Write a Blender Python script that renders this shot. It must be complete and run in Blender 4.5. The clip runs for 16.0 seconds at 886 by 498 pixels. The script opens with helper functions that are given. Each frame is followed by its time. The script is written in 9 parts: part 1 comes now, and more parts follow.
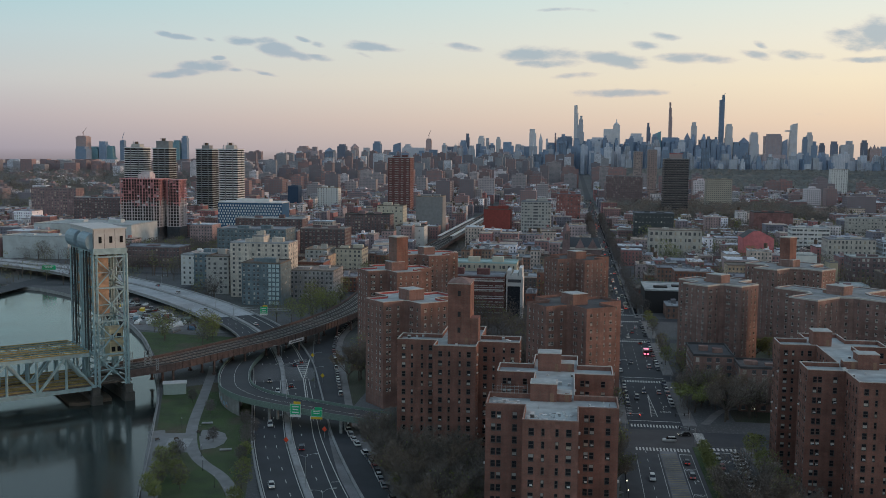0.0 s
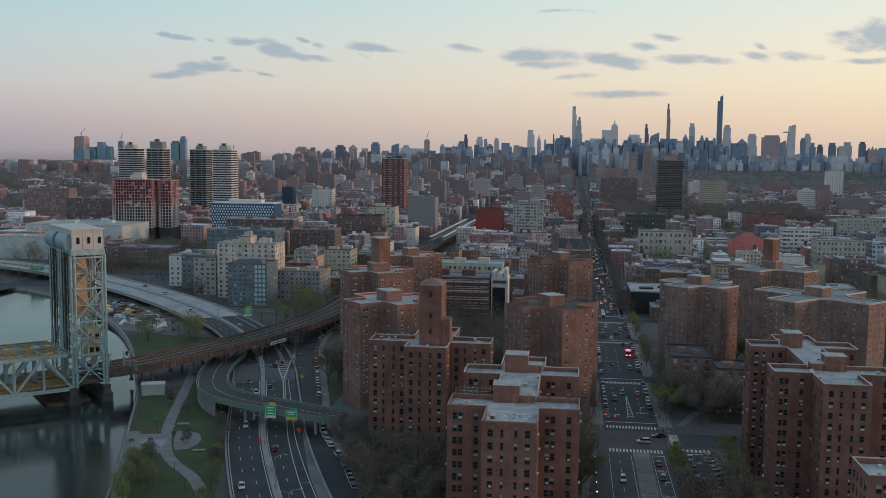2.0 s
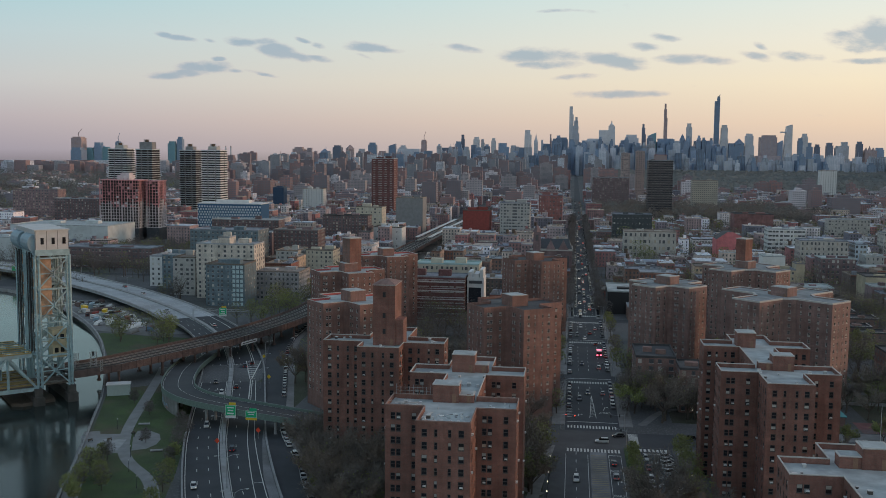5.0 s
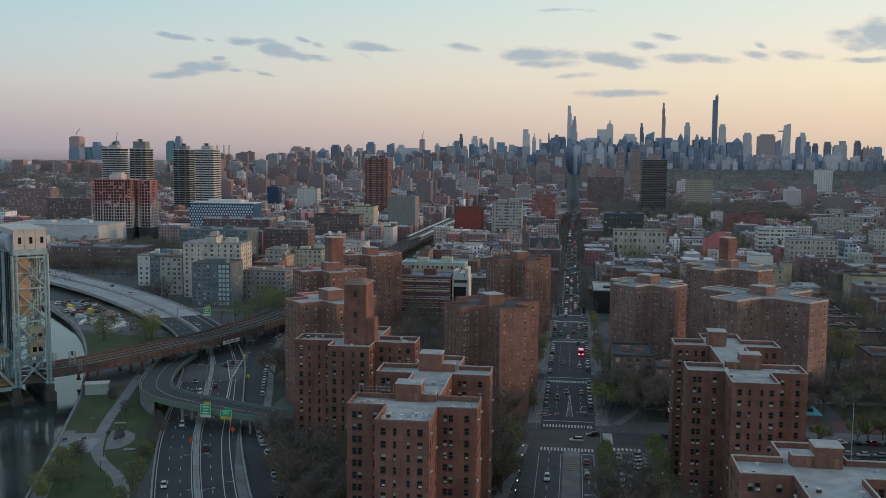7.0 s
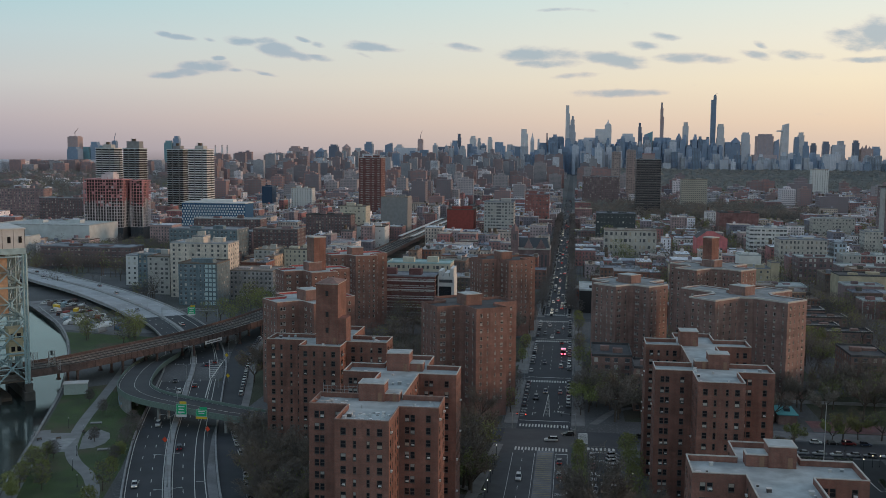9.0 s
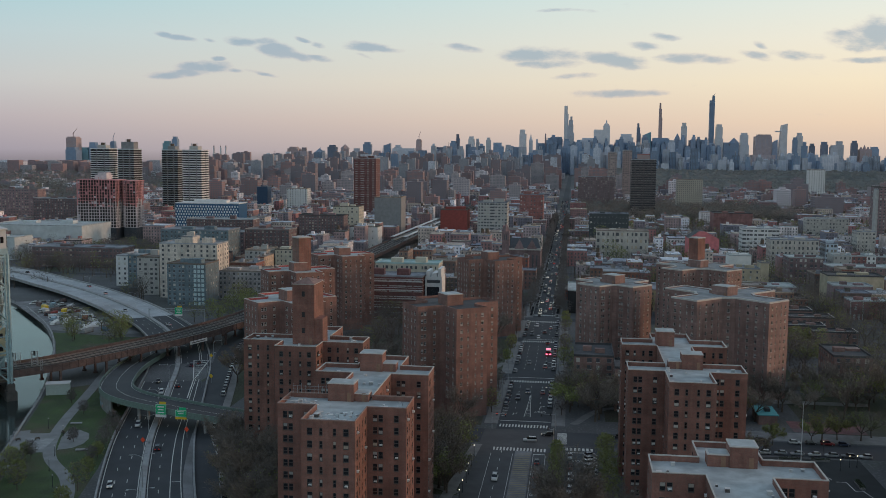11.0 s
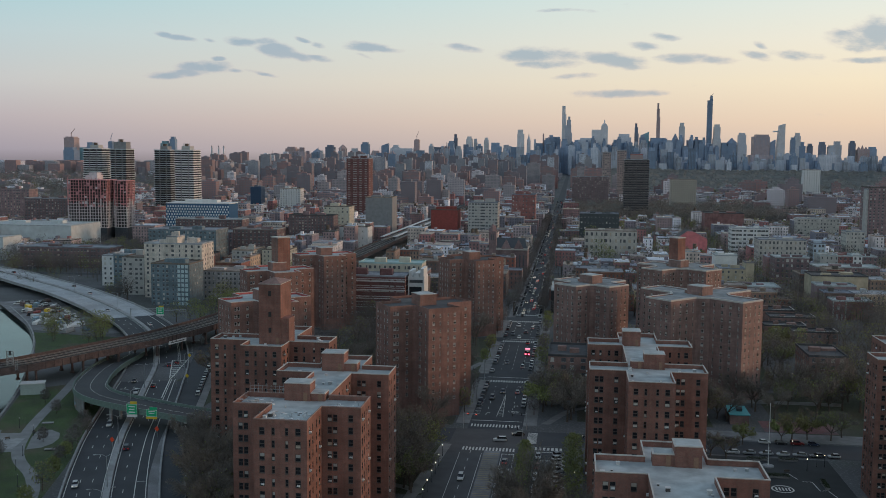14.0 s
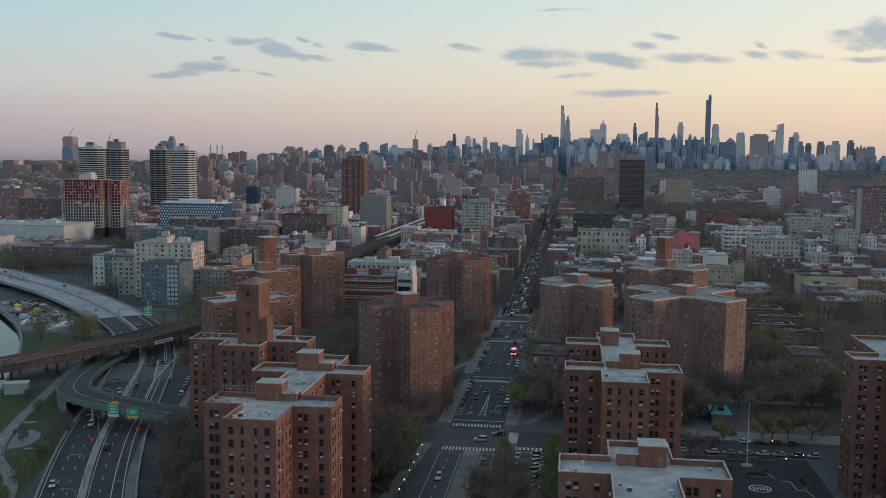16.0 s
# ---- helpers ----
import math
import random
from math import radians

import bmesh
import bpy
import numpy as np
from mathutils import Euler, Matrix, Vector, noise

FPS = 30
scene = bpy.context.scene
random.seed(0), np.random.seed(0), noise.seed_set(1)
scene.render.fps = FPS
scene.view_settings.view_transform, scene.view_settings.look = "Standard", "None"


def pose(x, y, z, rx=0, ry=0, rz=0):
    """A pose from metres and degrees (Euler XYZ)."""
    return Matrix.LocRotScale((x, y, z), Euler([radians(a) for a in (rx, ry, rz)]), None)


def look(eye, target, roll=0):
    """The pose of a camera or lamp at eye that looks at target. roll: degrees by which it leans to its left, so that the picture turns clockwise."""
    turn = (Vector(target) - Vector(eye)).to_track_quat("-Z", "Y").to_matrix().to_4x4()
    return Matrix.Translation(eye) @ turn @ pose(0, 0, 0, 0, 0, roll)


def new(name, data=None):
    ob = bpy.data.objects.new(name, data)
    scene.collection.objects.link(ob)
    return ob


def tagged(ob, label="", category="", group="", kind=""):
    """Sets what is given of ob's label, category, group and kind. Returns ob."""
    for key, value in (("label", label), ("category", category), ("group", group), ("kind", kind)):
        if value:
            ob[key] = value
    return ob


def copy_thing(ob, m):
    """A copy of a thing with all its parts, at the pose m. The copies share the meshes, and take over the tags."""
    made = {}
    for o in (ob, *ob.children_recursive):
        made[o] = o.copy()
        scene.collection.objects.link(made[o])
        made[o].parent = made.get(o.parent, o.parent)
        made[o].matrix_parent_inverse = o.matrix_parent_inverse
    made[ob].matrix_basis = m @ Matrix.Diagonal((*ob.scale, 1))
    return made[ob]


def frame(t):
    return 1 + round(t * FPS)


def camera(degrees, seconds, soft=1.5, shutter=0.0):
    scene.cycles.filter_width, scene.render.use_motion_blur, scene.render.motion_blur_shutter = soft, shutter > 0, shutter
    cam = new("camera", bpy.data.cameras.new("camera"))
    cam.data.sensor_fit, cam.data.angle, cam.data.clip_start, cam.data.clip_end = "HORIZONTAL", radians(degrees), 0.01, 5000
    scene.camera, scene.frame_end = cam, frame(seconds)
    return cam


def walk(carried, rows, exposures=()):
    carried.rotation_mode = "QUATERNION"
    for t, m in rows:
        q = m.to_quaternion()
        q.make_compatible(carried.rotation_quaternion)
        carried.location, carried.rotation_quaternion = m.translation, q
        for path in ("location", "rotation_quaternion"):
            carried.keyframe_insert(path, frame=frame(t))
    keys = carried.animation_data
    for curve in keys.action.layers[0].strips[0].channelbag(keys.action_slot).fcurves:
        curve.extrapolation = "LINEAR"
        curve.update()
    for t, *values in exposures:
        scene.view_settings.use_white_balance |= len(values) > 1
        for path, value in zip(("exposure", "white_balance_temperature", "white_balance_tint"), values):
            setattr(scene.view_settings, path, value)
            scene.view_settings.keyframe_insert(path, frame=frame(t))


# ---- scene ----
cam = camera(48.6, 16.0, soft=0.5)
METRES, EYE, TILT, LEAN, TURN = 66.0, 100.0, 0.0, 0.0, 7.6
ROWS = [
    (0.0, 0.0, 0.0, 0.0, 0.0, -5.66, -0.52),
    (0.5, 0.0288, -0.0011, 0.0011, 0.0, -5.65, -0.56),
    (1.0, 0.0632, -0.0024, 0.0023, 0.0, -5.63, -0.59),
    (1.5, 0.0971, -0.0038, 0.0032, 0.0, -5.62, -0.59),
    (2.0, 0.1343, -0.0053, 0.0039, 0.0, -5.61, -0.59),
    (2.5, 0.1694, -0.0068, 0.0045, 0.0, -5.60, -0.58),
    (3.0, 0.2071, -0.0079, 0.0047, 0.0, -5.60, -0.58),
    (3.5, 0.242, -0.0092, 0.0053, 0.0, -5.60, -0.57),
    (4.0, 0.2797, -0.0107, 0.0056, 0.0, -5.59, -0.56),
    (6.5, 0.4567, -0.0154, 0.0072, 0.0, -5.63, -0.51),
    (7.0, 0.4909, -0.0162, 0.0074, 0.0, -5.64, -0.5),
    (7.5, 0.5278, -0.0171, 0.0079, 0.0, -5.64, -0.5),
    (8.0, 0.5602, -0.0178, 0.0078, 0.0, -5.64, -0.5),
    (8.5, 0.5942, -0.018, 0.008, 0.0, -5.65, -0.5),
    (9.0, 0.6244, -0.0181, 0.0082, 0.0, -5.65, -0.5),
    (9.5, 0.6554, -0.0187, 0.0084, 0.0, -5.64, -0.5),
    (10.0, 0.6831, -0.0192, 0.0086, 0.0, -5.62, -0.5),
    (12.5, 0.8181, -0.0217, 0.0083, 0.0, -5.63, -0.47),
    (13.0, 0.8451, -0.0228, 0.0087, 0.0, -5.63, -0.48),
    (13.5, 0.8696, -0.0233, 0.0088, 0.0, -5.63, -0.49),
    (14.0, 0.8959, -0.0239, 0.0091, 0.0, -5.62, -0.49),
    (14.5, 0.9201, -0.0243, 0.0094, 0.0, -5.63, -0.49),
    (15.0, 0.9469, -0.0252, 0.0097, 0.0, -5.63, -0.48),
    (15.5, 0.972, -0.0256, 0.0102, 0.0, -5.63, -0.48),
    (16.0, 0.9995, -0.0255, 0.0106, 0.0, -5.64, -0.47),
]
walk(cam, [(t, pose(0, 0, EYE, TILT, LEAN, TURN) @ pose(METRES * x, METRES * y, METRES * z, 90 + pitch, roll, yaw)) for t, x, y, z, yaw, pitch, roll in ROWS])

# ---------- light ----------
DIRF, DIRR = Vector((-0.1316, 0.9863, -0.0985)), Vector((0.9912, 0.1323, 0.009))
DIRU = DIRR.cross(DIRF).normalized()


class Nodes:
    """Short hand for a node tree."""

    def __init__(self, tree):
        self.t = tree
        tree.nodes.clear()

    def add(self, kind, **props):
        n = self.t.nodes.new(kind)
        for k, v in props.items():
            if k == "operation":
                n.operation = v
            elif k == "blend_type":
                n.blend_type = v
            elif k == "data_type":
                n.data_type = v
        return n

    def link(self, a, b):
        self.t.links.new(a, b)

    def put(self, socket, v):
        if isinstance(v, bpy.types.NodeSocket):
            self.link(v, socket)
        else:
            socket.default_value = v

    def math(self, op, a, b=0.0, c=0.0, clamp=False):
        n = self.add("ShaderNodeMath", operation=op)
        n.use_clamp = clamp
        for s, v in zip(n.inputs, (a, b, c)):
            self.put(s, v)
        return n.outputs[0]

    def dot(self, vec, const):
        n = self.add("ShaderNodeVectorMath", operation="DOT_PRODUCT")
        self.put(n.inputs[0], vec)
        n.inputs[1].default_value = const
        return n.outputs["Value"]

    def ramp(self, fac, stops, mode="LINEAR"):
        n = self.add("ShaderNodeValToRGB")
        n.color_ramp.interpolation = mode
        els = n.color_ramp.elements
        while len(els) < len(stops):
            els.new(0.5)
        for e, (p, col) in zip(els, stops):
            e.position = p
            e.color = (*col, 1) if len(col) == 3 else col
        self.put(n.inputs[0], fac)
        return n.outputs[0]

    def mix(self, fac, a, b, blend="MIX"):
        n = self.add("ShaderNodeMix", data_type="RGBA")
        n.blend_type = blend
        self.put(n.inputs[0], fac)
        for s, v in ((n.inputs[6], a), (n.inputs[7], b)):
            self.put(s, (*v, 1) if isinstance(v, tuple) and len(v) == 3 else v)
        return n.outputs[2]

    def noise(self, scale, detail=4.0, vec=None, rough=0.55):
        n = self.add("ShaderNodeTexNoise")
        n.inputs["Scale"].default_value = scale
        n.inputs["Detail"].default_value = detail
        n.inputs["Roughness"].default_value = rough
        if vec is not None:
            self.link(vec, n.inputs["Vector"])
        return n.outputs["Fac"]


def srgb(r, g, b):
    """Linear colour from 0-255 display values."""
    return tuple(((v / 255) / 12.92) if v / 255 < 0.04045 else ((v / 255 + 0.055) / 1.055) ** 2.4 for v in (r, g, b))


world = bpy.data.worlds.new("dusk_sky")
scene.world = world
world.use_nodes = True
w = Nodes(world.node_tree)
coord = w.add("ShaderNodeTexCoord").outputs["Generated"]
up = w.dot(coord, (0, 0, 1))
side = w.dot(coord, (0.97, 0.24, 0))
el = w.math("MULTIPLY_ADD", up, 0.5, 0.5)


def elev(s):
    return s * 0.5 + 0.5


east = w.ramp(el, [(0.0, (0.03, 0.03, 0.033)), (elev(-0.03), (0.05, 0.05, 0.055)), (elev(0.0), srgb(164, 158, 170)), (elev(0.03), srgb(184, 177, 184)), (elev(0.065), srgb(197, 200, 203)),
                   (elev(0.11), srgb(186, 207, 214)), (elev(0.155), srgb(166, 207, 217)), (elev(0.35), srgb(160, 184, 200)), (1.0, srgb(124, 142, 168))])
west = w.ramp(el, [(0.0, (0.03, 0.03, 0.033)), (elev(-0.03), (0.06, 0.055, 0.05)), (elev(0.0), srgb(213, 193, 180)), (elev(0.03), srgb(236, 211, 187)), (elev(0.07), srgb(247, 231, 203)),
                   (elev(0.11), srgb(242, 236, 219)), (elev(0.155), srgb(228, 237, 230)), (elev(0.35), srgb(182, 197, 204)), (1.0, srgb(126, 143, 168))])
gap = w.math("MULTIPLY_ADD", side, 1.2, 0.42, clamp=True)
base = w.mix(gap, east, west)
# small flat clouds, each an ellipse broken up by noise
fwd = w.dot(coord, DIRF)
front = w.math("GREATER_THAN", fwd, 0.2)
cu = w.math("DIVIDE", w.dot(coord, DIRR), fwd)
cv = w.math("DIVIDE", w.dot(coord, DIRU), fwd)
cxyz = w.add("ShaderNodeCombineXYZ")
w.link(cu, cxyz.inputs[0])
w.link(cv, cxyz.inputs[1])
smap = w.add("ShaderNodeMapping")
smap.inputs["Scale"].default_value = (1, 2.5, 1)
w.link(cxyz.outputs[0], smap.inputs[0])
puff = w.noise(30.0, 8.0, smap.outputs[0], 0.62)
warp = w.noise(11.0, 3.0, smap.outputs[0], 0.5)
cv = w.math("ADD", cv, w.math("MULTIPLY_ADD", warp, 0.016, -0.008))
# each cloud: bearing across and down, half width, half height, thickness, fall to the right
CLOUDS_EAST = ((290, 60, 18, 6, 0.8, 0.2), (318, 67, 28, 6, 0.9, 0.1), (373, 70, 14, 4, 0.4, 0.2), (432, 72, 34, 9, 0.9, 0.1), (466, 73, 26, 8, 0.8, 0.1), (492, 91, 38, 14, 1.2, 0.25), (522, 100, 30, 9, 1.1, 0.2),
               (562, 103, 28, 6, 0.9, 0.1), (388, 103, 12, 4, 0.9, 0.1), (318, 130, 54, 8, 1.1, -0.05), (345, 119, 38, 10, 1.0, 0.0), (378, 118, 30, 11, 1.0, 0.1), (415, 125, 18, 5, 0.6, 0.1), (465, 130, 36, 4, 0.55, 0.2),
               (536, 70, 17, 4, 0.7, 0.2))
CLOUDS_MID = ((564, 77, 14, 6, 0.6, 0.1), (648, 82, 38, 8, 1.0, 0.12), (684, 89, 28, 5, 0.8, 0.12), (645, 98, 18, 5, 0.4, 0.3), (825, 87, 38, 8, 0.6, 0.1), (905, 97, 34, 12, 0.6, 0.05), (958, 95, 70, 14, 1.0, 0.05),
              (975, 112, 56, 8, 0.9, 0.0), (1088, 105, 58, 13, 1.05, 0.1), (1025, 136, 44, 6, 0.55, -0.05), (1096, 165, 84, 8, 0.95, 0.0), (1142, 81, 34, 7, 0.7, 0.1), (1175, 64, 27, 7, 0.9, 0.15))
CLOUDS_WEST = ((1214, 104, 52, 9, 1.0, 0.05), (1262, 108, 44, 7, 0.9, 0.05), (1340, 98, 36, 9, 0.55, 0.1), (1408, 95, 52, 11, 0.6, 0.05), (1344, 78, 14, 5, 0.5, 0.2), (1512, 70, 46, 18, 0.75, 0.1), (1560, 58, 52, 26, 1.0, 0.1),
               (1540, 104, 60, 8, 0.8, -0.05), (1000, 20, 60, 5, 0.35, 0.0))
field = None
for cx, cy, a, b, thick, fall in CLOUDS_EAST + CLOUDS_MID + CLOUDS_WEST:
    dx = w.math("ADD", cu, (784 - cx) / 1735)
    dy = w.math("ADD", w.math("MULTIPLY_ADD", dx, fall, (cy - 441) / 1735), cv)
    dx, dy = w.math("MULTIPLY", dx, 1735 / a), w.math("MULTIPLY", dy, 1735 / b)
    e = w.math("SUBTRACT", thick, w.math("ADD", w.math("MULTIPLY", dx, dx), w.math("MULTIPLY", dy, dy)))
    field = e if field is None else w.math("MAXIMUM", field, e)
field = w.math("MAXIMUM", field, -1.0)
dens = w.math("MULTIPLY", w.math("ADD", w.math("MULTIPLY_ADD", puff, 3.4, -1.05), field), 0.62, clamp=True)
dens = w.math("MULTIPLY", w.math("MULTIPLY", dens, dens), w.math("MULTIPLY_ADD", dens, -2.0, 3.0))
dens = w.math("MULTIPLY", w.math("MULTIPLY", dens, front), 0.66)
tone = w.ramp(w.math("ADD", dens, w.math("MULTIPLY_ADD", warp, 0.6, -0.3)), [(0.0, srgb(196, 182, 190)), (0.35, srgb(166, 172, 190)), (0.7, srgb(134, 162, 186))])
sky = w.mix(dens, base, tone)
nish = w.add("ShaderNodeTexSky")
nish.sky_type = "NISHITA"
nish.sun_disc = False
nish.sun_elevation = radians(2.0)
nish.sun_rotation = radians(84)
bg1, bg2, plus, out = w.add("ShaderNodeBackground"), w.add("ShaderNodeBackground"), w.add("ShaderNodeAddShader"), w.add("ShaderNodeOutputWorld")
w.link(sky, bg1.inputs[0])
bg1.inputs[1].default_value = 0.95
w.link(nish.outputs[0], bg2.inputs[0])
bg2.inputs[1].default_value = 0.02
w.link(bg1.outputs[0], plus.inputs[0])
w.link(bg2.outputs[0], plus.inputs[1])
w.link(plus.outputs[0], out.inputs[0])

sun = new("sun", bpy.data.lights.new("sun", "SUN"))
sun.data.energy, sun.data.angle, sun.data.color = 1.05, radians(10), (1.0, 0.6, 0.36)
sun.matrix_world = look((0, 0, 0), (-0.98, -0.1, -0.12))


# ---------- materials ----------
def material(name, color, rough=0.8, metal=0.0, scale=2.0, vary=0.25, grain=20.0, bump=0.15, second=None, rand=0.0, spec=0.5, tint=None, island=False):
    """A surface with two scales of variation; rand: how much each object's own tone varies."""
    m = bpy.data.materials.new(name)
    m.use_nodes = True
    n = Nodes(m.node_tree)
    tc = n.add("ShaderNodeNewGeometry").outputs["Position"]
    big, fine = n.noise(scale, 3, tc), n.noise(grain, 2, tc)
    dark = tuple(c * (1 - vary) for c in color)
    light = tuple(min(1, c * (1 + vary)) for c in color)
    col = n.mix(n.math("MULTIPLY_ADD", big, 2.2, -0.6, clamp=True), dark, light)
    if second:
        col = n.mix(n.math("MULTIPLY_ADD", n.noise(scale * 0.37, 4, tc), 5.0, -2.6, clamp=True), col, second)
    col = n.mix(n.math("MULTIPLY", n.math("SUBTRACT", fine, 0.5), vary), col, (1, 1, 1), "ADD") if vary > 0.3 else col
    if rand:
        r = n.add("ShaderNodeNewGeometry").outputs["Random Per Island"] if island else n.add("ShaderNodeObjectInfo").outputs["Random"]
        col = n.mix(1.0, col, n.ramp(r, [(0.0, (1 - rand,) * 3), (0.3, (1 + rand * 0.4, 1, 1 - rand * 0.3)), (0.6, (1 - rand * 0.3, 1 - rand * 0.25, 1 - rand * 0.1)), (1.0, (1 + rand,) * 3)]), "MULTIPLY")
    if tint:
        r = n.add("ShaderNodeObjectInfo").outputs["Random"]
        col = n.mix(1.0, col, n.ramp(r, tint, "CONSTANT"), "MULTIPLY")
    b = n.add("ShaderNodeBsdfPrincipled")
    n.link(col, b.inputs["Base Color"])
    b.inputs["Metallic"].default_value = metal
    b.inputs["Specular IOR Level"].default_value = spec
    n.put(b.inputs["Roughness"], n.math("MULTIPLY_ADD", big, 0.2, rough - 0.1, clamp=True))
    if bump:
        bp = n.add("ShaderNodeBump")
        bp.inputs["Strength"].default_value = bump
        bp.inputs["Distance"].default_value = 0.05
        n.link(fine, bp.inputs["Height"])
        n.link(bp.outputs[0], b.inputs["Normal"])
    o = n.add("ShaderNodeOutputMaterial")
    n.link(b.outputs[0], o.inputs[0])
    return m


def brick_material(name, c1, c2, mortar, rand=0.0, tint=None, island=False):
    """Brick masonry with courses at real size, weathering in broad stains."""
    m = bpy.data.materials.new(name)
    m.use_nodes = True
    n = Nodes(m.node_tree)
    tc = n.add("ShaderNodeNewGeometry").outputs["Position"]
    sep = n.add("ShaderNodeSeparateXYZ")
    n.link(tc, sep.inputs[0])
    comb = n.add("ShaderNodeCombineXYZ")
    n.link(n.math("ADD", sep.outputs[0], sep.outputs[1]), comb.inputs[0])
    n.link(sep.outputs[2], comb.inputs[1])
    bt = n.add("ShaderNodeTexBrick")
    n.link(comb.outputs[0], bt.inputs["Vector"])
    bt.inputs["Scale"].default_value = 1.0
    bt.inputs["Brick Width"].default_value = 0.4
    bt.inputs["Row Height"].default_value = 0.13
    bt.inputs["Mortar Size"].default_value = 0.012
    bt.inputs["Color1"].default_value, bt.inputs["Color2"].default_value, bt.inputs["Mortar"].default_value = (*c1, 1), (*c2, 1), (*mortar, 1)
    big = n.noise(0.16, 5, tc)
    smap = n.add("ShaderNodeMapping")
    smap.inputs["Scale"].default_value = (0.9, 0.9, 0.08)
    n.link(tc, smap.inputs[0])
    streak = n.noise(1.0, 4, smap.outputs[0])
    bands = n.add("ShaderNodeMapping")
    bands.inputs["Scale"].default_value = (0.05, 0.05, 1.4)
    n.link(tc, bands.inputs[0])
    row = n.noise(1.0, 3, bands.outputs[0])
    tone = n.math("ADD", n.math("MULTIPLY_ADD", big, 1.3, 0.02), n.math("MULTIPLY_ADD", streak, 0.7, -0.05))
    tone = n.math("MULTIPLY", tone, n.math("MULTIPLY_ADD", row, 0.36, 0.86))
    tcol = n.add("ShaderNodeCombineColor")
    for s in tcol.inputs[:3]:
        n.link(tone, s)
    patch = n.math("MULTIPLY_ADD", n.noise(0.45, 5, tc), 6.0, -3.4, clamp=True)
    worn = n.mix(0.45, bt.outputs["Color"], tuple(min(1, v * 1.5 + 0.03) for v in c1))
    col = n.mix(1.0, n.mix(patch, bt.outputs["Color"], worn), tcol.outputs[0], "MULTIPLY")
    if rand:
        r = n.add("ShaderNodeObjectInfo").outputs["Random"]
        col = n.mix(1.0, col, n.ramp(r, [(0.0, (1 - rand,) * 3), (1.0, (1 + rand,) * 3)]), "MULTIPLY")
    if tint:
        r = n.add("ShaderNodeNewGeometry").outputs["Random Per Island"] if island else n.add("ShaderNodeObjectInfo").outputs["Random"]
        col = n.mix(1.0, col, n.ramp(r, tint, "CONSTANT"), "MULTIPLY")
    b = n.add("ShaderNodeBsdfPrincipled")
    n.link(col, b.inputs["Base Color"])
    b.inputs["Roughness"].default_value = 0.88
    bp = n.add("ShaderNodeBump")
    bp.inputs["Strength"].default_value = 0.3
    bp.inputs["Distance"].default_value = 0.02
    n.link(bt.outputs["Fac"], bp.inputs["Height"])
    bp.invert = True
    n.link(bp.outputs[0], b.inputs["Normal"])
    o = n.add("ShaderNodeOutputMaterial")
    n.link(b.outputs[0], o.inputs[0])
    return m


def let_through(m, share=0.4):
    """Thin foliage: part of the light passes through it."""
    tree = m.node_tree
    base = next(q for q in tree.nodes if q.type == "BSDF_PRINCIPLED")
    end = next(q for q in tree.nodes if q.type == "OUTPUT_MATERIAL")
    thin, mix = tree.nodes.new("ShaderNodeBsdfTranslucent"), tree.nodes.new("ShaderNodeMixShader")
    mix.inputs[0].default_value = share
    tree.links.new(base.inputs["Base Color"].links[0].from_socket, thin.inputs[0])
    tree.links.new(base.outputs[0], mix.inputs[1])
    tree.links.new(thin.outputs[0], mix.inputs[2])
    tree.links.new(mix.outputs[0], end.inputs[0])


def glow(name, color, strength):
    m = bpy.data.materials.new(name)
    m.use_nodes = True
    n = Nodes(m.node_tree)
    e = n.add("ShaderNodeEmission")
    e.inputs[0].default_value = (*color, 1)
    e.inputs[1].default_value = strength
    o = n.add("ShaderNodeOutputMaterial")
    n.link(e.outputs[0], o.inputs[0])
    return m


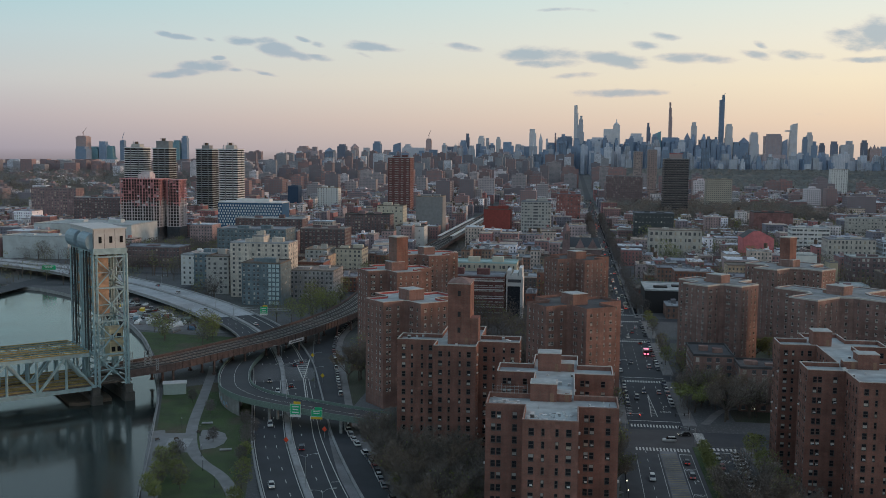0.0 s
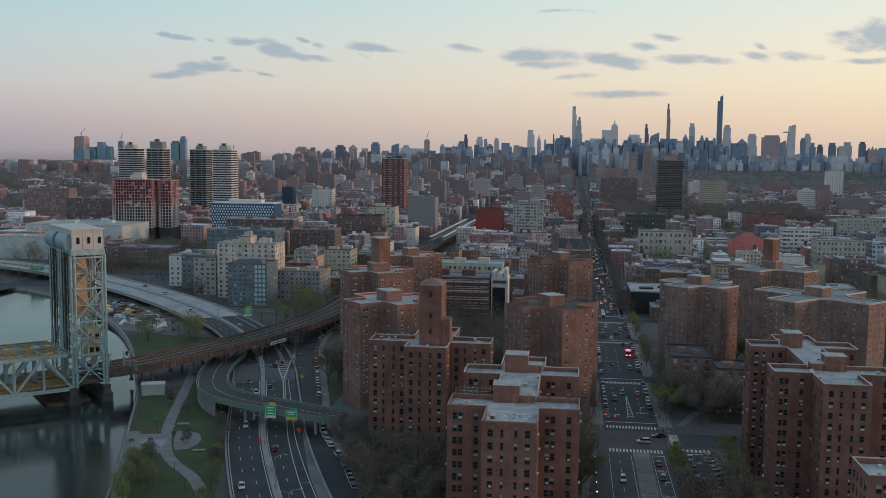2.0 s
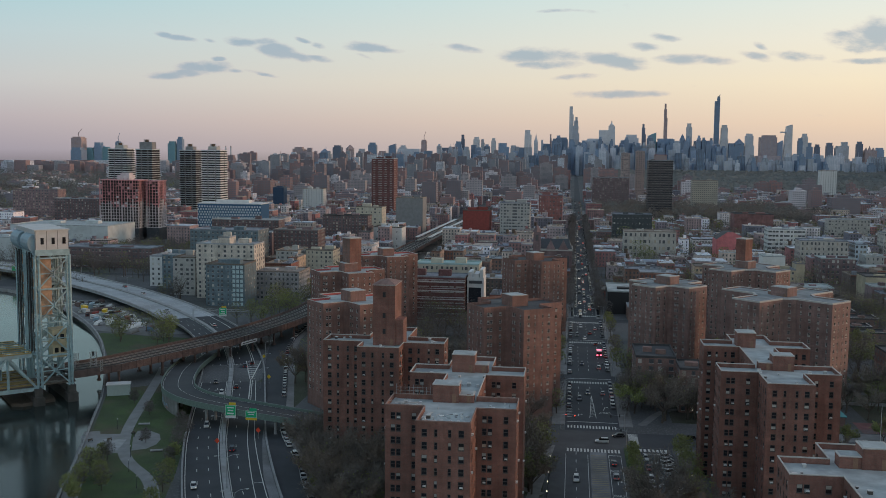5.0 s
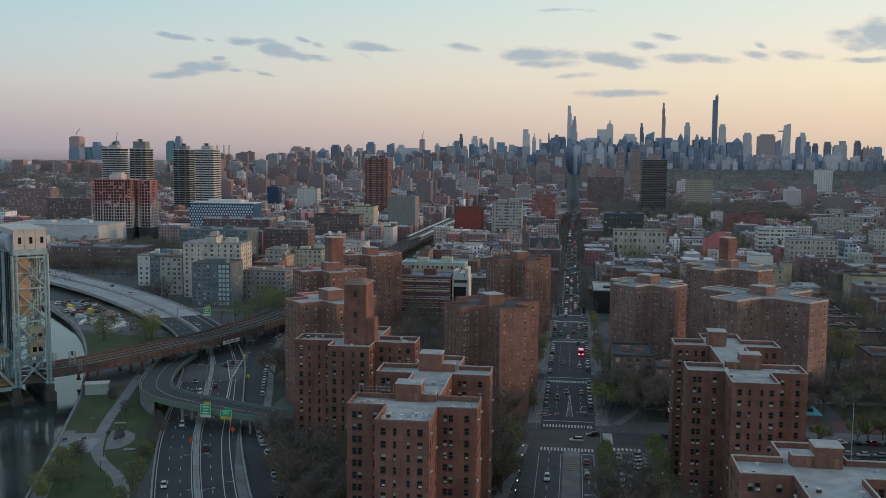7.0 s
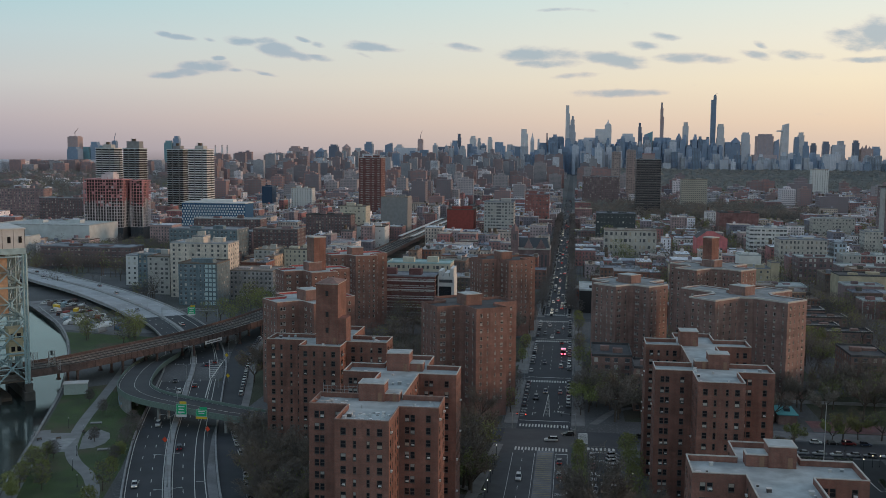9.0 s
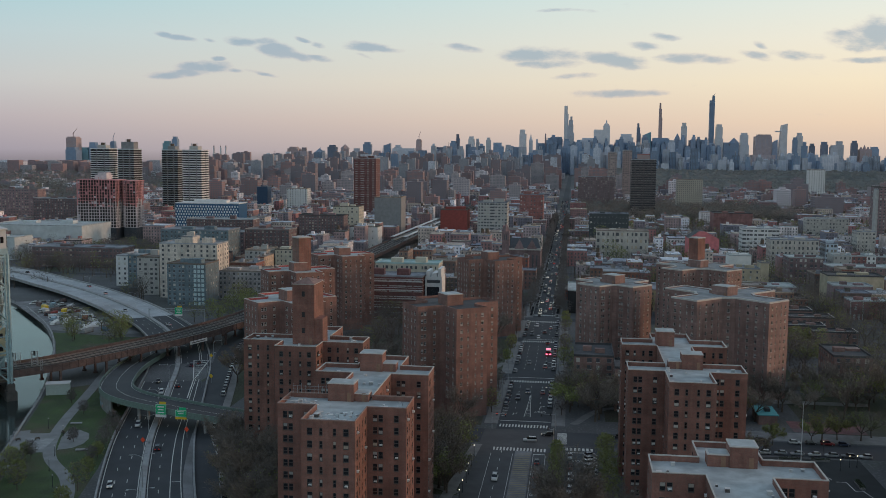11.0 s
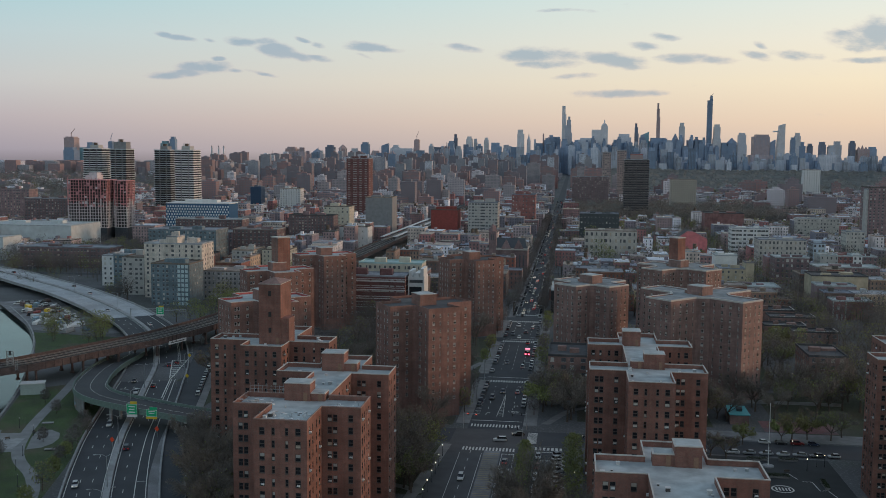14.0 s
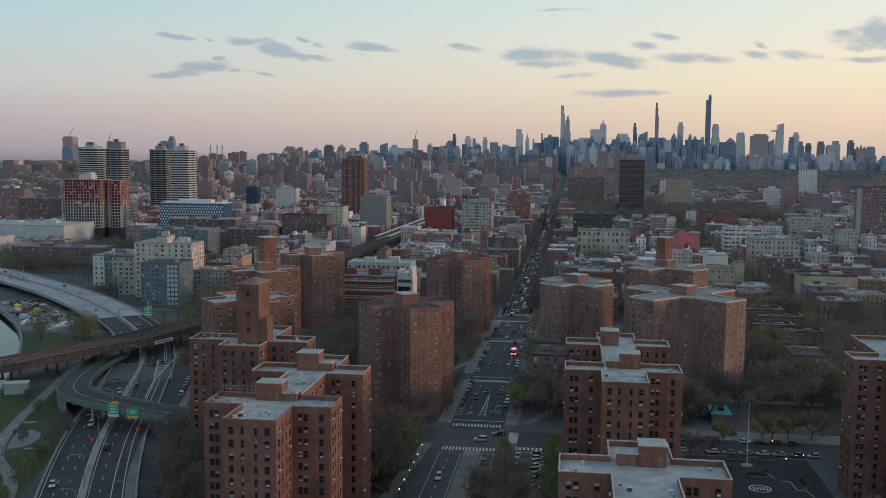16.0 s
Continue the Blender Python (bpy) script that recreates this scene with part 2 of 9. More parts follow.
def facade_material(name, wall, glass, cell=(3.2, 3.4), frac=(0.55, 0.5), rough=0.7, rand=0.3, tint=None, gloss=0.3, island=False):
    """A far facade: rows of windows at storey height in a wall."""
    m = bpy.data.materials.new(name)
    m.use_nodes = True
    n = Nodes(m.node_tree)
    tc = n.add("ShaderNodeNewGeometry").outputs["Position"]
    nor = n.add("ShaderNodeNewGeometry").outputs["True Normal"]
    sep = n.add("ShaderNodeSeparateXYZ")
    n.link(tc, sep.inputs[0])
    u = n.math("ADD", sep.outputs[0], n.math("MULTIPLY", sep.outputs[1], 0.93))
    fu = n.math("FRACT", n.math("MULTIPLY", u, 1 / cell[0]))
    fv = n.math("FRACT", n.math("MULTIPLY", sep.outputs[2], 1 / cell[1]))
    mask = n.math("MULTIPLY", n.math("LESS_THAN", fu, frac[0]), n.math("LESS_THAN", fv, frac[1]))
    nz = n.math("LESS_THAN", n.math("ABSOLUTE", n.dot(nor, (0, 0, 1))), 0.5)
    mask = n.math("MULTIPLY", mask, nz)
    r = n.add("ShaderNodeNewGeometry").outputs["Random Per Island"] if island else n.add("ShaderNodeObjectInfo").outputs["Random"]
    wcol = n.mix(1.0, wall, n.ramp(r, tint, "CONSTANT") if tint else n.ramp(r, [(0, (1 - rand,) * 3), (1, (1 + rand,) * 3)]), "MULTIPLY")
    wcol = n.mix(n.math("MULTIPLY", n.noise(0.07, 4, tc), 0.5), wcol, (0.05, 0.05, 0.055))
    col = n.mix(mask, wcol, glass)
    b = n.add("ShaderNodeBsdfPrincipled")
    n.link(col, b.inputs["Base Color"])
    n.put(b.inputs["Roughness"], n.math("MULTIPLY_ADD", mask, gloss - rough, rough))
    o = n.add("ShaderNodeOutputMaterial")
    n.link(b.outputs[0], o.inputs[0])
    return m


BRICK = brick_material("red_brick", (0.245, 0.108, 0.082), (0.198, 0.088, 0.07), (0.2, 0.145, 0.12))
BRICK_DUSK = brick_material("dusky_brown_brick", (0.25, 0.132, 0.108), (0.205, 0.108, 0.09), (0.22, 0.16, 0.14))
BRICK_TAN = brick_material("brown_brick", (0.27, 0.163, 0.142), (0.225, 0.135, 0.118), (0.24, 0.185, 0.165))
TINTS = [(0.0, (0.7, 0.44, 0.41)), (0.17, (0.85, 0.64, 0.6)), (0.3, (0.46, 0.46, 0.52)), (0.4, (1.5, 1.45, 1.38)), (0.5, (0.85, 0.42, 0.39)), (0.64, (1.2, 1.05, 0.88)), (0.74, (0.56, 0.49, 0.52)), (0.86, (0.95, 0.82, 0.8)), (0.955, (2.3, 2.35, 2.4))]
# tints of the nearer houses, raised in place of thin haze
TINTS_NEAR = [(0.0, (0.85, 0.5, 0.43)), (0.18, (1.05, 0.78, 0.68)), (0.34, (0.58, 0.56, 0.57)), (0.44, (1.75, 1.6, 1.3)), (0.55, (0.95, 0.5, 0.44)), (0.7, (1.1, 0.95, 0.84)), (0.82, (0.68, 0.58, 0.57)), (0.9, (2.3, 2.35, 2.35))]
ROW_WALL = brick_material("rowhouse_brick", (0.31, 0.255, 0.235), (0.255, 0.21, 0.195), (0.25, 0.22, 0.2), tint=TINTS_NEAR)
# paler and bluer than ROW_WALL: haze painted into the far brick
ROW_FAR = brick_material("hazed_rowhouse_brick", (0.5, 0.47, 0.5), (0.44, 0.42, 0.445), (0.445, 0.43, 0.45), tint=TINTS, island=True)
BEIGE = brick_material("beige_brick", (0.62, 0.56, 0.49), (0.55, 0.5, 0.44), (0.48, 0.44, 0.4))
SLATE = brick_material("slate_blue_brick", (0.16, 0.22, 0.255), (0.135, 0.19, 0.22), (0.17, 0.19, 0.2))
GREYBRICK = brick_material("grey_brick", (0.4, 0.39, 0.4), (0.35, 0.34, 0.35), (0.3, 0.28, 0.26))
ROOF = material("roof_membrane", (0.41, 0.445, 0.45), 0.88, scale=0.3, vary=0.25, grain=3, bump=0.2, second=(0.27, 0.29, 0.3))
ROOF_AGED = material("aged_roof_membrane", (0.25, 0.27, 0.28), 0.9, scale=0.25, vary=0.3, grain=3, bump=0.2, second=(0.15, 0.16, 0.165))
# tar of the low roofs; on some towers it paints the roof's shadow
ROOF_DARK = material("tar_and_shaded_roof", (0.075, 0.075, 0.08), 0.9, scale=0.3, vary=0.3, grain=3, bump=0.2, second=(0.13, 0.125, 0.12))
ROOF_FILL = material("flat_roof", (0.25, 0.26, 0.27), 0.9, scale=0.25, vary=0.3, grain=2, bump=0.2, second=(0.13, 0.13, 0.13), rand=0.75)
# far roof tone lifted for haze too
ROOF_FAR = material("hazed_flat_roof", (0.36, 0.38, 0.405), 0.9, scale=0.25, vary=0.35, grain=2, bump=0, second=(0.12, 0.12, 0.125), rand=0.85, island=True)
COPING = material("stone_coping", (0.5, 0.475, 0.445), 0.8, scale=0.8, vary=0.15)
COPING_WORN = material("worn_brick_coping", (0.3, 0.2, 0.17), 0.85, scale=0.8, vary=0.3)
COPING_RED = material("red_parapet", (0.42, 0.10, 0.09), 0.8, scale=0.8, vary=0.2)
FRAME = material("window_frame_metal", (0.55, 0.53, 0.5), 0.5, 0.2, vary=0.1, bump=0)
FRAME_DARK = material("window_frame_dark", (0.10, 0.09, 0.085), 0.5, 0.2, vary=0.1, bump=0)
BLIND = material("window_blind", (0.42, 0.4, 0.36), 0.8, vary=0.1, rand=0.4, bump=0)
GLASS = material("window_glass", (0.018, 0.02, 0.024), 0.12, vary=0.2, bump=0, spec=0.6, rand=0.5)
# raised above GLASS for the haze over distant fronts
WINFAR = material("far_window_glass", (0.085, 0.09, 0.1), 0.3, vary=0.25, bump=0, spec=0.5)
ASPHALT = material("asphalt", (0.046, 0.051, 0.058), 0.85, scale=0.15, vary=0.25, grain=8, bump=0.25, second=(0.062, 0.066, 0.072))
WORNROAD = material("worn_grey_road", (0.085, 0.085, 0.088), 0.88, scale=0.15, vary=0.25, grain=6, bump=0.2, second=(0.065, 0.065, 0.068))
CONCRETE = material("concrete", (0.31, 0.315, 0.315), 0.85, scale=0.4, vary=0.2, grain=6, bump=0.2, second=(0.22, 0.21, 0.2))
PAVING = material("pavement_concrete", (0.22, 0.215, 0.21), 0.88, scale=0.3, vary=0.22, grain=5, bump=0.2, second=(0.16, 0.155, 0.15))
PAINT = material("road_paint", (0.62, 0.62, 0.58), 0.7, scale=0.8, vary=0.25, grain=6, bump=0.1)
PAINT_Y = material("road_paint_yellow", (0.5, 0.36, 0.1), 0.7, scale=0.8, vary=0.25, bump=0.1)
EARTH = material("city_ground", (0.1, 0.103, 0.106), 0.95, scale=0.03, vary=0.35, grain=1.2, bump=0.3, second=(0.06, 0.075, 0.045))
GRASS = material("grass", (0.04, 0.07, 0.017), 0.95, scale=0.12, vary=0.4, grain=5, bump=0.5, second=(0.085, 0.066, 0.042))
STEEL_BLUE = material("pale_blue_painted_steel", (0.33, 0.46, 0.49), 0.55, 0.1, scale=0.5, vary=0.2, grain=6, bump=0.1, second=(0.27, 0.30, 0.3))
STEEL_DARK = material("dark_steel", (0.05, 0.055, 0.06), 0.55, 0.3, vary=0.2)
STEEL_GREY = material("galvanised_steel", (0.4, 0.42, 0.43), 0.45, 0.6, vary=0.15, bump=0)
RUST = material("rusty_plate_girder", (0.125, 0.082, 0.074), 0.8, 0.05, scale=0.5, vary=0.4, grain=5, bump=0.2, second=(0.085, 0.06, 0.056))
DECK = material("pale_road_deck", (0.4, 0.42, 0.44), 0.88, scale=0.1, vary=0.2, grain=4, bump=0.2, second=(0.31, 0.32, 0.33))
YARDGREY = material("pale_worn_yard", (0.19, 0.19, 0.195), 0.9, scale=0.1, vary=0.35, grain=4, bump=0.3, second=(0.085, 0.08, 0.075))
PIERSTONE = material("stained_pier_stone", (0.085, 0.08, 0.074), 0.9, scale=0.5, vary=0.3, grain=5, bump=0.3, second=(0.05, 0.05, 0.045))
# near-black colour, used where shade fills open storeys and openings
DARKROOM = material("open_dark_storeys", (0.035, 0.034, 0.036), 0.9, vary=0.3, bump=0)
ORANGE = material("weathered_orange_plate", (0.46, 0.3, 0.2), 0.8, scale=0.5, vary=0.3)
CREAM = material("cream_plaster", (0.52, 0.45, 0.3), 0.8, scale=0.5, vary=0.15)
BALLAST = material("track_ballast", (0.04, 0.036, 0.036), 0.95, scale=0.6, vary=0.3, grain=9, bump=0.6)
RAILSTEEL = material("rail_steel", (0.3, 0.28, 0.27), 0.35, 0.8, vary=0.1, bump=0)
TIMBER = material("weathered_timber", (0.10, 0.075, 0.055), 0.9, scale=1.0, vary=0.35, grain=8)
GREEN_SIGN = material("green_sign_sheet", (0.01, 0.46, 0.2), 0.4, vary=0.08, bump=0)
YELLOW_SIGN = material("yellow_sign_sheet", (0.75, 0.5, 0.04), 0.4, vary=0.08, bump=0)
WHITE_PAINT = material("white_paint", (0.75, 0.75, 0.74), 0.5, vary=0.08, bump=0)
BARK = material("bark", (0.12, 0.098, 0.08), 0.95, scale=2, vary=0.3, grain=12, bump=0.5)
TWIG = material("bare_twigs", (0.172, 0.15, 0.126), 0.95, scale=0.6, vary=0.35, bump=0, rand=0.3)
BUDS = material("spring_leaves", (0.2, 0.225, 0.072), 0.9, scale=0.6, vary=0.4, bump=0, rand=0.35)
WALLRED = material("red_paint_wall", (0.27, 0.062, 0.052), 0.8, scale=0.4, vary=0.2)
WATER = material("river_water", (0.012, 0.02, 0.018), 0.12, scale=0.03, vary=0.5, bump=0, spec=0.24)
wn = WATER.node_tree
_b = [x for x in wn.nodes if x.type == "BSDF_PRINCIPLED"][0]
_n1, _bp, _pos, _mp = wn.nodes.new("ShaderNodeTexNoise"), wn.nodes.new("ShaderNodeBump"), wn.nodes.new("ShaderNodeNewGeometry"), wn.nodes.new("ShaderNodeMapping")
_mp.inputs["Scale"].default_value = (0.5, 0.18, 1)
wn.links.new(_pos.outputs["Position"], _mp.inputs[0])
wn.links.new(_mp.outputs[0], _n1.inputs["Vector"])
_n1.inputs["Scale"].default_value, _n1.inputs["Detail"].default_value = 1.0, 4
_bp.inputs["Strength"].default_value, _bp.inputs["Distance"].default_value = 0.3, 0.06
wn.links.new(_n1.outputs["Fac"], _bp.inputs["Height"])
wn.links.new(_bp.outputs[0], _b.inputs["Normal"])


# ---------- builders ----------
def mesh_from(name, verts, faces, mats, idx=None, smooth=False):
    me = bpy.data.meshes.new(name)
    me.from_pydata([tuple(v) for v in verts], [], faces)
    for m in mats:
        me.materials.append(m)
    if idx is not None:
        me.polygons.foreach_set("material_index", idx)
    if smooth:
        me.polygons.foreach_set("use_smooth", [True] * len(faces))
    me.update()
    return me


class Geo:
    """Collects quads and boxes for one mesh."""

    def __init__(self):
        self.v, self.f, self.m = [], [], []

    def poly(self, pts, m=0):
        n = len(self.v)
        self.v += [tuple(p) for p in pts]
        self.f.append(tuple(range(n, n + len(pts))))
        self.m.append(m)

    def box(self, x0, x1, y0, y1, z0, z1, m=0, mat=None):
        n = len(self.v)
        c = [(x, y, z) for z in (z0, z1) for y in (y0, y1) for x in (x0, x1)]
        if mat is not None:
            c = [tuple(mat @ Vector(p)) for p in c]
        self.v += c
        for q in ((0, 2, 3, 1), (4, 5, 7, 6), (0, 1, 5, 4), (2, 6, 7, 3), (0, 4, 6, 2), (1, 3, 7, 5)):
            self.f.append(tuple(n + i for i in q))
            self.m.append(m)

    def bar(self, a, b, w, h=None, m=0):
        """A square bar from a to b."""
        a, b = Vector(a), Vector(b)
        h = h or w
        d = b - a
        q = d.to_track_quat("Y", "Z").to_matrix().to_4x4()
        self.box(-w / 2, w / 2, 0, d.length, -h / 2, h / 2, m, Matrix.Translation(a) @ q)

    def tube(self, a, b, r0, r1, n=6, m=0, cap=True):
        a, b = Vector(a), Vector(b)
        q = (b - a).to_track_quat("Z", "Y")
        k = len(self.v)
        for p, r in ((a, r0), (b, r1)):
            for i in range(n):
                self.v.append(tuple(p + q @ Vector((r * math.cos(2 * math.pi * i / n), r * math.sin(2 * math.pi * i / n), 0))))
        for i in range(n):
            j = (i + 1) % n
            self.f.append((k + i, k + j, k + n + j, k + n + i))
            self.m.append(m)
        if cap:
            self.f.append(tuple(k + n + i for i in range(n)))
            self.m.append(m)

    def prism(self, poly, z0, z1, m=0, top=None):
        """An upright prism over a counter-clockwise outline."""
        n, k = len(poly), len(self.v)
        self.v += [(x, y, z0) for x, y in poly] + [(x, y, z1) for x, y in poly]
        for i in range(n):
            j = (i + 1) % n
            self.f.append((k + i, k + j, k + n + j, k + n + i))
            self.m.append(m)
        self.f.append(tuple(k + n + i for i in range(n)))
        self.m.append(m if top is None else top)
        self.f.append(tuple(k + i for i in reversed(range(n))))
        self.m.append(m)

    def joined(self):
        """The same with equal points welded, so that touching pieces hang together."""
        at, new_v, where = {}, [], []
        for v in self.v:
            k = tuple(round(c, 4) for c in v)
            if k not in at:
                at[k] = len(new_v)
                new_v.append(v)
            where.append(at[k])
        self.v, self.f = new_v, [tuple(where[i] for i in f) for f in self.f]
        return self

    def mesh(self, name, mats, smooth=False):
        return mesh_from(name, self.v, self.f, mats if isinstance(mats, (list, tuple)) else [mats], self.m, smooth)


def part(name, geo, mats, parent, label=""):
    """Links geometry as one mesh object under a thing or a part."""
    ob = new(name, geo if isinstance(geo, bpy.types.Mesh) else geo.mesh(name, mats))
    ob.parent = parent
    if label:
        tagged(ob, label)
    return ob


def thing(name, label, category, group="", m=None, kind=""):
    ob = new(name)
    ob.empty_display_size = 1
    if m is not None:
        ob.matrix_basis = m
    return tagged(ob, label, category, group, kind)


def structure(name, geo, mats, label, category):
    return tagged(new(name, geo.mesh(name, mats)), label, category, kind="structure")


def spline(pts, step=4.0):
    """Points along a smooth curve through pts (two or three numbers each)."""
    p = [Vector((*q, 0.0)) if len(q) == 2 else Vector(q) for q in pts]
    p = [p[0] * 2 - p[1]] + p + [p[-1] * 2 - p[-2]]
    res = []
    for i in range(1, len(p) - 2):
        n = max(1, int((p[i + 1] - p[i]).length / step))
        for k in range(n):
            t = k / n
            res.append(0.5 * (2 * p[i] + (p[i + 1] - p[i - 1]) * t + (2 * p[i - 1] - 5 * p[i] + 4 * p[i + 1] - p[i + 2]) * t * t + (3 * p[i] - p[i - 1] - 3 * p[i + 1] + p[i + 2]) * t ** 3))
    res.append(p[-2])
    return res


def sides(line):
    """Unit vectors to the right of a line's points, level."""
    out = []
    for i in range(len(line)):
        d = line[min(i + 1, len(line) - 1)] - line[max(i - 1, 0)]
        out.append(Vector((d.y, -d.x, 0)).normalized())
    return out


def ribbon(geo, line, a, b, top=0.0, thick=0.0, m=0):
    """A strip from a to b metres to the right of the line."""
    s = sides(line)
    fa = a if callable(a) else (lambda i: a)
    fb = b if callable(b) else (lambda i: b)
    n = len(line)
    k = len(geo.v)
    for i, (p, r) in enumerate(zip(line, s)):
        for off, dz in ((fa(i), 0), (fb(i), 0), (fb(i), -thick), (fa(i), -thick)):
            q = p + r * off
            geo.v.append((q.x, q.y, q.z + top + dz))
    for i in range(n - 1):
        A, B = k + 4 * i, k + 4 * i + 4
        quads = [(A, A + 1, B + 1, B)]
        if thick:
            quads += [(A + 1, A + 2, B + 2, B + 1), (A + 2, A + 3, B + 3, B + 2), (A + 3, A, B, B + 3)]
        for q in quads:
            geo.f.append(q)
            geo.m.append(m)
    if thick:
        e = k + 4 * (n - 1)
        geo.f += [(k, k + 3, k + 2, k + 1), (e, e + 1, e + 2, e + 3)]
        geo.m += [m, m]


def dashes(geo, line, off, on, gap, width=0.15, top=0.02, m=0):
    """Broken lane line along a path."""
    s = sides(line)
    acc, total = 0.0, on + gap
    for i in range(len(line) - 1):
        p, q = line[i], line[i + 1]
        L = (q - p).length
        t = -acc
        while t < L:
            u0, u1 = max(0, t), min(L, t + on)
            if u1 > u0:
                d = (q - p) / L
                A, B = p + d * u0 + s[i] * off, p + d * u1 + s[i] * off
                r = s[i] * (width / 2)
                geo.poly([(A - r) + Vector((0, 0, top)), (A + r) + Vector((0, 0, top)), (B + r) + Vector((0, 0, top)), (B - r) + Vector((0, 0, top))], m)
            t += total
        acc = (acc + L) % total


# ---------- ground, river, roads ----------
SHORE = [(-60, 60), (-100, 200), (-124, 263), (-135, 293), (-152, 337), (-172, 386), (-211, 464), (-247, 522), (-297, 585), (-352, 637), (-418, 669), (-620, 730), (-1200, 800), (-5000, 900)]
shore = [Vector((x, y, 0)) for x, y in SHORE]
g = Geo()
edge = [(p.x, p.y) for p in spline(SHORE, 25)]
g.poly([(x, y, 0) for x, y in edge] + [(-5000, 5200, 0), (5000, 5200, 0), (5000, -800, 0), (-60, -800, 0)][:4])
for a, b in zip(edge, edge[1:]):
    g.poly([(*a, 0), (*b, 0), (*b, -4), (*a, -4)], 1)
ground = structure("ground", g, [EARTH, CONCRETE], "dark city ground of earth and worn paving", "ground")
g = Geo()
g.poly([(-5000, -800, -2.2), (200, -800, -2.2), (200, 2000, -2.2), (-5000, 2000, -2.2)])
structure("river", g, WATER, "calm dark grey-green river under the dusk sky", "water")
# sea wall cap
g = Geo()
ribbon(g, spline(SHORE[1:9], 8), 0.0, 0.8, 0.5, 0.9)
structure("river_wall", g, CONCRETE, "low concrete cap of the river wall", "river wall")

AX0, AX1 = 22.0, 42.0
FX0, FX1 = 25.0, 38.5
g = Geo()
g.poly([(AX0, 356, 0.01), (AX1, 356, 0.01), (AX1, 602, 0.01), (FX1, 640, 0.01), (FX1, 5000, 0.01), (FX0, 5000, 0.01), (FX0, 640, 0.01), (AX0, 602, 0.01)])
structure("avenue", g, ASPHALT, "long straight asphalt avenue with parked cars", "road")
STREETS = [347, 440, 530, 597] + [672 + 79 * i for i in range(40)]
g = Geo()
for y in STREETS:
    hw = 8.5 if y == 347 else 5.5
    g.poly([(-130 if y < 600 else -1800, y - hw, 0.006), (900, y - hw, 0.006), (900, y + hw, 0.006), (-130 if y < 600 else -1800, y + hw, 0.006)])
for x in (-400, -270, 207, 470, 760):
    g.poly([(x - 9, 600, 0.014), (x + 9, 600, 0.014), (x + 9, 5000, 0.014), (x - 9, 5000, 0.014)])
structure("side_streets", g, ASPHALT, "grid of narrow asphalt side streets", "road")
# pavements as raised slabs with kerbs
g = Geo()
ys = [356] + [y for y in STREETS if y > 380 and y < 1800]
for a, b in zip(ys, ys[1:]):
    for x0, x1 in ((AX0 - 5, AX0), (AX1, AX1 + 5)) if b < 600 else ((FX0 - 4.5, FX0), (FX1, FX1 + 4.5)):
        g.box(x0, x1, a + 6.5, b - 6.5, -0.1, 0.16)
structure("avenue_pavement", g, PAVING, "raised concrete pavement with kerb along the avenue", "pavement")
# avenue south of the crossing splits round a striped island
g = Geo()
g.poly([(14, 150, 0.012), (44, 150, 0.012), (44, 356, 0.012), (18, 356, 0.012)])
structure("bridge_approach_road", g, WORNROAD, "wide asphalt approach road below the crossing", "road")
g = Geo()
for y in (332, 361, 432.5, 526, 589, 613):
    k = 11 if y != 362 else 12
    for i in range(k + 6):
        x = AX0 + 0.9 + i * 1.15
        if x < AX1 - 0.8:
            g.box(x, x + 0.6, y - 1.8, y + 1.8, 0.015, 0.024)
for y in (367.5, 440, 532):
    g.box(AX0 + 0.5, AX1 - 0.5, y, y + 0.5, 0.015, 0.024)
for i in range(60):
    for x in (27.2, 32, 36.8):
        y = 385 + i * 9
        if all(abs(y - s) > 10 for s in STREETS):
            g.box(x - 0.08, x + 0.08, y, y + 3, 0.015, 0.022)
structure("avenue_markings", g, PAINT, "worn white crosswalk bars and lane lines", "road marking")

# highway along the river
HWY = spline([(-20, 150), (-50, 215), (-74.4, 268.6), (-93.3, 315.5), (-103.7, 345.8), (-118.6, 391.8), (-136.9, 445, 0), (-162, 497, 2), (-195, 540, 4), (-242, 591, 5), (-310, 654, 5), (-420, 730, 6), (-620, 800, 6), (-1000, 860, 6)], 5)
LOWER, UPPER = [p for p in HWY if p.y < 545], [p for p in HWY if p.y > 538]
g = Geo()
ribbon(g, UPPER, -15.5, 14.5, 0.064, 1.2)
structure("elevated_highway", g, DECK, "pale concrete deck of the raised highway", "road")
g = Geo()
ribbon(g, LOWER, -12.7, -0.4, 0.06, 0.5)
ribbon(g, LOWER, 0.4, 14.5, 0.06, 0.5)
structure("highway", g, ASPHALT, "six-lane asphalt riverside highway", "road")
g = Geo()
for o0, o1, h in ((-0.95, 0.95, 0.9), (14.6, 15.2, 0.9)):
    ribbon(g, HWY, o0, o1, 0.06 + h, h + 0.3)
ribbon(g, LOWER, -13.2, -12.6, 0.96, 1.2)
ribbon(g, UPPER, -16.0, -15.4, 0.96, 1.2)
structure("highway_barrier", g, CONCRETE, "pale concrete barriers along the highway", "barrier")
g = Geo()
for o in (-8.4, -4.8, 4.5):
    dashes(g, LOWER, o, 3.0, 9.0, 0.2, 0.075)
for o in (-11.5, -8.0, -4.5, 4.5, 8.0):
    dashes(g, UPPER, o, 3.0, 9.0, 0.18, 0.075)
for o in (-12.0, -1.4, 1.4, 11.0):
    ribbon(g, LOWER, o - 0.13, o + 0.13, 0.075)
ribbon(g, LOWER, lambda i: 6.3 + 0.012 * i * 5 - 0.13, lambda i: 6.3 + 0.012 * i * 5 + 0.13, 0.078)
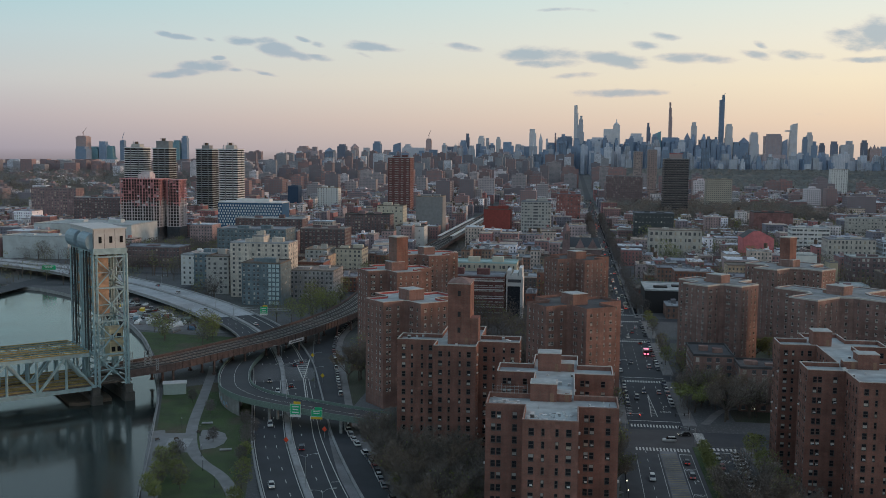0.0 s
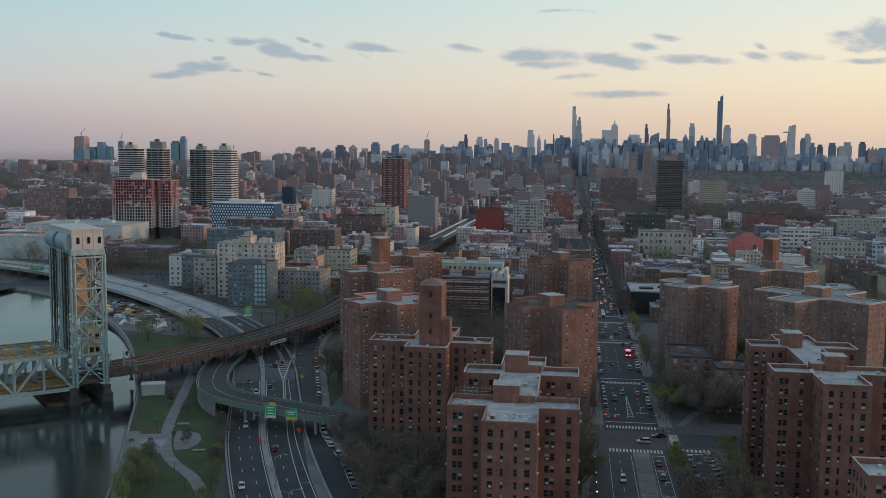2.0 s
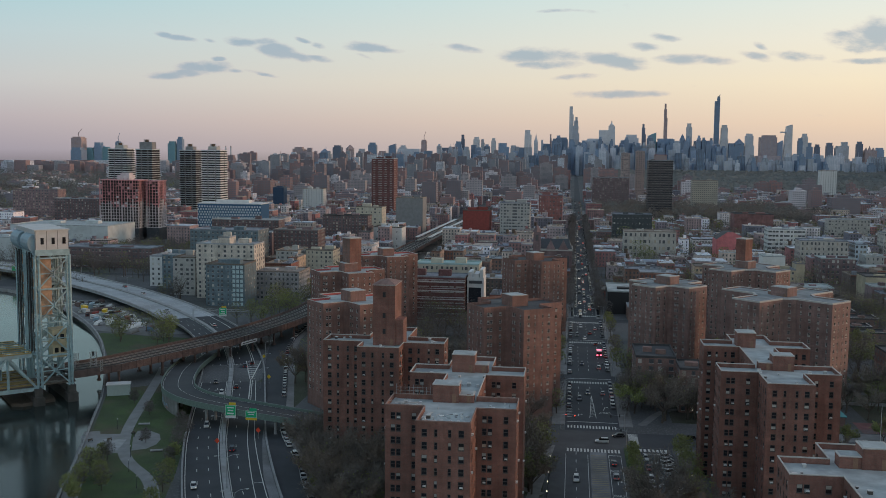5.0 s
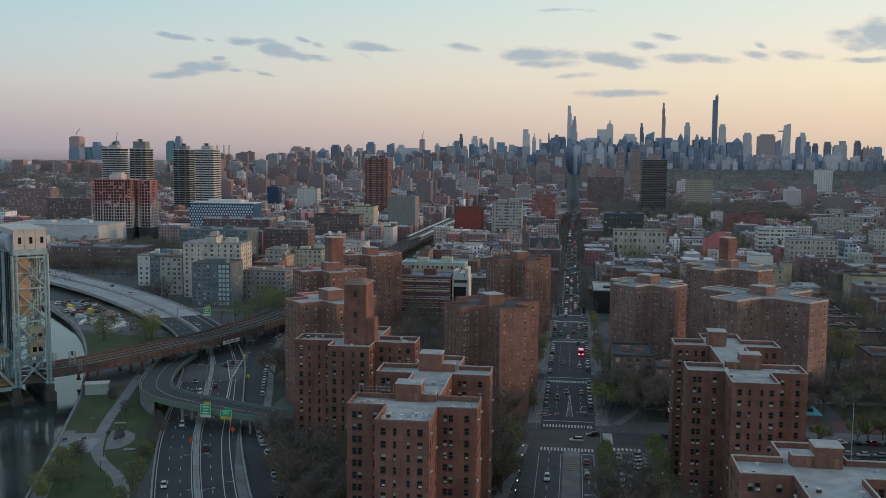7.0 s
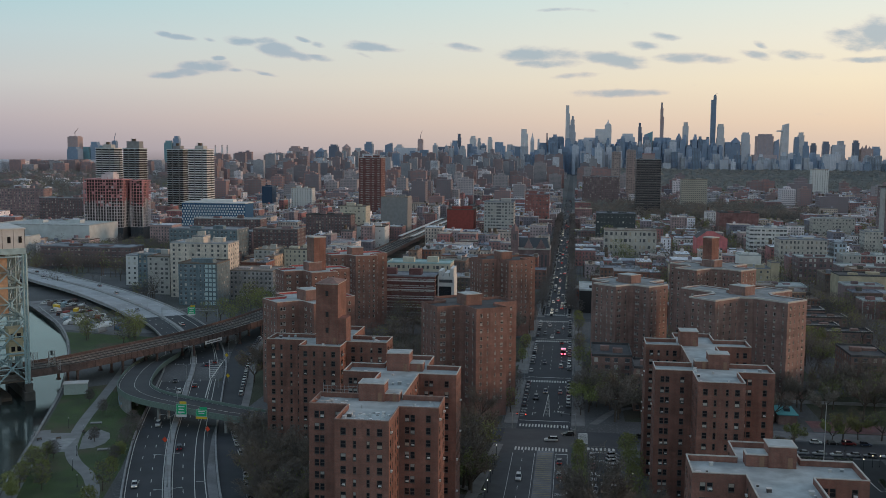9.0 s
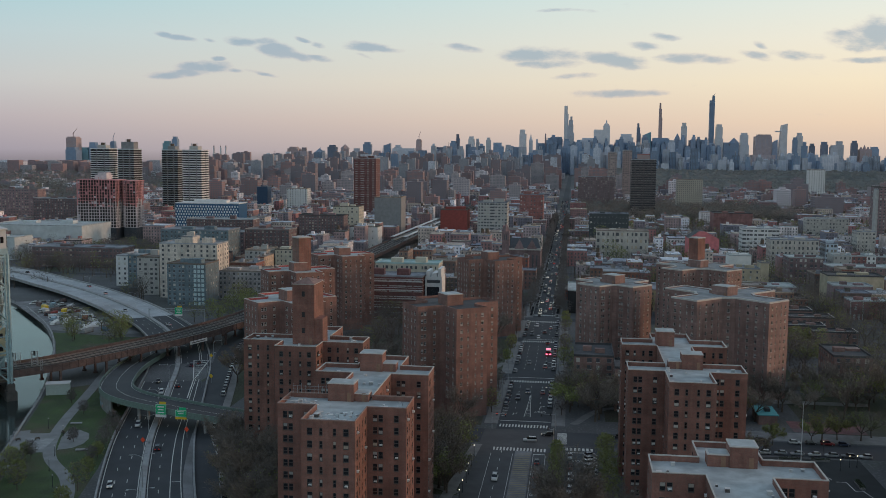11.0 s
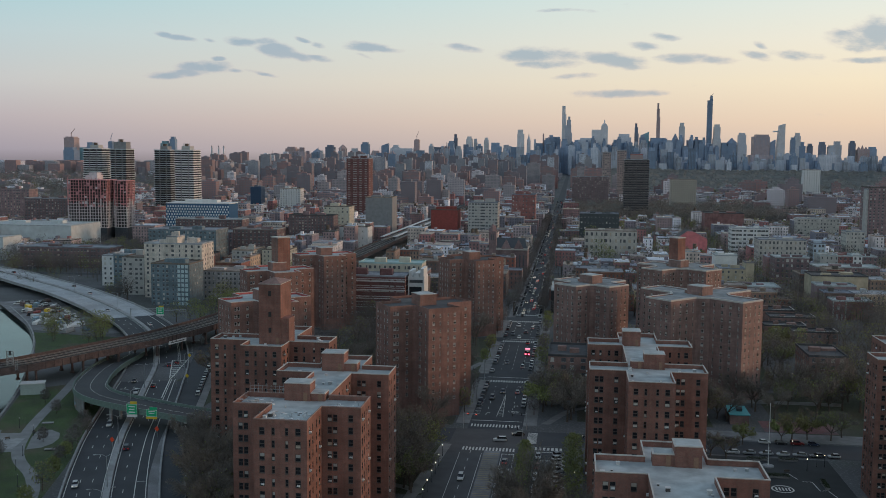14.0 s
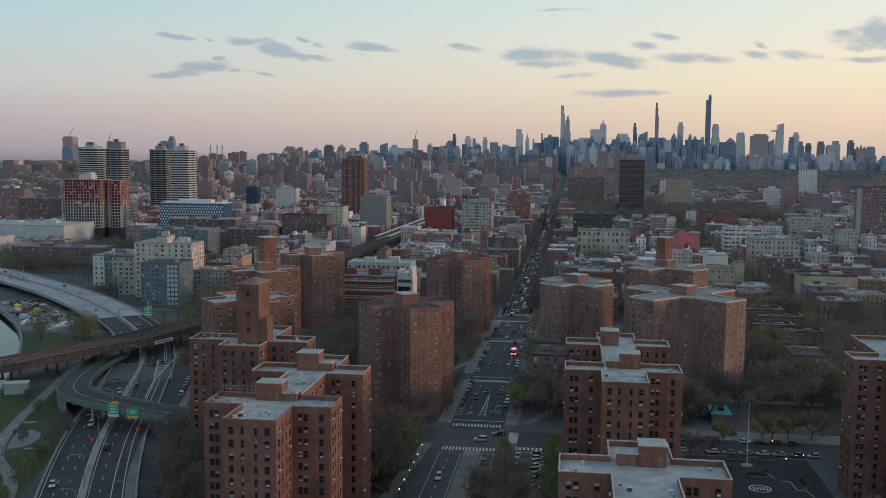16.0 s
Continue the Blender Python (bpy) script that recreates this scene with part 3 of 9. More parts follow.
for o in (-14.6, -1.5, 1.5, 11.3, 13.9):
    ribbon(g, UPPER, o - 0.1, o + 0.1, 0.075)
structure("highway_markings", g, PAINT, "white lane lines of the highway", "road marking")
g = Geo()
SHOULDER = [p for p in HWY if 225 < p.y < 336]
ribbon(g, SHOULDER, lambda i: 11.6 + max(0, i - 12) * 0.25, 14.5, 0.07)
structure("highway_shoulder", g, YARDGREY, "pale worn concrete shoulder beside the exit lane", "road")
g = Geo()
for k, p in enumerate(SHOULDER[2:14:3]):
    r0 = sides(SHOULDER)[2 + 3 * k]
    a, b = p + r0 * 8.2, p + r0 * 10.9
    g.poly([(a.x, a.y, 0.08), (b.x, b.y - 0.3, 0.08), (b.x, b.y, 0.08), (a.x, a.y + 0.3, 0.08)])
structure("exit_ticks", g, PAINT, "white cross ticks beside the exit lane", "road marking")
FRONT = spline([(-23, 200), (-55, 272), (-66, 300), (-82, 335), (-97, 386), (-108.4, 426), (-115, 450), (-123, 480), (-129, 515), (-131, 560)], 5)
g = Geo()
ribbon(g, FRONT, -6, 5, 0.05)
structure("frontage_road", g, ASPHALT, "asphalt service road with parked cars", "road")
g = Geo()
for k in range(11):
    f = k / 11
    a, b = Vector((-134 + 17.5 * f, 457 - 43 * f, 0.09)), Vector((-126 + 10.5 * f, 458 - 43 * f, 0.09))
    d = (b - a).normalized()
    n = Vector((-d.y, d.x, 0)) * 0.35
    g.poly([a - n, b - n, b + n, a + n])
for a, b in (((-134.5, 459), (-117, 414)), ((-125.5, 459), (-116.2, 414)), ((-116.6, 414), (-106, 380))):
    a, b = Vector((*a, 0.094)), Vector((*b, 0.094))
    n = Vector(((b - a).y, -(b - a).x, 0)).normalized() * 0.22
    g.poly([a - n, a + n, b + n, b - n][::-1])
structure("gore_marking", g, PAINT, "white hatched gore between the highway lanes", "road marking")
g = Geo()
ribbon(g, FRONT, 5, 8, 0.16, 0.3)
structure("frontage_pavement", g, PAVING, "concrete pavement beside the service road", "pavement")

# park by the river
g = Geo()
PARK = [(-100, 205), (-122, 263), (-133, 293), (-150, 337), (-168, 383), (-150, 400), (-128, 380), (-112, 330), (-99, 290), (-84, 235)]
g.poly([(x, y, 0.02) for x, y in reversed(PARK)])
g.poly([(x, y, 0.02) for x, y in reversed([(-196, 440), (-222, 486), (-236, 506), (-204, 502), (-178, 500), (-168, 465)])])
structure("park_grass", g, GRASS, "patchy spring lawn by the river", "grass")
g = Geo()
ribbon(g, spline([(-164, 430), (-159.7, 417), (-148, 377), (-137.5, 340.2), (-130.3, 319.5), (-123.3, 304.2), (-116, 293.5), (-105, 281.3), (-95.8, 265.2), (-88, 243), (-80, 215)], 4), -2.0, 2.0, 0.055)
ribbon(g, spline([(-100, 205), (-110, 232), (-122.3, 259.6), (-135.8, 291.5), (-145.0, 315.3), (-149, 324)], 4), 0.9, lambda i: 4.2 + min(2.4, 0.1 * i), 0.045)
g.poly([(-146.5, 319.5, 0.05), (-136.0, 300.5, 0.05), (-124.5, 303.5, 0.05), (-132.5, 324.8, 0.05), (-144.5, 322.5, 0.05)])
g.poly([(-128.0, 321.0, 0.06), (-121.8, 306.5, 0.06), (-117.9, 309.5, 0.06), (-116.6, 314.5, 0.06), (-117.6, 320.5, 0.06), (-120.6, 326.5, 0.06), (-125.6, 329.8, 0.06), (-130.0, 329.2, 0.06)])
structure("park_path", g, material("pale_path_concrete", (0.22, 0.225, 0.225), 0.88, scale=0.25, vary=0.2, grain=5, bump=0.2, second=(0.2, 0.2, 0.195)), "winding pale concrete park paths", "path")
g = Geo()
g.poly([(-137.4, 317.6, 0.06), (-134.4, 305.2, 0.06), (-126.6, 306.6, 0.06), (-129.2, 318.8, 0.06)])
structure("paved_square", g, CONCRETE, "paler paved square beside the river path", "paving")
for x, y, rz in ((-131.2, 337.2, 18), (-113.4, 307.5, 20)):
    t = thing("stone_slab", "long pale stone slab seat on the lawn", "stone seat", "stone seats", pose(x, y, 0.02, 0, 0, rz))
    g = Geo()
    g.box(-2.0, 2.0, -0.8, 0.8, 0.18, 0.5)
    part("seat", g, CONCRETE, t)
    g = Geo()
    g.box(-1.8, 1.8, -0.6, 0.6, 0, 0.18)
    part("plinth", g, PIERSTONE, t)


# ---------- housing towers ----------
def cross_plan(cx, front, stem, wing, w1, back, w2=None, spine=None):
    """Outline of a slab with a front stem, side wings and a spine."""
    a, b = stem / 2, wing / 2
    s = (spine or stem) / 2
    right = [(a, front), (a, w1[0]), (b, w1[0]), (b, w1[1])]
    if w2:
        right += [(s, w1[1]), (s, w2[0]), (b, w2[0]), (b, w2[1])]
    right += [(a, w2[1] if w2 else w1[1]), (a, back)]
    left = [(-x, y) for x, y in reversed(right)]
    return [(cx + x, y) for x, y in right + left]


DOORWOOD = material("brown_door", (0.26, 0.15, 0.1), 0.7, vary=0.2, bump=0)


def window_mesh(kind, w=1.25, h=1.5):
    """A double-hung window in its opening, one connected piece: frame, rail, panes, sill; local x across, y inwards, z up."""
    g = Geo()
    t = 0.09
    x0, x1, z0, z1 = -w / 2, w / 2, -h / 2, h / 2
    g.box(x0, x1, 0.06, 0.16, z0, z0 + t, 0)
    g.box(x0, x1, 0.06, 0.16, z1 - t, z1, 0)
    g.box(x0, x1, 0.06, 0.16, -0.05, 0.05, 0)
    for a, b, k in ((z0 + t, -0.05, 2), (0.05, z1 - t, 1)):
        g.box(x0, x0 + t, 0.06, 0.16, a, b, 0)
        g.box(x1 - t, x1, 0.06, 0.16, a, b, 0)
        g.poly([(x0 + t, 0.16, a), (x1 - t, 0.16, a), (x1 - t, 0.16, b), (x0 + t, 0.16, b)], 2 if kind == k else 1)
    g.box(x0, x1, -0.07, 0.16, z0 - 0.1, z0, 3)
    return g.joined()


def ac_mesh():
    """A window air conditioner with its grille."""
    g = Geo()
    g.box(-0.33, 0.33, -0.42, 0.15, -0.22, 0.22, 0)
    g.box(-0.33, 0.33, -0.46, -0.42, -0.22, 0.0, 1)
    g = g.joined()
    return g.mesh("air_conditioner", [WHITE_PAINT, STEEL_DARK])


WIN = {}
AC = ac_mesh()
LIT = glow("lit_window_warm", (1.0, 0.72, 0.4), 1.1)


def window_data(kind, w, h, light):
    key = (kind, round(w, 2), round(h, 2), light)
    if key not in WIN:
        WIN[key] = window_mesh(kind, w, h).mesh("window", [FRAME if light else FRAME_DARK, GLASS if kind != 3 else LIT, BLIND, COPING if light else FRAME_DARK])
    return WIN[key]


def layout(length, rng, near=True):
    """Window columns along a wall: (centre, width)."""
    if length < 3.5:
        return []
    if length < 7:
        return [(length * 0.5, 1.25)]
    if length < 10.5:
        return [(length * 0.2, 1.1), (length * 0.2 + 1.3, 1.1), (length * 0.74, 1.15)]
    if length < 15:
        return [(length * 0.16, 1.25), (length * 0.37, 0.75), (length * 0.62, 0.75), (length * 0.83, 1.25)]
    n = int(length / 3.4)
    return [((i + 0.5) * length / n, 1.3 if i % 3 else 0.8) for i in range(n)]


FOOT = []  # plots of the towers


def housing_tower(name, label, plan, height, brick, storeys=14, light=False, coping=COPING, seed=1, penthouses=(), limit=300, floors_from=0, whigh=1.65, wscale=1.0, group="housing towers", red=False, dark=False, curb=1.2, band=0.1, worn_before=0.0, turn=0.0, rim=0.24, roof=ROOF):
    """A brick slab block: walls with real openings, roof, parapet with coping, windows, penthouses."""
    rng = random.Random(seed)
    cx = sum(p[0] for p in plan) / len(plan)
    cy = sum(p[1] for p in plan) / len(plan)
    FOOT.append((min(p[0] for p in plan), max(p[0] for p in plan), min(p[1] for p in plan), max(p[1] for p in plan)))
    t = thing(name, label, "apartment block", group, pose(cx, cy, 0))
    pl = [(x - cx, y - cy) for x, y in plan]
    g, n = Geo(), len(pl)
    sh = (height - 1.4) / storeys
    wins, acs = [], []
    for i in range(n):
        a, b = Vector((*pl[i], 0)), Vector((*pl[(i + 1) % n], 0))
        d = (b - a).normalized()
        L = (b - a).length
        out = Vector((d.y, -d.x, 0))
        seen = out.y < 0.3
        cols = [(u, w * wscale) for u, w in layout(L, rng)] if seen else []
        rows = [floors_from + k for k in range(storeys - floors_from)]
        us = sorted({0.0, L, *[u + s * w / 2 for u, w in cols for s in (-1, 1)]})
        vs = sorted({-1.0, height, *[k * sh + 0.85 + s for k in rows for s in (0, whigh)]}) if cols else [-1.0, height]
        holes = [(u - w / 2, u + w / 2) for u, w in cols]
        lv = [(k * sh + 0.85, k * sh + 0.85 + whigh) for k in rows]
        for u0, u1 in zip(us, us[1:]):
            inu = any(h0 - 1e-4 <= u0 and u1 <= h1 + 1e-4 for h0, h1 in holes)
            if not inu:
                g.poly([a + d * u0 + Vector((0, 0, -1)), a + d * u1 + Vector((0, 0, -1)), a + d * u1 + Vector((0, 0, height)), a + d * u0 + Vector((0, 0, height))])
                continue
            for v0, v1 in zip(vs, vs[1:]):
                P = [a + d * u0 + Vector((0, 0, v0)), a + d * u1 + Vector((0, 0, v0)), a + d * u1 + Vector((0, 0, v1)), a + d * u0 + Vector((0, 0, v1))]
                if not any(h0 - 1e-4 <= v0 and v1 <= h1 + 1e-4 for h0, h1 in lv):
                    g.poly(P)
                    continue
                Q = [p - out * 0.2 for p in P]
                for k in range(4):
                    j = (k + 1) % 4
                    g.poly([P[k], P[j], Q[j], Q[k]])
                rz = math.degrees(math.atan2(d.y, d.x))
                wins.append(((a + b) * 0 + a + d * (u0 + u1) / 2 + Vector((0, 0, (v0 + v1) / 2)), rz, u1 - u0))
    part("wall", g, brick, t)
    g = Geo()
    g.poly([(x, y, height - curb) for x, y in pl])
    # dark: the shadow over the roof is put into its colour
    part("roof", g, ROOF_DARK if dark else roof, t, "flat roof in shadow, the shade put into its colour" if dark else "pale grey flat roof membrane")
    # parapet: coping and its inner face
    g, gi = Geo(), Geo()
    line = [Vector((x, y, 0)) for x, y in pl]
    inner = []
    for i in range(n):
        p, c, q = line[i - 1], line[i], line[(i + 1) % n]
        d0, d1 = (c - p).normalized(), (q - c).normalized()
        n0, n1 = Vector((-d0.y, d0.x, 0)), Vector((-d1.y, d1.x, 0))
        inner.append(c + (n0 + n1) * rim)
    outer = [c + (c - i2) * 0.12 for c, i2 in zip(line, inner)]
    for i in range(n):
        j = (i + 1) % n
        z0, z1 = height - curb - 0.02, height + 0.1
        o0, o1, i0, i1 = outer[i], outer[j], inner[i], inner[j]
        up = Vector((0, 0, 1))
        g.poly([o0 + up * (height - band), o1 + up * (height - band), o1 + up * z1, o0 + up * z1])
        g.poly([o0 + up * z1, o1 + up * z1, i1 + up * z1, i0 + up * z1])
        g.poly([i1 + up * (height - 0.12), i0 + up * (height - 0.12), i0 + up * z1, i1 + up * z1])
        worn = (o0.y + o1.y) / 2 + cy < worn_before
        g.m[-3:] = [int(worn)] * 3
        gi.poly([i1 + up * z0, i0 + up * z0, i0 + up * (height - 0.12), i1 + up * (height - 0.12)])
    part("parapet", g, [coping, COPING_WORN], t, "pale stone coping" if coping is COPING else "brick parapet")
    part("parapet_inner_face", gi, COPING_RED if red else brick, t)
    rng.shuffle(wins)
    for k, (p, rz, wd) in enumerate(wins):
        kind = rng.choices((0, 1, 2, 3), (3, 3, 3, 0) if light else (7, 1.2, 1.6, 0))[0]
        pos = pose(p.x, p.y, p.z, 0, 0, rz)
        o = part("window", window_data(kind, wd, whigh, light), None, t) if k < limit else None
        if o is None:
            continue
        o.matrix_basis = pos
        if wd > 0.9 and rng.random() < (0.05 if light else 0.42):
            c = part("air_conditioner", AC, None, t)
            c.matrix_basis = pos @ pose(0.1, 0, -0.5)
    if len(wins) > limit:
        g = Geo()
        for p, rz, wd in wins[limit:]:
            m = pose(p.x, p.y, p.z, 0, 0, rz)
            src = window_mesh(rng.choice((0, 0, 1, 2, 0)), wd, whigh)
            k = len(g.v)
            g.v += [tuple(m @ Vector(v)) for v in src.v]
            g.f += [tuple(k + i for i in f) for f in src.f]
            g.m += src.m
        tagged(part("window_grid", g, [FRAME if light else FRAME_DARK, GLASS, BLIND, COPING if light else FRAME_DARK], t), kind="stuff")
    for x0, x1, y0, y1, h in penthouses:
        g = Geo()
        g.box(x0 - cx, x1 - cx, y0 - cy, y1 - cy, height - 1.3, height + h - 0.9, 0)
        ph = part("penthouse", g, brick, t)
        ph.matrix_basis = pose(0, 0, 0, 0, 0, turn)
        g = Geo()
        g.box(x0 - cx - 0.12, x1 - cx + 0.12, y0 - cy - 0.12, y1 - cy + 0.12, height + h - 0.9, height + h - 0.7, 0)
        g.box(x0 - cx + 0.3, x1 - cx - 0.3, y0 - cy + 0.3, y1 - cy - 0.3, height + h - 0.7, height + h - 0.64, 1)
        part("penthouse_roof", g, [COPING, ROOF], ph)
        g = Geo()
        g.box(x1 - cx - 1.6, x1 - cx - 0.7, y0 - cy - 0.06, y0 - cy, height - 1.2, height + 0.9)
        part("door", g, DOORWOOD, ph)
    return t


RED_LABEL = "tall red brick apartment block with dark windows and pale roofs"
housing_tower("apartment_block", RED_LABEL, cross_plan(-3.9, 210, 12.2, 30.6, (222.7, 233.5), 280, (257, 267.5), 10.5), 42, BRICK, seed=2, worn_before=240,
              penthouses=((-9.2, -2.9, 231, 236, 3.9), (-2.9, 0.6, 231.6, 235.5, 1.5), (-8.6, -2.4, 264, 269.5, 4.5), (-2.4, 1.2, 264.5, 268.5, 1.8)))
housing_tower("apartment_block", RED_LABEL, cross_plan(80, 260, 12.0, 31.6, (273, 283.5), 330, (309, 319.5), 10.5), 42, BRICK, seed=3,
              penthouses=((79.3, 85, 281, 286, 3.9), (75.7, 79.3, 281.4, 285, 1.7), (75, 80.5, 314, 320, 4.2)))
housing_tower("apartment_block", RED_LABEL, cross_plan(79.6, 172, 12.2, 31.4, (185.5, 196.5), 207), 42, BRICK, seed=4, penthouses=((79.1, 84.3, 194, 199, 3.8), (75, 79.1, 194.3, 197.8, 2.0)))
stack = housing_tower("apartment_block", "tall red brick apartment block with a high brick chimney tower", cross_plan(-34.7, 291, 13.0, 38.4, (299.5, 309.5), 326), 41.5, BRICK, seed=5,
              penthouses=((-38.0, -31.0, 299.6, 311.0, 18.6),))


sx, sy = stack.matrix_basis.translation.xy
for z in (44.0, 49.0, 55.5):
    g = Geo()
    g.box(-34.9 - sx, -34.0 - sx, 299.45 - sy, 299.7 - sy, z, z + 1.6)
    part("slit_window", g, DARKROOM, stack)
for a, b in ((-31.0, -28.4),):
    g = Geo()
    g.box(a - sx, b - sx, 299.9 - sy, 306.0 - sy, 40.5, 48.6)
    part("stepped_shoulder", g, BRICK, stack)
g = Geo()
g.v += [(-38.2 - sx, 299.4 - sy, 59.44), (-30.8 - sx, 299.4 - sy, 59.44), (-30.8 - sx, 311.2 - sy, 59.44), (-38.2 - sx, 311.2 - sy, 59.44), (-34.5 - sx, 305.3 - sy, 60.9)]
for q in ((0, 1, 4), (1, 2, 4), (2, 3, 4), (3, 0, 4)):
    g.f.append(q)
    g.m.append(0)
part("stack_cap", g, BRICK_TAN, stack)

housing_tower("apartment_block", RED_LABEL, cross_plan(163, 287, 12.2, 31.4, (300, 311), 340), 42, BRICK, seed=6, penthouses=((160, 166, 309, 314, 4.8),))


def arm_plan(cx, cy, reach, left, half=6.7, cut=4.2):
    """Outline of the further blocks: four arms of equal width round a core; left: degrees by which the near left arm points away from straight ahead."""
    a = math.radians(left)
    u = Vector((-math.sin(a), -math.cos(a)))
    v = Vector((math.cos(a), -math.sin(a)))
    pts = []
    for d, e in ((u, v), (v, -u), (-u, -v), (-v, u)):
        pts += [d * (half + cut) - e * half, d * reach - e * half, d * reach + e * half, d * (half + cut) + e * half]
    return [(cx + p.x, cy + p.y) for p in pts]


BROWN_LABEL = "tall brown brick apartment block with small pale-framed windows"
for cx, cy, h, red, reach, left, seed in ((-63.6, 384.8, 42, 1, 17.2, 48, 11), (1.2, 384.9, 42, 2, 17.7, 55, 12), (67.7, 467.4, 41, 0, 17.2, 43, 13), (113.3, 433.7, 41.5, 0, 26.8, 45, 14), (2.5, 552.6, 42, 2, 17.2, 55, 15), (115.5, 542.4, 41, 0, 22.6, 43, 16), (-87.8, 479.7, 42, 1, 17.2, 55, 17), (-83.7, 557.8, 42, 1, 17.2, 55, 18)):
    housing_tower("apartment_block", BROWN_LABEL, arm_plan(cx, cy, reach, left, 6.7, 1.2 if reach < 20 else 4.0), h, BRICK_TAN if red == 0 else BRICK_DUSK, seed=seed, light=True, coping=BRICK_DUSK if red == 2 else COPING, red=red == 1, dark=red == 2, limit=36, floors_from=2, whigh=1.4, wscale=0.86, curb=0.4 if red == 0 else 0.9, band=0.55 if red == 0 else 0.1, rim=0.5 if red == 0 else 0.24, roof=ROOF_AGED if red == 0 else ROOF,
                  penthouses=((cx - 4, cx + 4, cy - 3.5, cy + 3.5, 4.2), (cx - 6.5, cx - 4, cy - 2, cy + 2, 1.8)), group="further housing towers", turn=-left)


def chimney(x, y, w, z0, z1):
    t = thing("chimney", "square red brick boiler chimney rising from a block's roof", "chimney", "brick chimneys", pose(x, y, z0, 0, 0, 45))
    g = Geo()
    g.box(-w / 2, w / 2, -w / 2, w / 2, 0, z1 - z0, 0)
    part("shaft", g, BRICK, t)
    g = Geo()
    g.box(-w / 2 - 0.2, w / 2 + 0.2, -w / 2 - 0.2, w / 2 + 0.2, z1 - z0, z1 - z0 + 0.5, 0)
    part("cap", g, COPING, t)


chimney(-86.2, 481, 6.8, 40.8, 57.5)
chimney(114.6, 543, 6.0, 40.3, 56.0)


SHEET = material("pale_sheet_metal", (0.56, 0.55, 0.54), 0.55, 0.1, scale=0.4, vary=0.12, bump=0.05)
# ---------- rail viaduct ----------
RAIL = spline([(-186, 380, 9), (-174, 396, 9), (-161.5, 423, 9), (-154, 440, 9), (-147, 456, 9), (-140, 479, 9), (-132.5, 512, 9), (-128, 545, 9), (-127, 580, 9), (-130, 650, 9), (-134, 760, 9), (-131, 1000, 9), (-124, 1300, 9), (-116, 1700, 9)], 6)
g = Geo()
ribbon(g, RAIL, -9.0, 9.0, -0.3, 0.7)
structure("rail_viaduct_deck", g, BALLAST, "ballasted deck of a curved railway viaduct", "railway viaduct")
g = Geo()
for o in (-9.4, 9.1):
    ribbon(g, RAIL, o, o + 0.3, 0.85, 3.1)
structure("rail_viaduct_girder", g, RUST, "rusty riveted plate girders of the viaduct", "railway viaduct")
g = Geo()
s = sides(RAIL)
for i in range(0, len(RAIL), 1):
    for o in (-9.6, 9.6):
        for k in (0, 0.5):
            p = RAIL[i] + s[i] * o
            q = RAIL[min(i + 1, len(RAIL) - 1)]
            p = p + (q - RAIL[i]) * k
            g.box(p.x - 0.1, p.x + 0.1, p.y - 0.1, p.y + 0.1, 6.8, 9.95)
tagged(new("girder_stiffener", g.mesh("girder_stiffener", [RUST])), "upright rusty stiffeners on the viaduct girders", "railway viaduct", kind="structure")
g = Geo()
for o in (-7.4, -5.95, -3.0, -1.55, 1.55, 3.0, 5.95, 7.4):
    ribbon(g, RAIL, o - 0.08, o + 0.08, 0.05, 0.2)
structure("rails", g, RAILSTEEL, "four pairs of steel rails on the viaduct", "rail")


# station platforms with pale canopies far along the line
part_line = [p for p in RAIL if 1005 < p.y < 1300]
for a, b in ((-8.6, -4.4), (4.4, 8.6)):
    t = thing("platform_canopy", "long pale metal canopy over a railway platform", "canopy", "station canopies")
    g = Geo()
    ribbon(g, part_line, a, b, 4.2, 0.35)
    part("roof", g, SHEET, t)
    g = Geo()
    ribbon(g, part_line, a + 0.4, b - 0.4, 0.9, 1.1)
    part("platform", g, CONCRETE, t)
    for p in part_line[::5]:
        g = Geo()
        x = p.x + (a + b) / 2
        g.bar((x, p.y, 9.8), (x, p.y, 13.0), 0.3)
        part("post", g, STEEL_DARK, t)


def bent(p, r):
    """A viaduct support: two columns and a cross girder."""
    t = thing("viaduct_support", "rusty steel cross girder on riveted columns", "support", "viaduct supports", pose(p.x, p.y, 0, 0, 0, math.degrees(math.atan2(r.y, r.x))))
    g = Geo()
    g.box(-9.0, 9.0, -0.5, 0.5, 6.4, 7.6)
    part("cross_girder", g, RUST, t)
    for x in (-7.5, 0.0, 7.5):
        g = Geo()
        g.box(x - 0.4, x + 0.4, -0.4, 0.4, 0, 6.4)
        g.box(x - 0.7, x + 0.7, -0.7, 0.7, 0, 0.8)
        part("column", g, RUST, t)


acc = 0
for i in range(1, len(RAIL)):
    acc += (RAIL[i] - RAIL[i - 1]).length
    if acc > 17 and RAIL[i].y < 700:
        acc = 0
        bent(RAIL[i], s[i])

# ---------- lift bridge ----------
BD, BP = Vector((-0.73, -0.68, 0)).normalized(), Vector((-0.68, 0.73, 0)).normalized()
BB = Vector((-179.0, 373.5, 0))


def at(u, v, z):
    """Bridge place: u along the span from the tower's rear, v across, z up."""
    p = BB + BD * u + BP * v
    return Vector((p.x, p.y, z))


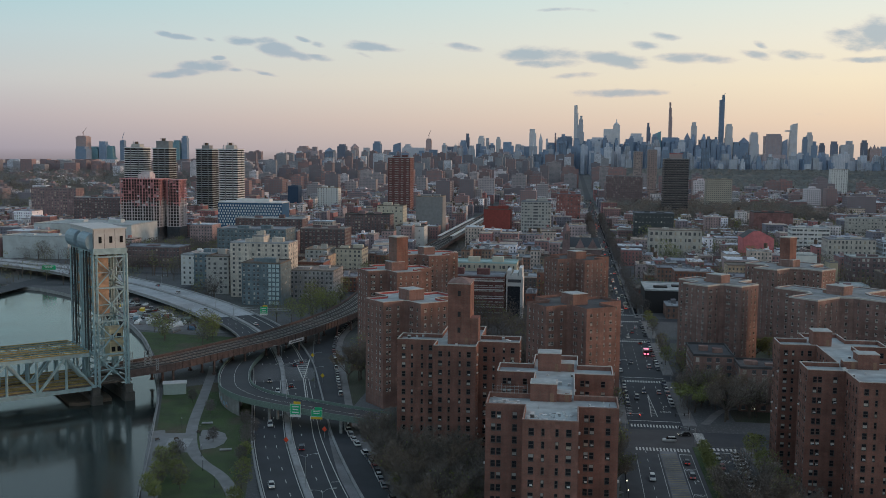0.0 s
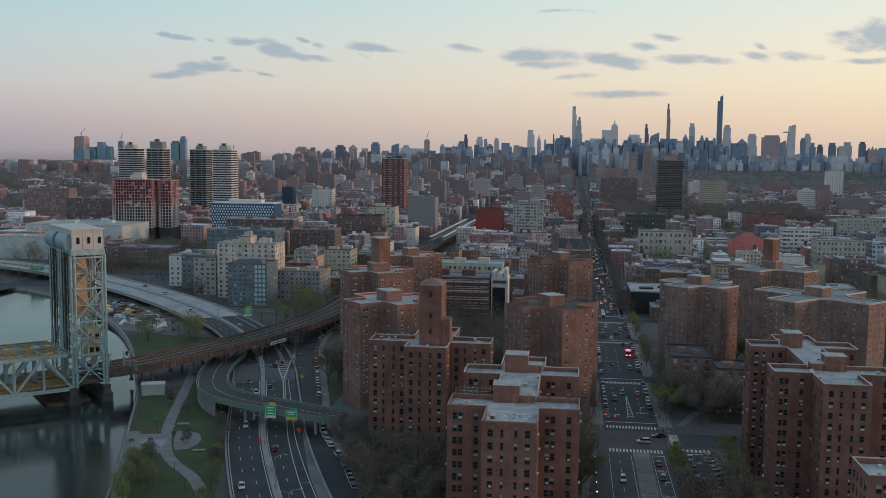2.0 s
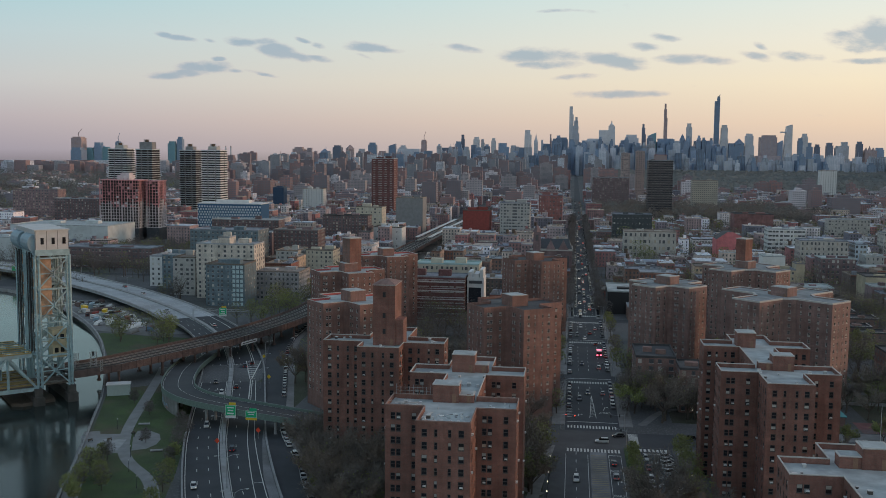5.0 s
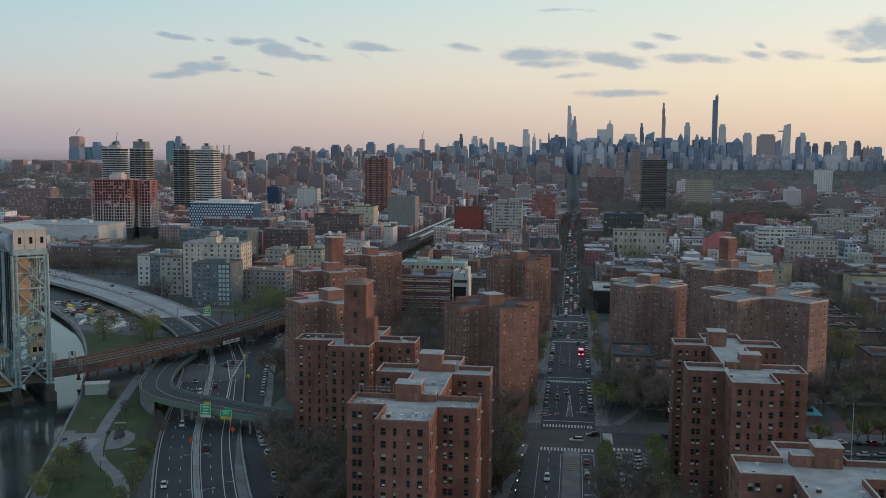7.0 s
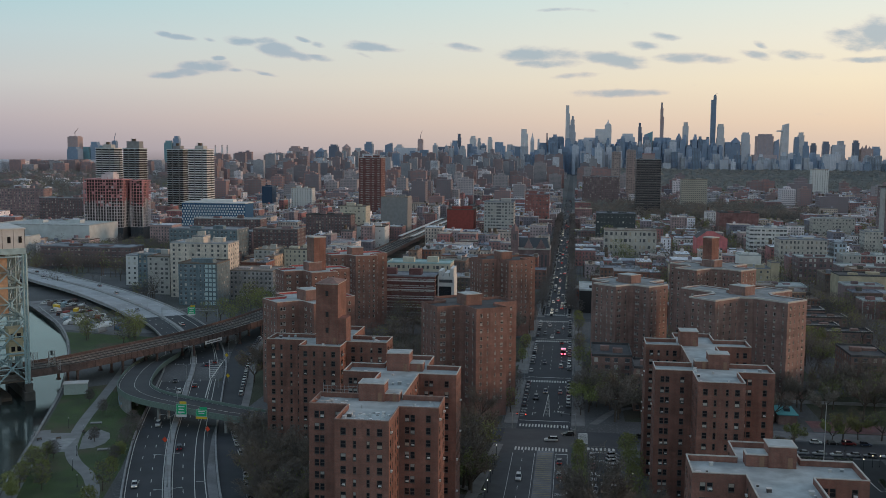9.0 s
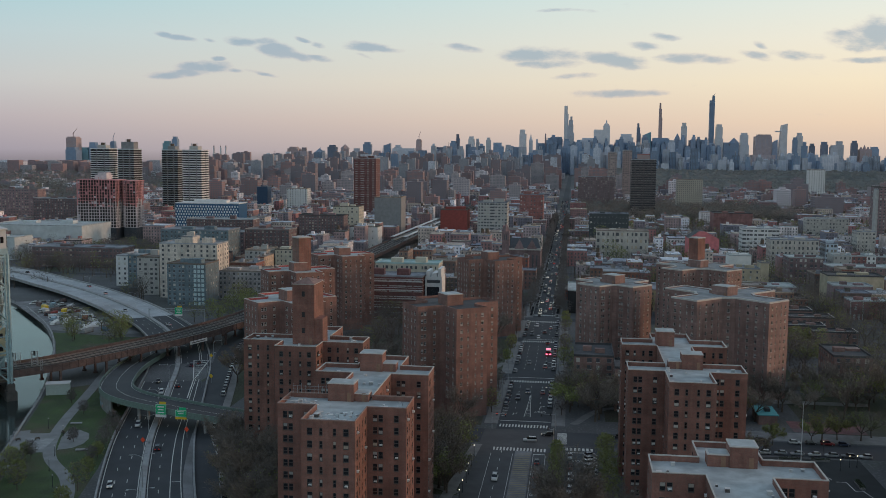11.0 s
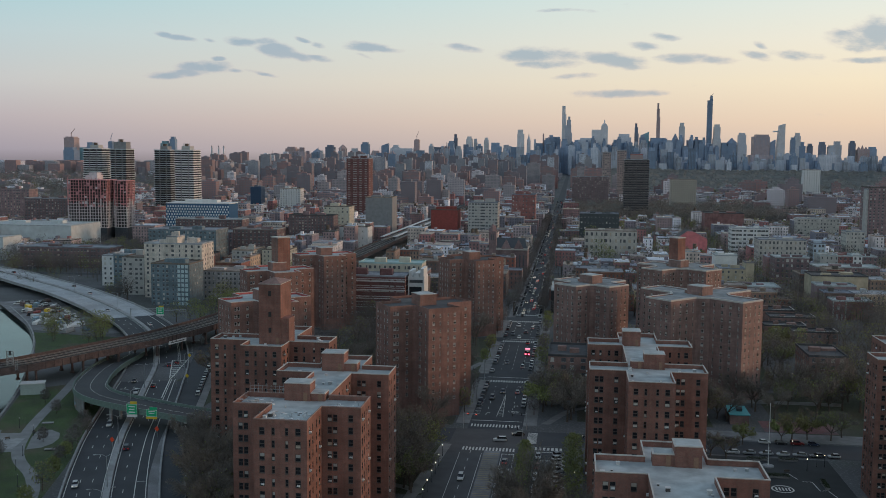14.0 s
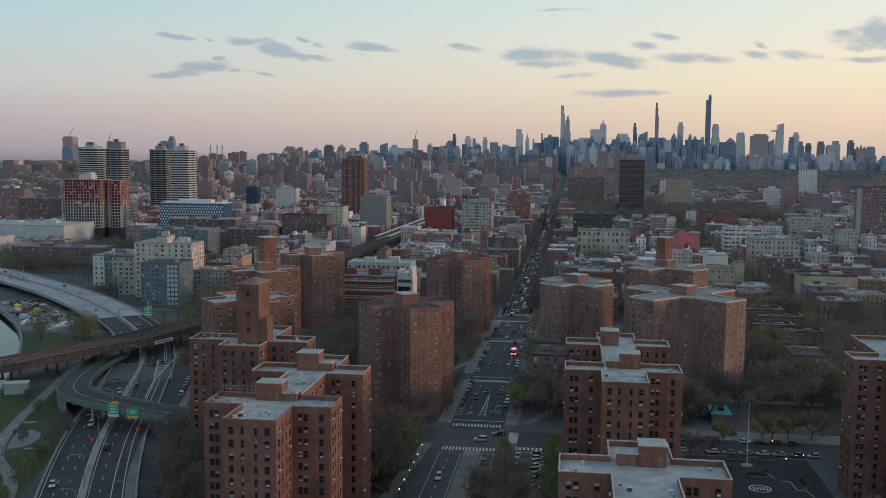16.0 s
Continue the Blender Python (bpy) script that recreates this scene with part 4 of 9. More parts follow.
OCHRE = material("ochre_painted_timber", (0.3, 0.22, 0.08), 0.8, scale=0.6, vary=0.35, grain=6)
bridge = thing("lift_bridge", "pale blue steel railway lift bridge with a tall braced tower", "bridge")
for v0, v1 in ((0.0, 14.5), (17.5, 32.0)):
    for u in (0.0, 12.0):
        for v in (v0, v1):
            g = Geo()
            w = 1.5 if u > 5 else 1.2
            for dx in (-w / 2, w / 2):
                g.bar(at(u + dx, v, 4), at(u + dx, v, 58), 0.62, 1.0)
            for k in range(27):
                g.bar(at(u - w / 2, v, 4 + 2 * k), at(u + w / 2, v, 6 + 2 * k), 0.2, 0.16)
            part("tower_leg", g, STEEL_BLUE, bridge)
    for v in (v0, v1):
        zs = [5, 17.5, 31, 44.5, 57]
        for za, zb in zip(zs, zs[1:]):
            g = Geo()
            g.bar(at(0, v, za), at(12, v, zb), 0.75, 0.5)
            g.bar(at(12, v, za), at(0, v, zb), 0.75, 0.5)
            c = at(6, v, (za + zb) / 2)
            g.box(c.x - 0.8, c.x + 0.8, c.y - 0.3, c.y + 0.3, c.z - 0.9, c.z + 0.9)
            part("cross_brace", g, STEEL_BLUE, bridge)
            g = Geo()
            g.bar(at(0, v, zb), at(12, v, zb), 0.9, 0.6)
            part("strut", g, STEEL_BLUE, bridge)
            g = Geo()
            g.bar(at(0, v, (za + zb) / 2), at(12, v, (za + zb) / 2), 0.4)
            part("thin_strut", g, STEEL_BLUE, bridge)
    for u in (0, 12):
        for za, zb in ((17.5, 31), (31, 44.5), (44.5, 57)):
            for a, b, w in ((at(u, v0, za), at(u, v1, zb), 0.55), (at(u, v1, za), at(u, v0, zb), 0.55), (at(u, v0, zb), at(u, v1, zb), 0.6)):
                g = Geo()
                g.bar(a, b, w)
                part("portal_brace", g, STEEL_BLUE, bridge)
    g = Geo()
    for k in range(3):
        v = v0 + 3.2 + k * (v1 - v0 - 6.4) / 2
        g.bar(at(13.2, v, 18), at(13.2, v, 59), 0.3 + 0.3 * (k % 2))
    part("hoist_rope", g, STEEL_DARK, bridge, "dark hanging hoist cables")
    g = Geo()
    q = Matrix.Translation(at(8.6, (v0 + v1) / 2, 0)) @ BD.to_track_quat("X", "Z").to_matrix().to_4x4()
    g.box(-2.3, 2.3, -(v1 - v0) / 2 + 1.2, (v1 - v0) / 2 - 1.2, 34, 57, 0, q)
    part("counterweight_plate", g, ORANGE, bridge, "weathered orange counterweight plates")
    # lift span trusses
    zb, zt, n = 4.4, 18.2, 9
    for v in (v0 + 0.3, v1 - 0.3):
        g = Geo()
        g.bar(at(12.5, v, zb), at(12.5 + 11 * n, v, zb), 1.0, 1.5)
        g.bar(at(15, v, zt), at(12.5 + 11 * (n - 1), v, zt), 1.0, 1.4)
        part("chord", g, STEEL_BLUE, bridge)
        for k in range(n):
            u = 13 + 11 * k
            g = Geo()
            g.bar(at(u, v, zt if k % 2 else zb), at(u + 11, v, zb if k % 2 else zt), 1.05, 0.9)
            part("diagonal", g, STEEL_BLUE, bridge)
            g = Geo()
            g.bar(at(u + 11, v, zb), at(u + 11, v, zt), 0.75, 0.7)
            part("post", g, STEEL_BLUE, bridge)
    for k in range(n + 1):
        u = 13 + 11 * k
        for a, b, w in ((at(u, v0, zt + 0.2), at(u, v1, zt + 0.2), 0.7), (at(u, v0, zt), at(u + 11, v1, zt), 0.4), (at(u, v1, zt), at(u + 11, v0, zt), 0.4))[:3 if k < n else 1]:
            g = Geo()
            g.bar(a, b, w)
            part("top_brace", g, STEEL_BLUE, bridge)
    g = Geo()
    m = Matrix.Translation(at(60, (v0 + v1) / 2, 0)) @ BD.to_track_quat("X", "Z").to_matrix().to_4x4()
    g.box(-62, 50, -(v1 - v0) / 2 + 0.6, (v1 - v0) / 2 - 0.6, 5.4, 5.9, 0, m)
    part("track_deck", g, TIMBER, bridge, "dark timber track deck")
    for o in (-5.0, -3.5, 3.5, 5.0):
        g = Geo()
        g.box(-62, 50, o - 0.12, o + 0.12, 5.9, 6.15, 0, m)
        part("rail", g, RAILSTEEL, bridge)
    for o in (-6.2, -1.4, 1.4, 6.2):
        g = Geo()
        g.box(-47, 50, o - 0.3, o + 0.3, 5.9, 6.4, 0, m)
        part("guard_timber", g, OCHRE, bridge, "ochre guard timber beside the track")
    for o in (-6.4, -2.4, 2.4, 6.4):
        g = Geo()
        g.box(-45, 50, o - 0.55, o + 0.55, zt + 0.75, zt + 0.95, 0, m)
        part("walkway", g, OCHRE, bridge, "ochre walkway planks on the top chord")
# yellow handrails on the span
for v in (0.9, 13.7):
    g = Geo()
    for z in (19.3, 19.9):
        g.bar(at(15, v, z), at(100, v, z), 0.12)
    for k in range(30):
        g.bar(at(15 + 2.9 * k, v, 18.6), at(15 + 2.9 * k, v, 19.9), 0.1)
    part("handrail", g, PAINT_Y, bridge, "yellow handrail")
m = Matrix.Translation(at(6, 16, 0)) @ BD.to_track_quat("X", "Z").to_matrix().to_4x4()
g = Geo()
g.box(-6.6, 6.6, -16.5, 16.5, 58, 60.4, 1, m)
g.box(-6.4, 6.4, -16.3, 16.3, 60.4, 68, 0, m)
g.box(-6.8, 6.8, -16.7, 16.7, 68, 68.5, 0, m)
BLUESHEET = material("blue_sheet_metal", (0.26, 0.36, 0.42), 0.5, 0.2, scale=0.4, vary=0.15, bump=0.05)
house = part("machine_house", g, [SHEET, STEEL_BLUE, FRAME_DARK], bridge, "pale sheet metal machine house")
for k in range(4):
    g = Geo()
    g.box(-6.4 + k * 4.22, -6.26 + k * 4.22, 16.3, 16.36, 60.4, 68, 0, m)
    part("panel_seam", g, FRAME_DARK, house)
for k in range(3):
    g = Geo()
    for sgn in (-1,):
        g.box(-4.6 + k * 4.2 - 0.6, -4.6 + k * 4.2 + 0.6, 16.26, 16.42, 62.6, 65.2, 0, m)
    part("window", g, GLASS, house)
for v in (7.2, 24.8):
    g = Geo()
    c = at(13.5, v, 63)
    for k in range(8):
        a0, a1 = math.pi * (k / 8 - 0.5), math.pi * ((k + 1) / 8 - 0.5)
        A = [at(12.4 + 2.8 * math.cos(a), v + sgn * 6.4, 63 + 3.6 * math.sin(a)) for sgn in (-1, 1) for a in (a0, a1)]
        g.poly([A[0], A[1], A[3], A[2]])
        for sgn in (-1, 1):
            g.poly([at(12.4, v + sgn * 6.4, 63)] + [at(12.4 + 2.8 * math.cos(a), v + sgn * 6.4, 63 + 3.6 * math.sin(a)) for a in ((a0, a1) if sgn < 0 else (a1, a0))])
    part("sheave_cover", g, BLUESHEET, house, "rounded blue sheave cover")
g = Geo()
g.box(-4.8, 0.6, 8.5, 15.0, 16.2, 27.4, 0, m)
g.box(-5.2, 1.0, 8.1, 15.4, 21.6, 22.0, 0, m)
g.box(-5.1, 0.9, 8.2, 15.3, 27.4, 27.7, 0, m)
cab = part("operator_cabin", g, CREAM, bridge, "cream operator's cabin")
for z in (18.2, 23.6):
    g = Geo()
    for x in (-3.9, -1.6):
        g.box(x, x + 1.5, 14.96, 15.1, z, z + 2.0, 0, m)
    part("window", g, GLASS, cab)
for u, nm in ((13, "front_pier"), (0, "rear_pier")):
    g = Geo()
    for v in (0, 32):
        c = at(u, v, 0)
        mm = Matrix.Translation(c) @ BD.to_track_quat("X", "Z").to_matrix().to_4x4()
        g.box(-2.1, 2.1, -2.4, 2.4, -4, 1.4, 0, mm)
        g.box(-1.5, 1.5, -1.6, 1.6, 1.4, 4.6, 0, mm)
    mm = Matrix.Translation(at(u, 16, 0)) @ BD.to_track_quat("X", "Z").to_matrix().to_4x4()
    g.box(-1.6, 1.6, -13, 13, -4, 2.0, 0, mm)
    part(nm, g, PIERSTONE, bridge, "dark stained stone pier")
g = Geo()
hull = [(-6, -34), (6, -36), (9, -33.4), (9.5, 1), (6, 4), (-7, 2), (-7.6, -4)]
mm = Matrix.Translation(at(13, 0, 0)) @ BD.to_track_quat("X", "Z").to_matrix().to_4x4()
g.prism([tuple((mm @ Vector((x, y - 4, 0)))[:2]) for x, y in hull], -3, -0.9)
tagged(new("pier_fender", g.mesh("pier_fender", [TIMBER])), "dark timber fender round the bridge pier", "fender")

# ---------- curved overpass ----------
OVER = spline([(-157, 471, 0.4), (-147.9, 417.8, 3.2), (-134.7, 376.8, 5.6), (-123, 357.5, 7), (-112, 349.5, 7), (-98.5, 343.5, 7), (-84, 338.5, 6.6), (-70, 337, 5.5), (-50, 338, 3), (-20, 345, 0.4)], 4)
g = Geo()
ribbon(g, OVER, -6.4, 6.4, 0, 1.0)
structure("overpass_deck", g, ASPHALT, "curved asphalt ramp bridging the highway", "overpass")
GREENRAIL = material("green_painted_rail", (0.15, 0.21, 0.185), 0.6, 0.1, vary=0.25)
g = Geo()
for o in (-6.6, 6.3):
    ribbon(g, OVER, o, o + 0.3, 1.0, 2.2)
structure("overpass_parapet", g, GREENRAIL, "dull green parapet of the ramp", "parapet")
g = Geo()
for o in (-5.9, -0.1, 5.7):
    ribbon(g, OVER, o, o + 0.14, 0.02)
structure("overpass_marking", g, PAINT, "white edge lines on the ramp", "road marking")
so = sides(OVER)
g = Geo()
for i in range(3, len(OVER) - 1):
    a, b = OVER[i] + so[i] * 6.25, OVER[i + 1] + so[i + 1] * 6.25
    if OVER[i].y > 356 and OVER[i].z > 0.8:
        g.poly([(a.x, a.y, -0.1), (b.x, b.y, -0.1), (b.x, b.y, b.z - 0.9), (a.x, a.y, a.z - 0.9)])
        a2, b2 = a - so[i] * 0.5, b - so[i + 1] * 0.5
        g.poly([(b2.x, b2.y, -0.1), (a2.x, a2.y, -0.1), (a2.x, a2.y, a.z - 0.9), (b2.x, b2.y, b.z - 0.9)])
structure("ramp_retaining_wall", g, material("stained_ramp_wall", (0.2, 0.2, 0.195), 0.9, scale=0.2, vary=0.35, grain=4, bump=0.3, second=(0.12, 0.115, 0.1)), "stained concrete retaining wall under the ramp", "retaining wall")
TAG = [material("graffiti_" + n, c, 0.7, scale=1.2, vary=0.4, bump=0) for n, c in (("blue", (0.2, 0.32, 0.42)), ("rust", (0.36, 0.2, 0.15)), ("grey", (0.4, 0.42, 0.42)))]
wall_mark = thing("wall_painting", "faded spray-painted patches on the ramp's wall", "graffiti", "")
gr = random.Random(8)
for i in range(len(OVER) - 1):
    if 362 < OVER[i].y < 392:
        for k in range(2):
            g = Geo()
            a, b = OVER[i] + so[i] * 6.29, OVER[i + 1] + so[i + 1] * 6.29
            z0 = gr.uniform(0.5, 1.6)
            z1 = z0 + gr.uniform(0.8, 1.6)
            f0, f1 = gr.uniform(0, 0.4), gr.uniform(0.6, 1)
            p, q = a.lerp(b, f0), a.lerp(b, f1)
            g.poly([(p.x, p.y, z0), (q.x, q.y, z0 + gr.uniform(-0.2, 0.2)), (q.x, q.y, z1), (p.lerp(q, 0.5).x, p.lerp(q, 0.5).y, z1 + 0.4), (p.x, p.y, z1 - 0.2)])
            part("painted_patch", g, TAG[gr.randrange(3)], wall_mark)
for i in range(8, len(OVER) - 6, 6):
    g = Geo()
    p = OVER[i]
    for o in (-4.5, 0, 4.5):
        q = p + so[i] * o
        if abs((min((HWY), key=lambda h: (h - q).length) - q).length) > 3:
            g.tube((q.x, q.y, -0.1), (q.x, q.y, p.z - 1), 0.55, 0.55, 10)
    if g.v:
        tagged(new("ramp_column", g.mesh("ramp_column", [CONCRETE])), "round concrete columns under the ramp", "column", "ramp columns")


# ---------- city fill ----------
class Houses:
    """Prototype row houses, copied along the blocks."""

    def __init__(self):
        self.made = {}

    def proto(self, w, d, floors, kind):
        key = (w, d, floors, kind)
        if key in self.made:
            return self.made[key], True
        rng = random.Random(w * 100 + d * 10 + floors)
        h = floors * 3.2 + 1.0
        t = thing("town_house", "%s flat-roofed brick town house with sash windows" % ("low" if floors < 4 else "four-storey" if floors < 5 else "tall"), "house", "town houses")
        g = Geo()
        g.box(-w / 2, w / 2, -d / 2, d / 2, -0.5, h)
        part("wall", g, ROW_WALL if kind else BRICK_TAN, t)
        g = Geo()
        g.box(-w / 2 + 0.05, w / 2 - 0.05, -d / 2 + 0.05, d / 2 - 0.05, h, h + 0.08, 0)
        for a in (-1, 1):
            g.box(-w / 2, w / 2, a * (d / 2 - 0.2) - 0.2, a * (d / 2 - 0.2) + 0.2, h, h + 0.7, 0)
            g.box(a * (w / 2 - 0.2) - 0.2, a * (w / 2 - 0.2) + 0.2, -d / 2, d / 2, h, h + 0.6, 0)
        for k in range(5):
            qx, qy, qs = rng.uniform(-w / 2 + 1.2, w / 2 - 1.2), rng.uniform(-d / 2 + 1.2, d / 2 - 1.2), rng.uniform(0.25, 0.75)
            g.box(qx - qs, qx + qs, qy - qs * 0.7, qy + qs * 0.7, h, h + 0.4 + qs * 1.5, 0)
        part("roof", g, ROOF_FILL, t, "flat roof with a low parapet")
        g = Geo()
        bx, by = rng.uniform(-w / 4, w / 4), rng.uniform(-d / 4, d / 4)
        g.box(bx - 1.5, bx + 1.5, by - 2, by + 2, h, h + 2.6)
        part("bulkhead", g, ROOF_FILL, t)
        g = Geo()
        n = max(2, int(w / 2.6))
        for f in range(floors):
            z = 1.0 + f * 3.2
            for i in range(n):
                x = (i + 0.5) * w / n - w / 2
                g.box(x - 0.5, x + 0.5, -d / 2 - 0.04, -d / 2 + 0.1, z, z + 1.7, 0)
                g.box(x - 0.62, x + 0.62, -d / 2 - 0.1, -d / 2, z - 0.16, z, 1)
            ns = max(1, int(d / 4.5))
            for i in range(ns):
                y = (i + 0.5) * d / ns - d / 2
                for sg in (-1, 1):
                    x = sg * w / 2
                    g.box(x - 0.05, x + 0.05, y - 0.5, y + 0.5, z, z + 1.6, 0)
        g.box(-w / 2 - 0.1, w / 2 + 0.1, -d / 2 - 0.5, -d / 2, h - 0.3, h + 0.3, 1)
        tagged(part("window_grid", g, [WINFAR, ROW_WALL], t), kind="stuff")
        self.made[key] = t
        return t, False

    def place(self, x, y, w, d, floors, kind, rz=0):
        t, again = self.proto(w, d, floors, kind)
        m = pose(x, y, 0, 0, 0, rz)
        if again:
            copy_thing(t, m)
        else:
            t.matrix_basis = m


HOUSES = Houses()
KEEP = []  # plots taken by single buildings: x0, x1, y0, y1


def free(x, y, r):
    return all(not (a - r < x < b + r and c - r < y < d + r) for a, b, c, d in KEEP)


def in_view(x, y, m=40):
    return -0.64 * y - m < x < 0.31 * y + 75 + m


# lattice signal frames beside the track
for x, y in ((-177.5, 389.5), (-184.5, 384.5)):
    t = thing("rail_signal", "pale lattice signal frame beside the track", "signal", "rail signals", pose(x, y, 8.7, 0, 0, 20))
    for a in (-1.3, 1.3):
        g = Geo()
        g.bar((a, 0, 0), (a, 0, 6.2), 0.3)
        part("post", g, STEEL_GREY, t)
    for k in range(5):
        g = Geo()
        g.bar((-1.3, 0, 0.3 + 1.2 * k), (1.3, 0, 1.5 + 1.2 * k), 0.2)
        g.bar((1.3, 0, 0.3 + 1.2 * k), (-1.3, 0, 1.5 + 1.2 * k), 0.2)
        part("lattice", g, STEEL_GREY, t)
    g = Geo()
    g.box(-0.4, 0.4, -0.3, 0.3, 4.6, 6.4)
    part("signal_head", g, STEEL_DARK, t)
KEEP += [(-525, -420, 965, 1036), (-146, -110, 500, 1700), (-110, 140, 360, 600), (150, 190, 290, 345), (AX0 - 6, AX1 + 6, 340, 605), (FX0 - 4, FX1 + 4, 600, 5000)]

# ---------- single buildings ----------
FAC_TAN = facade_material("tan_slab_facade", (0.55, 0.49, 0.41), (0.2, 0.185, 0.17), rand=0.1)


def block(name, label, x0, x1, y0, y1, h, wall, floors=0, cols=3.2, roof=ROOF_FILL, rz=0, category="building", winmat=None, ww=1.4, wh=1.6, group="", bands=None):
    """A building with walls, roof, parapet, and windows standing in relief on the faces that show."""
    cx, cy = (x0 + x1) / 2, (y0 + y1) / 2
    w2, d2 = (x1 - x0) / 2, (y1 - y0) / 2
    t = thing(name, label, category, group, pose(cx, cy, 0, 0, 0, rz))
    g = Geo()
    g.box(-w2, w2, -d2, d2, -0.5, h)
    part("wall", g, wall, t)
    g = Geo()
    g.box(-w2 + 0.3, w2 - 0.3, -d2 + 0.3, d2 - 0.3, h, h + 0.1)
    for a in (-1, 1):
        g.box(-w2 - 0.1, w2 + 0.1, a * (d2 - 0.1) - 0.2, a * (d2 - 0.1) + 0.2, h, h + 0.9)
        g.box(a * (w2 - 0.1) - 0.2, a * (w2 - 0.1) + 0.2, -d2, d2, h, h + 0.9)
    part("roof", g, roof, t)
    r = random.Random(int(x0 * 7 + y0))
    for k in range(2):
        g = Geo()
        x, y = (k - 0.5) * w2 * r.uniform(0.6, 0.9), r.uniform(-d2 * 0.4, d2 * 0.4)
        s = min(w2, d2) * r.uniform(0.2, 0.4)
        g.box(x - s, x + s, y - s * 0.7, y + s * 0.7, h, h + (r.uniform(2.0, 4.0) if h > 20 and x0 < 40 else r.uniform(1.0, 2.2)))
        part("roof_house", g, wall, t)
    if floors:
        g = Geo()
        n = max(2, int(2 * w2 / cols))
        nd = max(2, int(2 * d2 / cols))
        sh = h / floors
        w0, shift, wide = ww, [r.uniform(-0.5, 0.5) for _ in range(8)], [r.choice((0.6, 1.0, 1.0, 1.3)) for _ in range(8)]
        for f in range(floors):
            z = f * sh + sh * 0.3
            for i in range(n):
                x = (i + 0.5) * 2 * w2 / n - w2 + shift[i % 8]
                ww = w0 * wide[i % 8]
                g.box(x - ww / 2, x + ww / 2, -d2 - 0.05, -d2 + 0.05, z, z + wh, 2 if r.random() < 0.2 and not winmat else 0)
                g.box(x - ww / 2 - 0.1, x + ww / 2 + 0.1, -d2 - 0.12, -d2, z - 0.18, z, 1)
            for i in range(nd):
                y = (i + 0.5) * 2 * d2 / nd - d2
                for sx in (-1, 1):
                    g.box(sx * w2 - 0.05, sx * w2 + 0.05, y - ww / 2, y + ww / 2, z, z + wh, 2 if r.random() < 0.2 and not winmat else 0)
        tagged(part("window_grid", g, [winmat or WINFAR, COPING, BLIND], t), kind="stuff")
    KEEP.append((x0, x1, y0, y1))
    return t


STONEW = material("weathered_limestone", (0.49, 0.465, 0.425), 0.88, scale=0.3, vary=0.2, second=(0.41, 0.385, 0.355))
BLUEW = material("pale_blue_paint", (0.47, 0.55, 0.62), 0.8, scale=0.3, vary=0.15)
OCHREW = material("ochre_render", (0.45, 0.385, 0.28), 0.88, scale=0.2, vary=0.25, second=(0.36, 0.315, 0.24))
DEEPRED = brick_material("oxblood_brick", (0.26, 0.125, 0.12), (0.22, 0.105, 0.1), (0.24, 0.16, 0.15))
COOLWHITE = material("cool_white_panel", (0.5, 0.54, 0.55), 0.7, scale=0.15, vary=0.15)
PALE = material("pale_stucco", (0.43, 0.42, 0.4), 0.85, scale=0.3, vary=0.15)
WHITEW = material("white_panel", (0.68, 0.68, 0.67), 0.7, scale=0.3, vary=0.1)
DARKGLASS = material("dark_curtain_wall", (0.03, 0.035, 0.045), 0.25, vary=0.15, bump=0)
GREYW = material("grey_render", (0.25, 0.25, 0.255), 0.85, scale=0.3, vary=0.15)
PINKW = material("pale_pink_brick", (0.36, 0.28, 0.27), 0.85, vary=0.2)
YELLOWB = material("yellow_stucco", (0.54, 0.5, 0.41), 0.85, scale=0.3, vary=0.15)
PALEGLASS = material("pale_window_bay", (0.5, 0.62, 0.64), 0.3, vary=0.2, bump=0)
BROWNW = brick_material("dark_red_brick", (0.22, 0.15, 0.155), (0.185, 0.127, 0.132), (0.19, 0.152, 0.152), rand=0.35)
# group by the highway
block("apartment_block", "tall beige brick apartment block with rows of windows", -231, -190, 640, 662, 37, BEIGE, 12, 4.4)
block("apartment_block", "raised beige stair tower of an apartment block", -216, -208, 642, 655, 41.5, BEIGE, 0)
block("apartment_block", "slate blue brick apartment block with pale window bays", -212, -186, 608, 632, 27, SLATE, 9, 2.9, ww=1.1, wh=1.4)
t = thing("window_bay", "column of pale glazed bays on a slate block", "window bay", "", pose(-190.5, 607.9, 0))
for k in range(9):
    for x in (-2.6, 0.0, 2.6):
        g = Geo()
        g.box(x - 0.85, x + 0.85, -0.3, 0.2, 3 * k + 0.7, 3 * k + 2.7)
        part("bay", g, PALEGLASS, t)
block("apartment_block", "grey brick six-storey apartment block", -192, -159, 640, 668, 19, GREYBRICK, 6, 2.8, ww=1.1)
block("apartment_block", "white apartment block beside the highway", -287, -274, 690, 730, 22, WHITEW, 6, 3.4)
block("apartment_block", "blue-grey apartment block with bay windows", -273, -256, 680, 712, 24.5, SLATE, 7, 3.4)
block("apartment_block", "tan brick apartment block", -252, -236, 650, 690, 26, PALE, 8, 4.0)
block("apartment_block", "cream corner house catching the light", -212, -194, 760, 790, 21, PALE, 6, 3.6)
block("apartment_block", "pale yellow apartment house catching the light", -190, -168, 770, 795, 21, YELLOWB, 6, 3.6)
block("apartment_block", "dark slate apartment block with a flat roof", -300, -240, 800, 830, 33, SLATE, 9, 3.6)
block("apartment_block", "wide brown brick apartment block", -236, -196, 830, 855, 32, BROWNW, 10, 3.6)
block("apartment_block", "brown brick housing slab with many windows", -236, -188, 1000, 1020, 34, BROWNW, 11, 3.4)
